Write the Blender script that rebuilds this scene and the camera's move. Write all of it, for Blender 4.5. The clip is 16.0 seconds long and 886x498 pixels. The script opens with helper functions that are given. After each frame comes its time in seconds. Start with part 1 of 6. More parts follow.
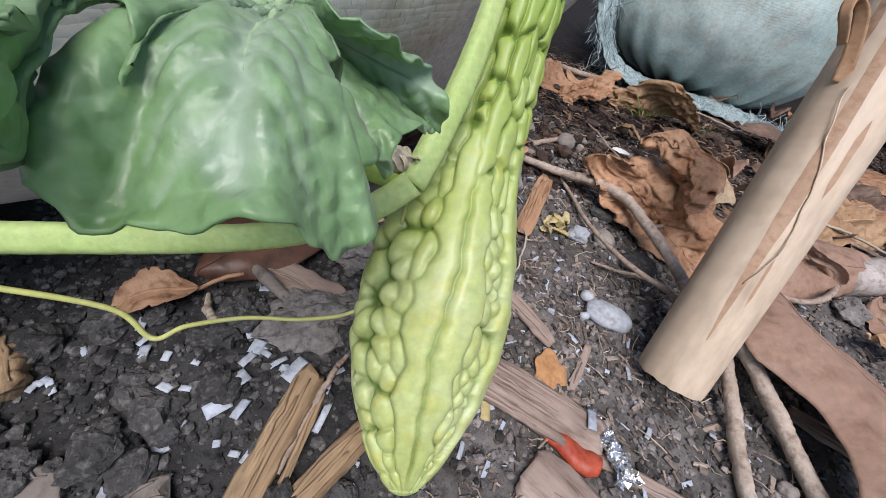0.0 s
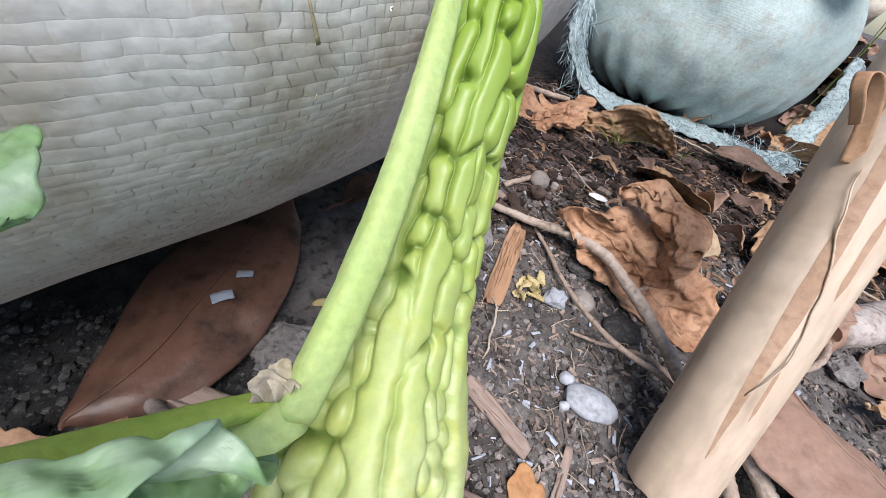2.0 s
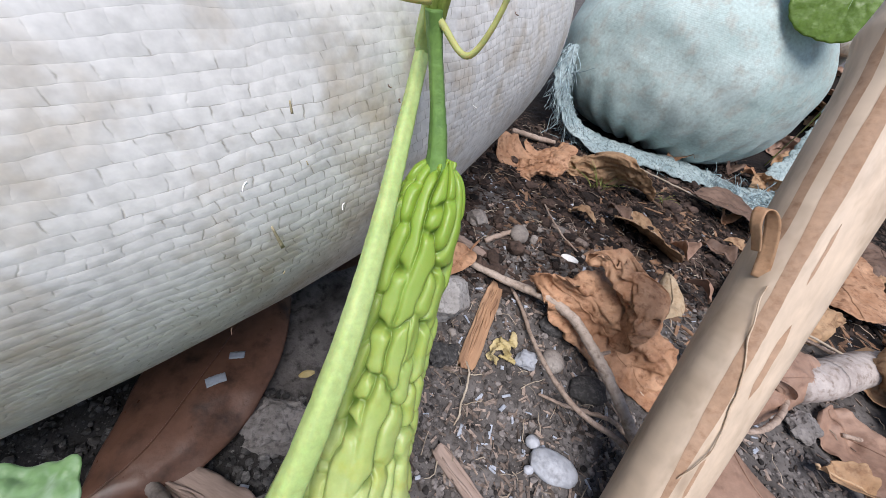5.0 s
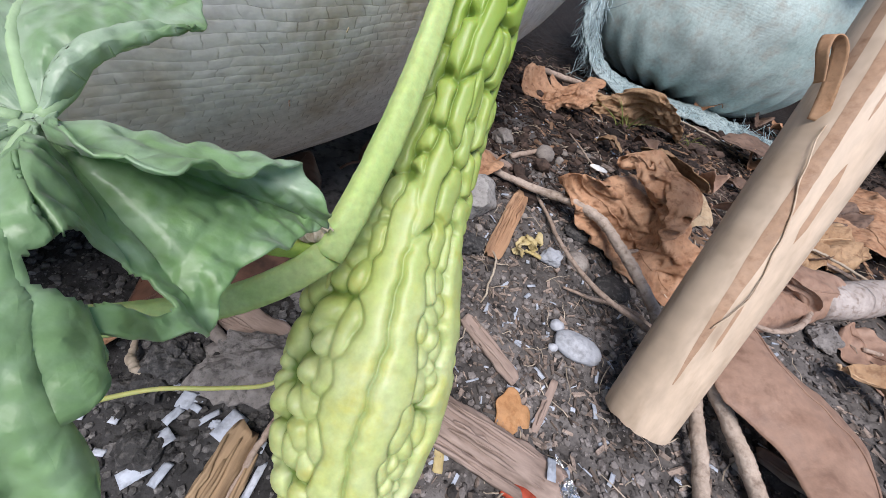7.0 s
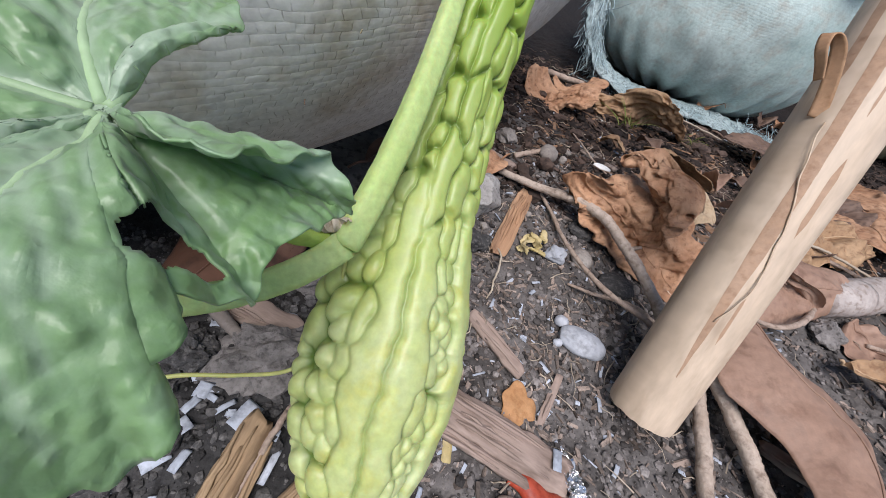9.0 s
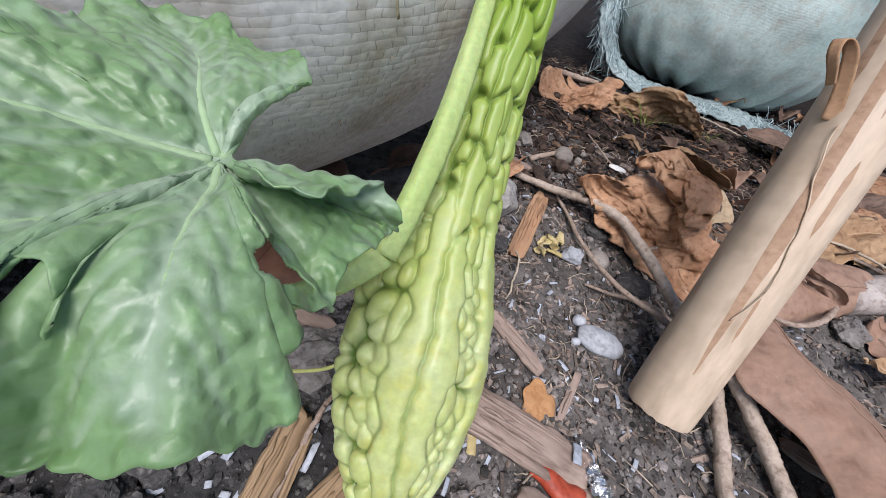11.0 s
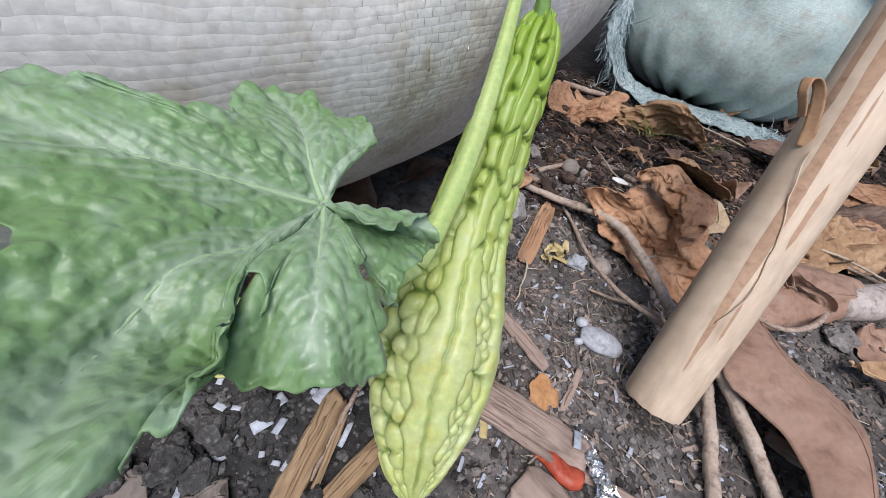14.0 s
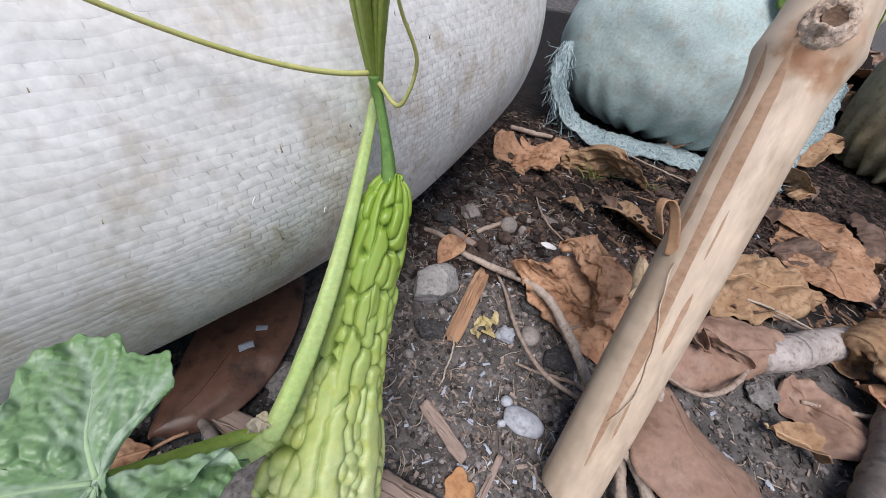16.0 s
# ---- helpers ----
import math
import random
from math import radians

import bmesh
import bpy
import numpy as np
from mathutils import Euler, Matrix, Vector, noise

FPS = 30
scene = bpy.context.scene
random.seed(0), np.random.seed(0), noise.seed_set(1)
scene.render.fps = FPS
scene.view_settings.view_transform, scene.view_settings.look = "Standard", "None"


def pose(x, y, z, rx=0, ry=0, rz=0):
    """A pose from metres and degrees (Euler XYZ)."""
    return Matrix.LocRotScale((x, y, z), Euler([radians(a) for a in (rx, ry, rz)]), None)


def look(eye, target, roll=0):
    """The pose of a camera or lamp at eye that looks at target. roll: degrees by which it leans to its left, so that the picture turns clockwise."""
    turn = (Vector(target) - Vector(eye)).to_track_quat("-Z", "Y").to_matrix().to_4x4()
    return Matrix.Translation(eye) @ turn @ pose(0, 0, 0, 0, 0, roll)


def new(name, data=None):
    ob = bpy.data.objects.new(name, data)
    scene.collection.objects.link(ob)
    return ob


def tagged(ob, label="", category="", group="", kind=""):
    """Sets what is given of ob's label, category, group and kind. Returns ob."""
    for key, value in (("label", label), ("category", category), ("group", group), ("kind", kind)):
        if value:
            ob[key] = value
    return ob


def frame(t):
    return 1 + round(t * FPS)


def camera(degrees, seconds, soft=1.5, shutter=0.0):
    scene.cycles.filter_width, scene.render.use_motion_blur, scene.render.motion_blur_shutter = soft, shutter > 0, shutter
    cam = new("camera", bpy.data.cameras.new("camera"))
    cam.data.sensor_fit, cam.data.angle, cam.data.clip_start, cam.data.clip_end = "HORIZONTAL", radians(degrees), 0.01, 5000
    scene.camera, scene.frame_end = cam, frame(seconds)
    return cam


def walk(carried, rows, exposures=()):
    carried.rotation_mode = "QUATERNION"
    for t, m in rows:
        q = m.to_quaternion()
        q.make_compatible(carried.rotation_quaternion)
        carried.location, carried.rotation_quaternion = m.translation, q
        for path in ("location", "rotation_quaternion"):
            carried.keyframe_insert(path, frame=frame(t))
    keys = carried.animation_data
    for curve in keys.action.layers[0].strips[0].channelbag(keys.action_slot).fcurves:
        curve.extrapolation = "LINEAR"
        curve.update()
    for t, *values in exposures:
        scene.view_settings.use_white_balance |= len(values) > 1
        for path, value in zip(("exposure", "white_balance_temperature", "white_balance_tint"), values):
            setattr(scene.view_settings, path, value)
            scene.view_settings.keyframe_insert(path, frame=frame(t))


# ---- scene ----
cam = camera(103.1, 16.0, soft=0.9)
PATH = [
    (0, -0.00678, 0.00202, 0.17388, -12.944, -45.649, 18.462),
    (0.5, -0.00055, 0.01246, 0.16300, -14.630, -45.628, 19.842),
    (1, 0.00470, 0.02510, 0.14867, -15.995, -46.439, 20.241),
    (1.5, 0.00481, 0.04490, 0.16451, -16.223, -45.410, 19.741),
    (2, 0.00734, 0.06073, 0.18582, -16.614, -44.490, 19.332),
    (2.5, 0.01079, 0.07319, 0.21095, -16.824, -43.954, 19.007),
    (3, 0.01067, 0.07743, 0.22490, -16.292, -42.959, 18.838),
    (3.5, 0.01148, 0.07927, 0.23428, -16.026, -42.768, 18.402),
    (3.7, 0.01219, 0.07993, 0.23818, -15.731, -42.773, 17.908),
    (5.8, 0.01758, 0.06289, 0.22636, -15.146, -44.355, 18.624),
    (6, 0.01585, 0.05702, 0.21765, -15.531, -44.895, 19.039),
    (6.5, 0.01429, 0.04619, 0.20260, -15.607, -45.399, 19.953),
    (7, 0.00920, 0.02707, 0.18385, -15.407, -46.220, 20.906),
    (7.5, 0.01333, 0.02427, 0.17938, -15.554, -46.676, 20.840),
    (8, 0.01216, 0.02265, 0.18085, -15.206, -46.573, 20.718),
    (8.5, 0.01129, 0.02110, 0.18019, -15.049, -46.291, 20.817),
    (9, 0.00649, 0.02184, 0.18437, -14.724, -46.129, 20.311),
    (11.3, -0.00281, 0.01396, 0.19272, -11.448, -47.049, 17.126),
    (11.5, -0.00692, 0.00727, 0.19166, -11.168, -47.275, 17.452),
    (12, -0.01064, 0.00023, 0.19303, -10.473, -47.202, 17.354),
    (12.5, 0.00021, 0.00718, 0.19376, -11.132, -47.587, 16.457),
    (13, -0.00175, 0.00024, 0.19150, -10.940, -47.657, 17.002),
    (13.5, -0.00412, 0.00254, 0.20375, -9.968, -47.124, 16.188),
    (14, -0.00874, 0.00151, 0.21232, -9.513, -46.890, 16.257),
    (14.5, 0.00988, 0.02382, 0.23527, -10.322, -45.770, 15.790),
    (15, 0.02046, 0.03804, 0.25671, -10.458, -44.742, 14.830),
    (15.5, 0.03575, 0.04452, 0.26386, -11.275, -44.837, 14.810),
    (16, 0.03933, 0.04244, 0.27009, -10.269, -45.300, 13.347),
]
walk(cam, [(t, pose(x, y, z) @ Matrix.Rotation(radians(yaw), 4, "Z") @ pose(0, 0, 0, 90 + pitch) @ pose(0, 0, 0, 0, 0, roll)) for t, x, y, z, yaw, pitch, roll in PATH],
     exposures=[(0, 0.32), (1, 0.32), (1.5, 0.34), (2, 0.66), (2.5, 0.62), (3.5, 0.4), (6, 0.5), (6.5, 0.55), (7, 0.45), (8, 0.36), (13.5, 0.33), (15, 0.23), (16, 0.21)])


# ---- light ----
import functools

world = bpy.data.worlds.new("world")
scene.world = world
world.use_nodes = True
_sky = world.node_tree.nodes.new("ShaderNodeTexSky")
_sky.sky_type, _sky.sun_disc = "NISHITA", False
_sky.sun_elevation, _sky.sun_rotation = radians(64), radians(192)
world.node_tree.links.new(_sky.outputs[0], world.node_tree.nodes["Background"].inputs[0])
world.node_tree.nodes["Background"].inputs[1].default_value = 0.09
sun = new("sun", bpy.data.lights.new("sun", "SUN"))
sun.data.energy, sun.data.angle, sun.data.color = 3.35, radians(36), (1.0, 0.95, 0.965)
sun.matrix_world = look((0, 0, 0), (0.09, 0.43, -0.9))


# ---- materials ----
def material(name, c1, c2, c3=None, scale=40.0, rough=0.8, bump=0.3, fine=300.0, island=0.0, each=0.0, spec=0.3,
             sss=0.0, coat=0.0, metal=0.0, stretch=(1, 1, 1), through_light=0.0, uv=False, contrast=0.5):
    """Three colours mixed by noise at two scales, with fine relief; island and each vary the brightness of loose pieces or objects."""
    m = bpy.data.materials.new(name)
    m.use_nodes = True
    nt, n, lk = m.node_tree, m.node_tree.nodes, m.node_tree.links
    bs = n["Principled BSDF"]
    tc = n.new("ShaderNodeTexCoord")
    mp = n.new("ShaderNodeMapping")
    mp.inputs["Scale"].default_value = stretch
    lk.new(tc.outputs["UV" if uv else "Object"], mp.inputs[0])

    def tex(s, detail, roughness=0.6):
        t = n.new("ShaderNodeTexNoise")
        t.inputs["Scale"].default_value, t.inputs["Detail"].default_value, t.inputs["Roughness"].default_value = s, detail, roughness
        lk.new(mp.outputs[0], t.inputs["Vector"])
        return t.outputs["Fac"]

    def ramp(src, lo, hi):
        r = n.new("ShaderNodeMapRange")
        r.inputs[1].default_value, r.inputs[2].default_value = lo, hi
        lk.new(src, r.inputs[0])
        return r.outputs[0]

    def mix(fac, a, b, mode="MIX"):
        x = n.new("ShaderNodeMix")
        x.data_type, x.blend_type = "RGBA", mode
        for s, v in ((x.inputs[0], fac), (x.inputs[6], a), (x.inputs[7], b)):
            if isinstance(v, (int, float)):
                s.default_value = v
            elif isinstance(v, tuple):
                s.default_value = (*v, 1)
            else:
                lk.new(v, s)
        return x.outputs[2]

    w = 0.5 - 0.42 * contrast
    col = mix(ramp(tex(scale, 5), w, 1 - w), c1, c2)
    if c3:
        col = mix(ramp(tex(scale * 4.3, 4), 0.5, 0.72), col, c3)
    grain = ramp(tex(fine, 3), 0.25, 0.75)
    g = n.new("ShaderNodeMapRange")
    g.inputs[3].default_value, g.inputs[4].default_value = 0.82, 1.12
    lk.new(grain, g.inputs[0])
    col = mix(1.0, col, g.outputs[0], "MULTIPLY")
    for amount, source in ((island, ("ShaderNodeNewGeometry", "Random Per Island")), (each, ("ShaderNodeObjectInfo", "Random"))):
        if amount:
            r = n.new("ShaderNodeMapRange")
            r.inputs[3].default_value, r.inputs[4].default_value = 1 - amount, 1 + amount
            lk.new(n.new(source[0]).outputs[source[1]], r.inputs[0])
            col = mix(1.0, col, r.outputs[0], "MULTIPLY")
    lk.new(col, bs.inputs["Base Color"])
    rr = n.new("ShaderNodeMapRange")
    rr.inputs[3].default_value, rr.inputs[4].default_value = max(rough - 0.12, 0.05), min(rough + 0.12, 1)
    lk.new(grain, rr.inputs[0])
    lk.new(rr.outputs[0], bs.inputs["Roughness"])
    bs.inputs["Specular IOR Level"].default_value, bs.inputs["Metallic"].default_value = spec, metal
    bs.inputs["Coat Weight"].default_value, bs.inputs["Coat Roughness"].default_value = coat, 0.25
    if sss:
        bs.inputs["Subsurface Weight"].default_value, bs.inputs["Subsurface Scale"].default_value = sss, 0.006
    if bump:
        b = n.new("ShaderNodeBump")
        b.inputs["Strength"].default_value, b.inputs["Distance"].default_value = bump, 0.0012
        add = n.new("ShaderNodeMath")
        lk.new(tex(fine, 4), add.inputs[0]), lk.new(tex(scale * 3, 4), add.inputs[1])
        lk.new(add.outputs[0], b.inputs["Height"])
        lk.new(b.outputs[0], bs.inputs["Normal"])
    if through_light:
        tr, ms = n.new("ShaderNodeBsdfTranslucent"), n.new("ShaderNodeMixShader")
        lk.new(col, tr.inputs[0])
        ms.inputs[0].default_value = through_light
        lk.new(bs.outputs[0], ms.inputs[1]), lk.new(tr.outputs[0], ms.inputs[2])
        lk.new(ms.outputs[0], n["Material Output"].inputs[0])
    return m


def woven(name, c1, c2, dirt, tape, row, stain=9.0, depth=0.6, gap=0.06, gap_dark=0.45, gap_slope=0.0, swell=0.1):
    """Plain-woven plastic tape: staggered tapes in the sheet's own metres, worn and stained."""
    m = material(name, c1, c2, dirt, scale=stain, rough=0.62, bump=0, fine=260, spec=0.35, contrast=0.6)
    nt, n, lk = m.node_tree, m.node_tree.nodes, m.node_tree.links
    bs = n["Principled BSDF"]
    uvn = n.new("ShaderNodeTexCoord")
    wob = n.new("ShaderNodeTexNoise")
    wob.inputs["Scale"].default_value, wob.inputs["Detail"].default_value = 26.0, 6.0
    lk.new(uvn.outputs["UV"], wob.inputs["Vector"])
    sub = n.new("ShaderNodeVectorMath")
    sub.operation = "MULTIPLY_ADD"
    sub.inputs[1].default_value = (0.016, 0.012, 0)
    lk.new(wob.outputs["Color"], sub.inputs[0]), lk.new(uvn.outputs["UV"], sub.inputs[2])
    # plain weave: one swollen square for each crossing of two tapes
    def vec(op, a, b=None):
        v = n.new("ShaderNodeVectorMath")
        v.operation = op
        lk.new(a, v.inputs[0])
        if b:
            v.inputs[1].default_value = b
        return v.outputs[0]

    def num(op, a, b):
        v = n.new("ShaderNodeMath")
        v.operation = op
        for s_, x_ in zip(v.inputs, (a, b)):
            if isinstance(x_, (int, float)):
                s_.default_value = x_
            else:
                lk.new(x_, s_)
        return v.outputs[0]

    raw, shift = n.new("ShaderNodeSeparateXYZ"), n.new("ShaderNodeCombineXYZ")
    lk.new(vec("DIVIDE", sub.outputs[0], (tape, row, 1)), raw.inputs[0])
    # every second row is set off by half a tape
    half = num("MULTIPLY", num("MODULO", num("ABSOLUTE", num("FLOOR", raw.outputs[1], 0.0), 0.0), 2.0), 0.5)
    lk.new(num("ADD", raw.outputs[0], half), shift.inputs[0]), lk.new(raw.outputs[1], shift.inputs[1])
    cell = shift.outputs[0]
    inside = n.new("ShaderNodeSeparateXYZ")
    lk.new(vec("FRACTION", cell), inside.inputs[0])
    cu, cv = inside.outputs[0], inside.outputs[1]
    across = num("MULTIPLY", num("MULTIPLY", cu, 4.0), num("SUBTRACT", 1.0, cu))
    along = num("MULTIPLY", num("MULTIPLY", cv, 4.0), num("SUBTRACT", 1.0, cv))
    puff = num("MULTIPLY", num("POWER", across, 0.6), num("POWER", along, 0.8))
    seam = n.new("ShaderNodeMapRange")
    seam.inputs[1].default_value, seam.inputs[2].default_value, seam.inputs[3].default_value, seam.inputs[4].default_value = 0.0, 3.4 * gap, 1.0, 0.0
    lk.new(num("MINIMUM", across, num("MULTIPLY", along, 1.6)), seam.inputs[0])
    tone, tint, woof = n.new("ShaderNodeTexWhiteNoise"), n.new("ShaderNodeMapRange"), n.new("ShaderNodeMix")
    tone.noise_dimensions = "2D"
    lk.new(vec("FLOOR", cell), tone.inputs[0]), lk.new(tone.outputs[0], tint.inputs[0])
    tint.inputs[3].default_value, tint.inputs[4].default_value = 0.86, 1.02
    woof.data_type = "RGBA"
    woof.inputs[7].default_value = (gap_dark, gap_dark * 0.95, gap_dark * 0.86, 1)
    lk.new(seam.outputs[0], woof.inputs[0]), lk.new(tint.outputs[0], woof.inputs[6])
    old = bs.inputs["Base Color"].links[0].from_socket
    # the gaps are open in some stretches and pressed shut in others
    op = n.new("ShaderNodeTexNoise")
    op.inputs["Scale"].default_value, op.inputs["Detail"].default_value = 12.0, 9.0
    lk.new(uvn.outputs["UV"], op.inputs["Vector"])
    rg = n.new("ShaderNodeMapRange")
    rg.inputs[1].default_value, rg.inputs[2].default_value, rg.inputs[3].default_value = 0.44, 0.74, 0.04
    opening = op.outputs["Fac"]
    if gap_slope:
        # the gaps show darker towards one end and lower down
        sx, lg, sm = n.new("ShaderNodeSeparateXYZ"), n.new("ShaderNodeMapRange"), n.new("ShaderNodeMath")
        low = n.new("ShaderNodeMath")
        low.operation, low.inputs[1].default_value = "MULTIPLY_ADD", -0.9
        lk.new(uvn.outputs["Object"], sx.inputs[0]), lk.new(sx.outputs[2], low.inputs[0]), lk.new(sx.outputs[0], low.inputs[2])
        lk.new(low.outputs[0], lg.inputs[0])
        lg.inputs[1].default_value, lg.inputs[2].default_value, lg.inputs[3].default_value, lg.inputs[4].default_value = -0.215, -0.13, -0.95 * gap_slope, 0.6 * gap_slope
        lk.new(lg.outputs[0], sm.inputs[0]), lk.new(opening, sm.inputs[1])
        opening = sm.outputs[0]
    # each gap shows as a few short dark dashes, not as one line
    dash, dr, ds = n.new("ShaderNodeTexNoise"), n.new("ShaderNodeMapRange"), n.new("ShaderNodeMath")
    dash.inputs["Scale"].default_value, dash.inputs["Detail"].default_value = 210.0, 2.0
    dr.inputs[1].default_value, dr.inputs[2].default_value, dr.inputs[3].default_value, dr.inputs[4].default_value = 0.36, 0.66, -0.22, 0.26
    lk.new(uvn.outputs["UV"], dash.inputs["Vector"]), lk.new(dash.outputs["Fac"], dr.inputs[0])
    lk.new(opening, ds.inputs[0]), lk.new(dr.outputs[0], ds.inputs[1])
    lk.new(ds.outputs[0], rg.inputs[0])
    x = n.new("ShaderNodeMix")
    x.data_type, x.blend_type = "RGBA", "MULTIPLY"
    lk.new(rg.outputs[0], x.inputs[0]), lk.new(old, x.inputs[6]), lk.new(woof.outputs[2], x.inputs[7])
    lk.new(x.outputs[2], bs.inputs["Base Color"])
    b = n.new("ShaderNodeBump")
    b.inputs["Strength"].default_value, b.inputs["Distance"].default_value, b.invert = depth, 0.0012, True
    hm = n.new("ShaderNodeMath")
    hm.operation = "MULTIPLY"
    lk.new(seam.outputs[0], hm.inputs[0]), lk.new(rg.outputs[0], hm.inputs[1]), lk.new(hm.outputs[0], b.inputs["Height"])
    # every tape swells where it passes over the next
    b3 = n.new("ShaderNodeBump")
    b3.inputs["Strength"].default_value, b3.inputs["Distance"].default_value = swell, 0.001
    lk.new(puff, b3.inputs["Height"]), lk.new(b.outputs[0], b3.inputs["Normal"])
    b2 = n.new("ShaderNodeBump")
    b2.inputs["Strength"].default_value, b2.inputs["Distance"].default_value = 0.35, 0.003
    lk.new(wob.outputs["Fac"], b2.inputs["Height"]), lk.new(b3.outputs[0], b2.inputs["Normal"])
    lk.new(b2.outputs[0], bs.inputs["Normal"])
    return m


SOIL = material("soil", (0.045, 0.04, 0.037), (0.18, 0.165, 0.157), (0.016, 0.014, 0.013), scale=34, rough=0.92, bump=0.9, fine=420)
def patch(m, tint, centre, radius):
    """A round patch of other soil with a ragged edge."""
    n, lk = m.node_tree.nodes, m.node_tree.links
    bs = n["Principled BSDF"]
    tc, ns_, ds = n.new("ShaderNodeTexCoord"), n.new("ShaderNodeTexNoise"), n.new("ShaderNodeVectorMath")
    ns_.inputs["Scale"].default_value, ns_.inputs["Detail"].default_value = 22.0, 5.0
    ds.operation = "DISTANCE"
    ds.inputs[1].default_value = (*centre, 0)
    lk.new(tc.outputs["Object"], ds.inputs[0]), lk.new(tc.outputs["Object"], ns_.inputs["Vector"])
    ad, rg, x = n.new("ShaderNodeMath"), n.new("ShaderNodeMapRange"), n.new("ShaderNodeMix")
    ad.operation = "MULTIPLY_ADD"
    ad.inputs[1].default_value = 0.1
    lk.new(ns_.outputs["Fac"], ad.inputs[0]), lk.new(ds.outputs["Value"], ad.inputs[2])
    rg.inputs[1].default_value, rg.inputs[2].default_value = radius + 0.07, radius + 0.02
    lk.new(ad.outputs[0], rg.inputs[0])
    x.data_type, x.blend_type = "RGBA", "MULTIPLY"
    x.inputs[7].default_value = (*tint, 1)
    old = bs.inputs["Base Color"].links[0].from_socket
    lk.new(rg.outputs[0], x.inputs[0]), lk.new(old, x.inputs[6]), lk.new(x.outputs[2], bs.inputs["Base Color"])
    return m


# damp dark soil beside the gourd; brown humus by the sacks, its tint also holding the shade between and behind them
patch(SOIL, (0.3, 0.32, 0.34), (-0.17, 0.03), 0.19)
patch(SOIL, (0.1, 0.074, 0.063), (0.7, 0.95), 0.75)
CRUMB = material("soil_crumb", (0.09, 0.079, 0.074), (0.21, 0.192, 0.183), (0.04, 0.034, 0.031), scale=70, rough=0.93, bump=0.7, fine=500, island=0.85)
CLOD = material("dark_clod", (0.024, 0.024, 0.025), (0.075, 0.072, 0.07), (0.14, 0.132, 0.126), scale=90, rough=0.88, bump=1.0, fine=480, each=0.3, contrast=0.8)
SPECK = material("dark_soil_crumb", (0.028, 0.028, 0.029), (0.09, 0.086, 0.083), (0.15, 0.142, 0.136), scale=60, rough=0.9, bump=0.8, fine=480, island=0.7)
BARK = material("bark_sliver", (0.14, 0.105, 0.085), (0.29, 0.235, 0.2), (0.06, 0.045, 0.038), scale=90, rough=0.85, bump=0.5, fine=600, island=0.75)
HUMUS = material("humus_chip", (0.021, 0.0135, 0.0105), (0.085, 0.057, 0.045), (0.009, 0.0065, 0.0055), scale=60, rough=0.86, bump=0.7, fine=500, island=0.85)
ROOT = material("dark_root_fibre", (0.06, 0.042, 0.033), (0.2, 0.15, 0.115), scale=40, rough=0.85, bump=0.2, fine=500, island=0.6)
FIBRE = material("dry_fibre", (0.28, 0.22, 0.16), (0.46, 0.4, 0.32), scale=60, rough=0.8, bump=0.2, fine=600, island=0.5)
PAPER = material("pale_shaving", (0.38, 0.425, 0.5), (0.55, 0.585, 0.65), (0.26, 0.28, 0.32), scale=50, rough=0.6, bump=0.25, fine=300, each=0.15, through_light=0.15)
WOOD = material("grey_brown_wood", (0.28, 0.205, 0.17), (0.42, 0.33, 0.28), (0.16, 0.115, 0.092), scale=26, rough=0.85, bump=0.6, fine=200, stretch=(0.2, 1, 1))
TANWOOD = material("tan_split_wood", (0.26, 0.17, 0.095), (0.4, 0.29, 0.18), (0.12, 0.075, 0.042), scale=34, rough=0.8, bump=0.8, fine=240, stretch=(0.1, 1, 1))
SPLINT = material("orange_splint_wood", (0.36, 0.205, 0.115), (0.47, 0.3, 0.185), (0.2, 0.11, 0.065), scale=50, rough=0.75, bump=0.6, fine=300, stretch=(0.08, 1, 1))
TWIG = material("twig_bark", (0.27, 0.2, 0.155), (0.44, 0.35, 0.29), (0.17, 0.12, 0.09), scale=60, rough=0.8, bump=0.6, fine=400, each=0.15)
BAMBOO = material("dry_bamboo", (0.52, 0.405, 0.295), (0.63, 0.51, 0.395), (0.4, 0.3, 0.21), scale=40, rough=0.52, bump=0.2, fine=420, stretch=(1, 0.12, 1), spec=0.4, uv=True, contrast=0.55)
BAMBOO_STRIPE = material("bamboo_brown_stripe", (0.36, 0.225, 0.14), (0.44, 0.295, 0.2), (0.3, 0.18, 0.11), scale=50, rough=0.55, bump=0.15, fine=260)
BAMBOO_NODE = material("bamboo_node_scar", (0.36, 0.25, 0.18), (0.62, 0.52, 0.43), (0.2, 0.125, 0.085), scale=150, rough=0.8, bump=0.7, fine=300)


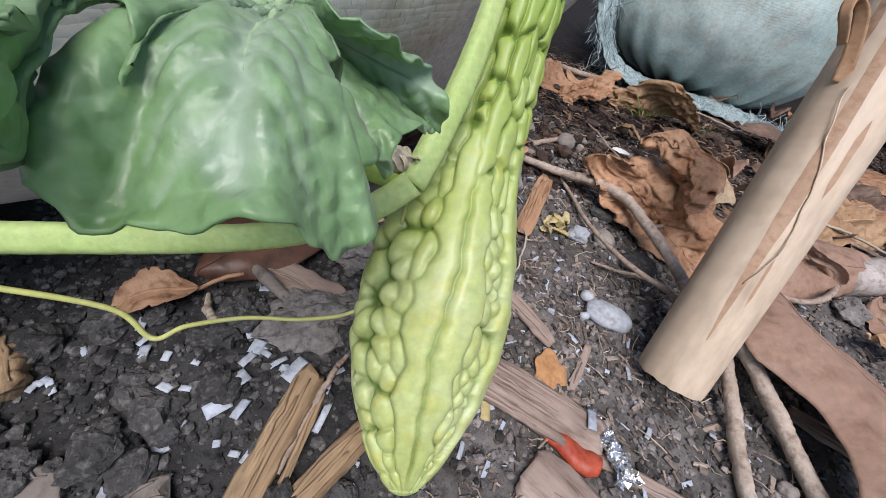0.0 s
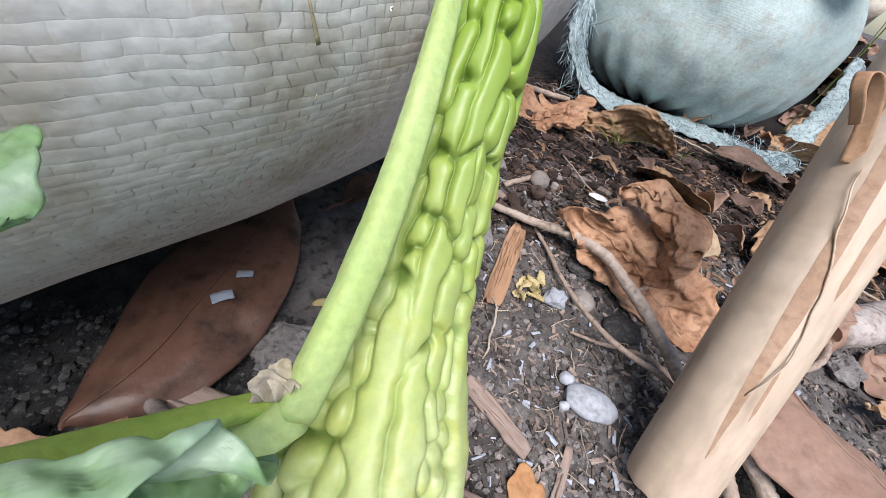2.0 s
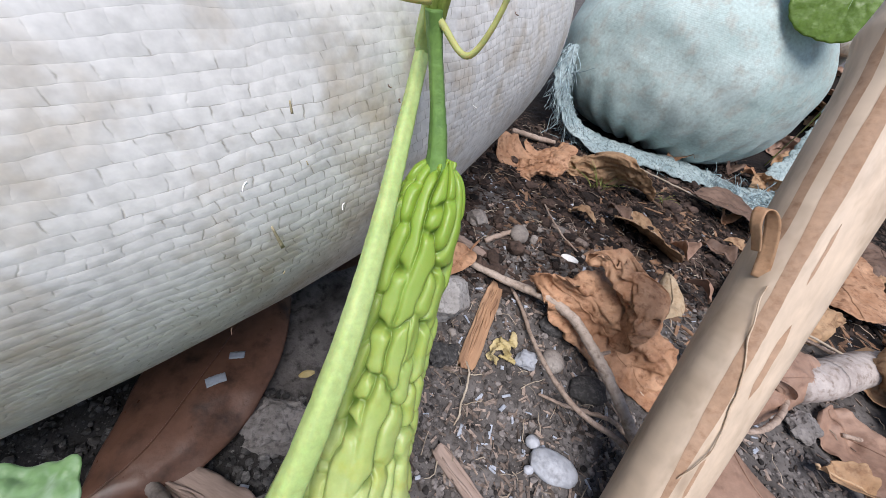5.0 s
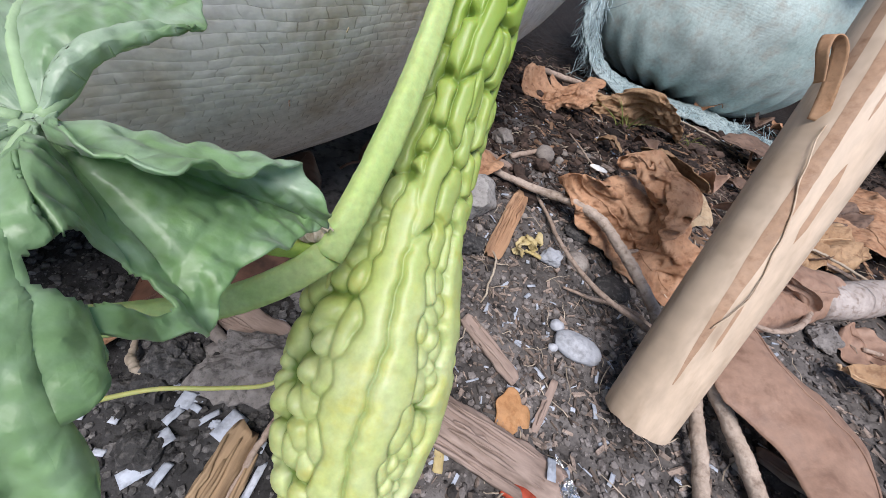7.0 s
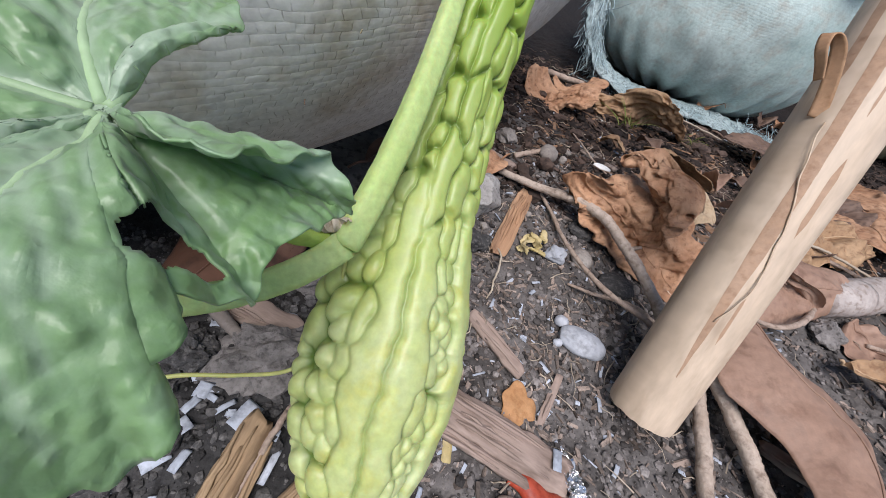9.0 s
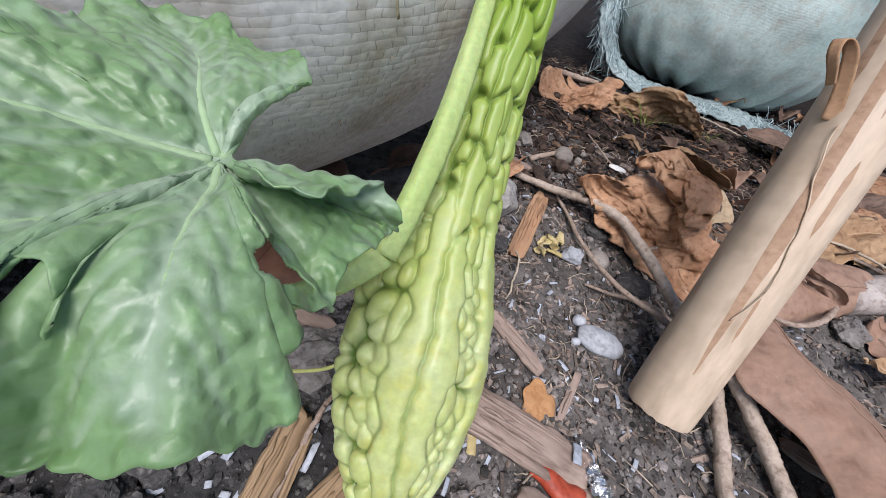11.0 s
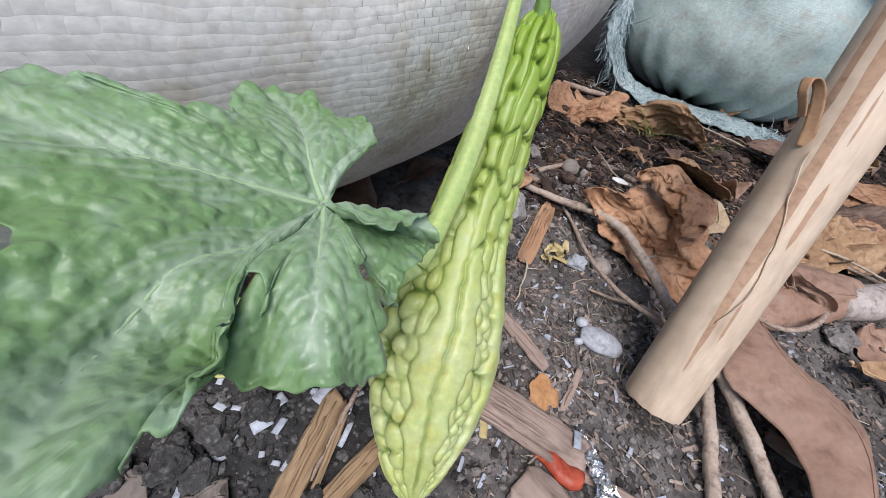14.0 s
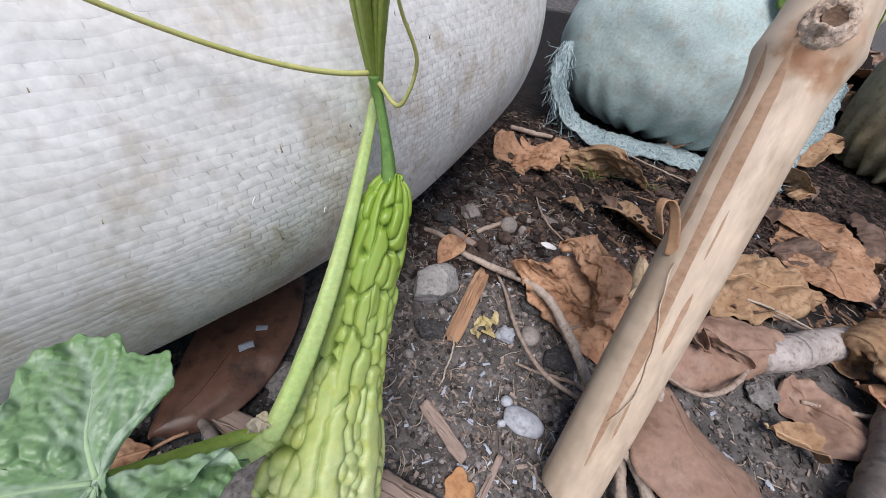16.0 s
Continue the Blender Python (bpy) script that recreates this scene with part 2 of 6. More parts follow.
def stained(m, tint, spots):
    """Brown stains with ragged edges, each a place and a radius in centimetres."""
    n, lk = m.node_tree.nodes, m.node_tree.links
    bs = n["Principled BSDF"]
    g, ns_ = n.new("ShaderNodeNewGeometry"), n.new("ShaderNodeTexNoise")
    ns_.inputs["Scale"].default_value, ns_.inputs["Detail"].default_value = 95.0, 5.0
    lk.new(g.outputs["Position"], ns_.inputs["Vector"])
    for *c, radius, most in spots:
        ds, ad, rg, x = n.new("ShaderNodeVectorMath"), n.new("ShaderNodeMath"), n.new("ShaderNodeMapRange"), n.new("ShaderNodeMix")
        ds.operation, ad.operation = "DISTANCE", "MULTIPLY_ADD"
        ds.inputs[1].default_value = [v * 0.01 for v in c]
        ad.inputs[1].default_value = 0.022
        lk.new(g.outputs["Position"], ds.inputs[0]), lk.new(ns_.outputs["Fac"], ad.inputs[0]), lk.new(ds.outputs["Value"], ad.inputs[2])
        rg.inputs[1].default_value, rg.inputs[2].default_value, rg.inputs[4].default_value = radius * 0.01 + 0.014, radius * 0.01 + 0.007, most
        x.data_type, x.blend_type = "RGBA", "MULTIPLY"
        x.inputs[7].default_value = (*tint, 1)
        old = bs.inputs["Base Color"].links[0].from_socket
        lk.new(ad.outputs[0], rg.inputs[0]), lk.new(rg.outputs[0], x.inputs[0]), lk.new(old, x.inputs[6]), lk.new(x.outputs[2], bs.inputs["Base Color"])


stained(BAMBOO, (0.68, 0.52, 0.4), ((21.9, 21.7, 24.1, 0.9, 0.9), (22.9, 21.1, 23.7, 0.8, 0.9), (21.2, 22.3, 24.2, 0.55, 0.7), (22.3, 22.1, 25.0, 1.5, 0.55), (20.9, 22.8, 24.9, 0.6, 0.6)))
BAMBOO_PIT = material("bamboo_scar_pit", (0.1, 0.06, 0.04), (0.2, 0.13, 0.09), scale=200, rough=0.9, bump=0.6)
BAMBOO_RING = material("bamboo_node_skin", (0.52, 0.4, 0.285), (0.6, 0.48, 0.36), (0.38, 0.255, 0.16), scale=26, rough=0.55, bump=0.3, fine=260)
BAMBOO_END = material("sawn_bamboo_end", (0.25, 0.19, 0.13), (0.4, 0.32, 0.22), scale=80, rough=0.9, bump=0.5, fine=300)
SHEATH = material("papery_sheath", (0.42, 0.24, 0.13), (0.52, 0.33, 0.2), (0.32, 0.17, 0.09), scale=40, rough=0.6, bump=0.3, fine=300, through_light=0.2)
STONE = material("pale_grey_stone", (0.33, 0.35, 0.39), (0.47, 0.49, 0.53), (0.26, 0.27, 0.29), scale=40, rough=0.7, bump=0.35, fine=260, each=0.15)
PEBBLE = material("brown_grey_pebble", (0.22, 0.19, 0.17), (0.36, 0.33, 0.3), (0.15, 0.13, 0.12), scale=70, rough=0.8, bump=0.4, fine=300, each=0.3)
LEAF_ORANGE = material("dry_orange_leaf", (0.36, 0.18, 0.095), (0.6, 0.37, 0.23), (0.2, 0.09, 0.046), scale=38, rough=0.62, bump=0.5, fine=260, through_light=0.12, each=0.12)
LEAF_BITS = material("dry_leaf_crumb", (0.13, 0.072, 0.042), (0.28, 0.17, 0.105), (0.07, 0.04, 0.026), scale=40, rough=0.7, bump=0.4, fine=260, island=0.5)
LEAF_TAN = material("dry_tan_leaf", (0.29, 0.17, 0.09), (0.46, 0.31, 0.185), (0.19, 0.1, 0.055), scale=34, rough=0.7, bump=0.5, fine=260, through_light=0.12, each=0.15)
LEAF_PALE = material("pale_dry_leaf", (0.5, 0.36, 0.22), (0.6, 0.47, 0.32), (0.4, 0.26, 0.15), scale=50, rough=0.7, bump=0.4, fine=260, through_light=0.15)
LEAF_PINK = material("dry_rosy_leaf", (0.28, 0.17, 0.12), (0.38, 0.25, 0.185), (0.2, 0.115, 0.08), scale=20, rough=0.55, bump=0.3, fine=220, through_light=0.08)
LEAF_DARK = material("dry_dark_leaf", (0.12, 0.075, 0.055), (0.2, 0.13, 0.095), (0.07, 0.045, 0.035), scale=34, rough=0.6, bump=0.4, fine=260, through_light=0.06)
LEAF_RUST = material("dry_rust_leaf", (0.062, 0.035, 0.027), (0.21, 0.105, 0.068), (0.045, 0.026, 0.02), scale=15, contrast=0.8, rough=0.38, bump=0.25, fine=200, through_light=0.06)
LEAF_GOLD = material("dry_golden_leaf", (0.47, 0.235, 0.1), (0.55, 0.31, 0.15), (0.37, 0.17, 0.07), scale=50, rough=0.6, bump=0.3, fine=300, through_light=0.15)
VEIN_DRY = material("dry_leaf_vein", (0.4, 0.26, 0.15), (0.5, 0.36, 0.23), scale=50, rough=0.7, bump=0.2)
def leaf_net(m, cells, pale, strength):
    """Pale net veins with blistered skin between them."""
    n, lk = m.node_tree.nodes, m.node_tree.links
    bs = n["Principled BSDF"]
    tc = n.new("ShaderNodeTexCoord")
    wob = n.new("ShaderNodeTexNoise")
    wob.inputs["Scale"].default_value = cells * 0.6
    lk.new(tc.outputs["Object"], wob.inputs["Vector"])
    mv = n.new("ShaderNodeVectorMath")
    mv.operation = "MULTIPLY_ADD"
    mv.inputs[1].default_value = (0.8 / cells,) * 3
    lk.new(wob.outputs["Color"], mv.inputs[0]), lk.new(tc.outputs["Object"], mv.inputs[2])
    vo = n.new("ShaderNodeTexVoronoi")
    vo.feature = "DISTANCE_TO_EDGE"
    vo.inputs["Scale"].default_value = cells
    lk.new(mv.outputs[0], vo.inputs["Vector"])
    rg = n.new("ShaderNodeMapRange")
    rg.inputs[2].default_value, rg.inputs[3].default_value, rg.inputs[4].default_value = 0.2, 0.16, 0.0
    lk.new(vo.outputs["Distance"], rg.inputs[0])
    x = n.new("ShaderNodeMix")
    x.data_type = "RGBA"
    x.inputs[7].default_value = (*pale, 1)
    old = bs.inputs["Base Color"].links[0].from_socket
    lk.new(rg.outputs[0], x.inputs[0]), lk.new(old, x.inputs[6]), lk.new(x.outputs[2], bs.inputs["Base Color"])
    b = n.new("ShaderNodeBump")
    b.inputs["Strength"].default_value, b.inputs["Distance"].default_value = strength, 0.003
    b.invert = True
    v2 = n.new("ShaderNodeTexVoronoi")
    v2.feature = "SMOOTH_F1"
    v2.inputs["Scale"].default_value, v2.inputs["Smoothness"].default_value = cells, 0.7
    lk.new(mv.outputs[0], v2.inputs["Vector"]), lk.new(v2.outputs["Distance"], b.inputs["Height"])
    lk.new(bs.inputs["Normal"].links[0].from_socket, b.inputs["Normal"]), lk.new(b.outputs[0], bs.inputs["Normal"])
    return m


def veined_leaf():
    """Green skin, paler along the veins (the sheet's coordinates are distances to main and side veins in centimetres)."""
    m = leaf_net(material("green_leaf", (0.19, 0.37, 0.1), (0.32, 0.5, 0.27), (0.4, 0.56, 0.39), scale=26, rough=0.45, bump=0.2, fine=300, spec=0.6, coat=0.4, through_light=0.44, contrast=0.6), 420, (0.38, 0.53, 0.36), 0.35)
    n, lk = m.node_tree.nodes, m.node_tree.links
    bs = n["Principled BSDF"]
    bs.inputs["Sheen Weight"].default_value, bs.inputs["Sheen Roughness"].default_value = 0.25, 0.4
    tc, sp = n.new("ShaderNodeTexCoord"), n.new("ShaderNodeSeparateXYZ")
    lk.new(tc.outputs["UV"], sp.inputs[0])
    for k, reach, most in ((0, 0.26, 0.8), (1, 0.1, 0.55)):
        rg, x = n.new("ShaderNodeMapRange"), n.new("ShaderNodeMix")
        rg.interpolation_type = "SMOOTHSTEP"
        rg.inputs[1].default_value, rg.inputs[2].default_value, rg.inputs[3].default_value, rg.inputs[4].default_value = 0.0, reach, most, 0.0
        x.data_type = "RGBA"
        x.inputs[7].default_value = (0.48, 0.61, 0.46, 1)
        old = bs.inputs["Base Color"].links[0].from_socket
        lk.new(sp.outputs[k], rg.inputs[0]), lk.new(rg.outputs[0], x.inputs[0]), lk.new(old, x.inputs[6]), lk.new(x.outputs[2], bs.inputs["Base Color"])
        for node in n:
            if node.type == "BSDF_TRANSLUCENT":
                lk.new(x.outputs[2], node.inputs[0])
    return m


GREEN = veined_leaf()
BROAD_GREEN = leaf_net(material("broad_green_leaf", (0.14, 0.25, 0.03), (0.2, 0.33, 0.05), (0.25, 0.38, 0.1), scale=20, rough=0.45, bump=0.2, fine=260, spec=0.6, through_light=0.4), 330, (0.26, 0.39, 0.1), 0.12)
GREEN_VEIN = material("pale_leaf_vein", (0.3, 0.44, 0.24), (0.37, 0.5, 0.31), scale=60, rough=0.55, bump=0.2, through_light=0.1)
STEM = material("green_vine_stem", (0.36, 0.48, 0.165), (0.43, 0.54, 0.22), (0.34, 0.455, 0.15), scale=24, contrast=0.3, rough=0.6, bump=0.15, fine=500, sss=0.15, stretch=(1, 1, 1))
SHOOT = material("young_yellow_green_shoot", (0.3, 0.38, 0.07), (0.42, 0.5, 0.14), scale=60, rough=0.5, bump=0.2, fine=400, through_light=0.15)
PETIOLE = material("olive_green_leaf_stalk", (0.26, 0.37, 0.06), (0.35, 0.46, 0.11), scale=50, rough=0.55, bump=0.25, fine=400, sss=0.1)
STALK = material("dark_green_stalk", (0.1, 0.2, 0.05), (0.16, 0.28, 0.07), scale=60, rough=0.5, bump=0.3, fine=400)
TENDRIL = material("yellow_green_tendril", (0.4, 0.42, 0.13), (0.5, 0.5, 0.2), scale=60, rough=0.55, bump=0.1, sss=0.1)
WITHERED = material("withered_flower", (0.5, 0.43, 0.31), (0.62, 0.55, 0.44), (0.4, 0.32, 0.21), scale=120, rough=0.8, bump=0.4, through_light=0.2)
RED = material("red_paper_scrap", (0.34, 0.05, 0.025), (0.42, 0.085, 0.045), (0.24, 0.03, 0.016), scale=60, rough=0.5, bump=0.3, fine=300)
FOIL = material("crumpled_foil", (0.75, 0.75, 0.76), (0.85, 0.85, 0.85), scale=60, rough=0.25, bump=0.2, metal=1.0)
YELLOW = material("yellow_petal", (0.5, 0.39, 0.14), (0.66, 0.56, 0.34), scale=80, rough=0.7, bump=0.3, through_light=0.2)
WHITE = material("white_seed_husk", (0.75, 0.74, 0.7), (0.82, 0.81, 0.79), scale=80, rough=0.5, bump=0.1)
ROCK = material("cracked_grey_rubble", (0.12, 0.11, 0.104), (0.27, 0.25, 0.238), (0.06, 0.055, 0.052), scale=80, rough=0.9, bump=0.9, fine=260)
PALEROCK = material("pale_grey_rubble", (0.28, 0.265, 0.25), (0.44, 0.425, 0.41), (0.15, 0.14, 0.13), scale=60, rough=0.9, bump=0.9, fine=260)
BRANCH = material("grey_tan_branch_bark", (0.34, 0.27, 0.215), (0.52, 0.435, 0.37), (0.21, 0.155, 0.12), scale=50, rough=0.8, bump=0.5, fine=300)
PEELED = material("pale_peeled_log", (0.6, 0.53, 0.42), (0.74, 0.68, 0.58), (0.5, 0.4, 0.28), scale=18, rough=0.7, bump=0.3)
LOG = material("bleached_branch", (0.33, 0.28, 0.255), (0.5, 0.45, 0.42), (0.2, 0.15, 0.12), scale=40, rough=0.8, bump=0.6, fine=260)
GREYPOLE = material("weathered_pole", (0.16, 0.135, 0.12), (0.26, 0.225, 0.2), (0.1, 0.085, 0.075), scale=30, rough=0.85, bump=0.5, fine=260)
OLIVE = material("olive_sacking", (0.34, 0.28, 0.17), (0.46, 0.4, 0.26), (0.22, 0.18, 0.11), scale=20, rough=0.8, bump=0.4, fine=400)
GRASS = material("grass_blade", (0.16, 0.22, 0.05), (0.3, 0.3, 0.1), scale=40, rough=0.6, bump=0.1, through_light=0.2)
SACK = woven("white_woven_sacking", (0.63, 0.615, 0.585), (0.77, 0.765, 0.75), (0.5, 0.44, 0.36), 0.0054, 0.0041, gap=0.06, gap_dark=0.5, depth=0.15, gap_slope=0.26, swell=0.1)
BLUE = woven("blue_grey_sacking", (0.33, 0.44, 0.42), (0.51, 0.605, 0.58), (0.4, 0.42, 0.38), 0.0034, 0.0026, stain=13, depth=0.11, gap=0.06, gap_dark=0.72, swell=0.14)
HEM = woven("frayed_blue_hem", (0.2, 0.275, 0.285), (0.42, 0.5, 0.5), (0.08, 0.11, 0.115), 0.0045, 0.0034, stain=40, depth=0.3, gap=0.2, gap_dark=0.12, swell=0.25)
THREAD = material("blue_grey_thread", (0.25, 0.35, 0.38), (0.45, 0.54, 0.56), (0.14, 0.2, 0.22), scale=60, rough=0.7, bump=0.2, island=0.5)


# ---- building helpers ----
def cm(*v):
    return Vector(v) * 0.01


def mesh(name, verts, faces, mat, smooth=True, uvs=None):
    me = bpy.data.meshes.new(name)
    me.from_pydata([tuple(v) for v in verts], [], faces)
    me.materials.append(mat)
    if smooth:
        me.polygons.foreach_set("use_smooth", [True] * len(me.polygons))
    if uvs is not None:
        layer = me.uv_layers.new(name="UVMap")
        idx = np.empty(len(me.loops), dtype=np.int32)
        me.loops.foreach_get("vertex_index", idx)
        layer.data.foreach_set("uv", np.asarray(uvs, dtype=np.float32)[idx].ravel())
    me.update()
    return me


def thing(name, label, category, group="", at=(0, 0, 0)):
    ob = new(name)
    ob.location = at
    ob.empty_display_size = 0.01
    return tagged(ob, label, category, group)


def part(name, verts, faces, mat, parent, label="", smooth=True, uvs=None, thick=0.0):
    """One mesh object under a thing or a part; verts are in world metres."""
    ob = new(name, mesh(name, verts, faces, mat, smooth, uvs))
    if thick:
        sol = ob.modifiers.new("thickness", "SOLIDIFY")
        sol.thickness, sol.offset = thick, 0
    if parent:
        ob.parent = parent
        bpy.context.view_layer.update()
        ob.matrix_parent_inverse = parent.matrix_world.inverted()
    if label:
        tagged(ob, label)
    return ob


def bezier(ctrl, n):
    c = [np.array(p, float) for p in ctrl]
    k, s = len(c) - 1, np.linspace(0, 1, n)[:, None]
    return sum(math.comb(k, i) * (1 - s) ** (k - i) * s**i * c[i] for i in range(k + 1)) * 0.01


def spline(pts, n):
    """A smooth line through points given in centimetres."""
    p = np.array(pts, float) * 0.01
    p = np.vstack([2 * p[0] - p[1], p, 2 * p[-1] - p[-2]])
    out = []
    for u in np.linspace(0, len(p) - 3 - 1e-6, n):
        i, t = int(u), u - int(u)
        a, b, c, d = p[i : i + 4]
        out.append(0.5 * (2 * b + (c - a) * t + (2 * a - 5 * b + 4 * c - d) * t * t + (3 * b - a - 3 * c + d) * t**3))
    return np.array(out)


def frames_along(path):
    """Tangent and two side directions at each point, without twist."""
    tan = np.gradient(path, axis=0)
    tan /= np.linalg.norm(tan, axis=1)[:, None] + 1e-12
    side = np.cross(tan[0], (0, 0, 1) if abs(tan[0][2]) < 0.9 else (1, 0, 0))
    sides = []
    for t in tan:
        side = side - t * (side @ t)
        side = side / np.linalg.norm(side)
        sides.append(side)
    sides = np.array(sides)
    return tan, sides, np.cross(tan, sides)


def tube(path, radii, around=10, ribs=0, rib=0.0, rough=0.0, seed=0, caps=True):
    rng = np.random.RandomState(seed)
    path = np.array(path, float)
    n = len(path)
    radii = np.interp(np.linspace(0, 1, n), np.linspace(0, 1, len(np.atleast_1d(radii))), np.atleast_1d(radii)) if np.ndim(radii) else np.full(n, radii)
    _, a, b = frames_along(path)
    ang = np.linspace(0, 2 * np.pi, around, endpoint=False)
    wob = 1 + rough * rng.uniform(-1, 1, (n, 1)) + 0.5 * rough * rng.uniform(-1, 1, (n, around))
    r = radii[:, None] * wob * (1 + rib * np.cos(ribs * ang)[None] if ribs else 1)
    v = path[:, None] + r[..., None] * (np.cos(ang)[None, :, None] * a[:, None] + np.sin(ang)[None, :, None] * b[:, None])
    verts = v.reshape(-1, 3)
    faces = [(i * around + j, i * around + (j + 1) % around, (i + 1) * around + (j + 1) % around, (i + 1) * around + j)
             for i in range(n - 1) for j in range(around)]
    if caps:
        faces += [tuple(range(around))[::-1], tuple((n - 1) * around + j for j in range(around))]
    return verts, faces


def grid_faces(nu, nv, closed=False):
    return [(i * nv + j, i * nv + (j + 1) % nv, (i + 1) * nv + (j + 1) % nv, (i + 1) * nv + j)
            for i in range(nu - 1) for j in range(nv if closed else nv - 1)]


def noise3(x, y, z, octaves=3):
    """Smooth noise at a point, about -1 to 1."""
    total, a = 0.0, 1.0
    for _ in range(octaves):
        total += a * noise.noise(Vector((x, y, z)))
        x, y, z, a = x * 2.03, y * 2.03, z * 2.03, a * 0.5
    return total


def ground_z(x, y):
    """Height of the soil, in metres, at a place in metres."""
    cx, cy = x * 100, y * 100
    h = 0.9 * math.exp(-((cx + 5) ** 2 + (cy - 9) ** 2) / 50)
    h -= 0.75 * math.exp(-((cx - 14) ** 2 + (cy - 10) ** 2) / 80)
    h += 0.9 * math.exp(-((cx - 45) ** 2 + (cy - 22) ** 2) / 300)
    h += 0.5 * math.exp(-((cx - 19) ** 2 + (cy - 30) ** 2) / 60)
    near = math.exp(-max(0, math.hypot(cx - 15, cy - 20) - 60) / 60)
    h += near * (0.22 * noise3(cx * 0.16, cy * 0.16, 1.7, 2) + 0.26 * noise3(cx * 0.75, cy * 0.75, 4.2, 4))
    return h * 0.01


def on_ground(x, y, up=0.0):
    """A place in centimetres set on the soil, up centimetres above it."""
    return (x, y, ground_z(x * 0.01, y * 0.01) * 100 + up)


def folds(x, y, seed, size=2.6):
    """Sharp random creases of a crumpled sheet, about -1 to 1; x and y in centimetres from its middle."""
    z = 0.0
    for turn, off, wide, high in crease_lines(seed):
        d = abs(x * math.cos(turn) + y * math.sin(turn) - off + 0.5 * noise3(x * 0.25 + turn, y * 0.25, seed, 2))
        z += high * max(0.0, 1 - d / wide)
    return z


@functools.lru_cache(None)
def crease_lines(seed):
    rng = random.Random(int(seed * 100))
    return [(rng.uniform(0, math.pi), rng.uniform(-4, 4), rng.uniform(0.7, 1.9), rng.choice((-0.6, 0.5, 0.8, 1.0)) * rng.uniform(0.5, 1)) for _ in range(11)]


# ---- ground ----
def build_ground():
    def axis(lo, hi, step):
        mid = np.arange(lo, hi, step)
        grow = np.cumsum(step * 1.35 ** np.arange(1, 37))
        grow = grow[grow < 60]
        return np.concatenate([lo - grow[::-1], mid, mid[-1] + grow])

    xs, ys = axis(-0.22, 0.72, 0.0032), axis(-0.06, 0.8, 0.0032)
    verts = [(x, y, ground_z(x, y)) for x in xs for y in ys]
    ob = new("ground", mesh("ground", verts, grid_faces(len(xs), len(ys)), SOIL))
    tagged(ob, "dark grey-brown garden soil, dry and crumbly", "ground", kind="structure")


build_ground()


# ---- sacks ----
def build_sack(name, label, centre, axes, yaw, tilt, mat, nu=170, nv=260, lumps=0.5, crease=0.0, power=1.0, seed=0.0, flat=0.2):
    """A full sack lying on the soil: a swollen pillow with lumps, pressed flat below."""
    centre = np.array(centre)
    ca, sa = math.cos(radians(yaw)), math.sin(radians(yaw))
    ct, st = math.cos(radians(tilt)), math.sin(radians(tilt))
    verts, uvs = [], []
    for i in range(nu):
        la = math.pi * (i / (nu - 1) - 0.5) * 0.998
        for j in range(nv):
            lo = 2 * math.pi * j / (nv - 1)
            d = np.array([math.cos(la) * math.cos(lo), math.cos(la) * math.sin(lo), math.sin(la)])
            p = np.sign(d) * np.abs(d) ** power * np.array(axes)
            q = np.array([p[0], p[1] * ct - p[2] * st, p[1] * st + p[2] * ct])
            q = np.array([q[0] * ca - q[1] * sa, q[0] * sa + q[1] * ca, q[2]])
            lump = lumps * noise3(q[0] * 0.06 + seed, q[1] * 0.06, q[2] * 0.08, 2)
            lump += 0.25 * lumps * noise3(q[0] * 0.22 + seed, q[1] * 0.22, q[2] * 0.22, 2)
            if crease:
                lump += crease * math.sin(lo * 26 + 2 * noise3(q[0] * 0.1, q[1] * 0.1, q[2] * 0.1, 2)) * max(0, -d[2]) ** 1.5
            q = centre + q + d * lump
            q[2] = q[2] if q[2] > flat + 0.6 else flat + 0.6 * math.exp((q[2] - flat - 0.6) / 0.6)
            verts.append(q * 0.01)
            uvs.append((lo * (axes[0] + axes[1]) * 0.005, la * (axes[2] * 0.7 + axes[1] * 0.3) * 0.01))
    sack = thing(name, label, "sack", at=centre * np.array((0.01, 0.01, 0)))
    part("body", verts, grid_faces(nu, nv), mat, sack, uvs=uvs)
    return sack


white_sack = build_sack("white_sack", "bulging white woven plastic sack, stained, lying on the soil", (-45.9, 44.0, 20.4), (65.5, 50, 24.5), 25.1, 7, SACK, nu=200, nv=420, lumps=0.35, flat=-0.6)
blue_sack = build_sack("blue_sack", "faded blue-green woven sack filled tight, on the soil", (50.3, 71.5, 13.2), (20.8, 14.9, 14.2), -15.5, 0, BLUE, nu=120, nv=200, lumps=1.0, crease=0.75, seed=7.0, power=0.9)
build_sack("olive_sack", "dark olive folded sack slumped behind the bamboo", (106, 66, 14), (17, 16, 17), 10, 0, OLIVE, nu=60, nv=240, lumps=1.2, crease=1.8, seed=3.0)


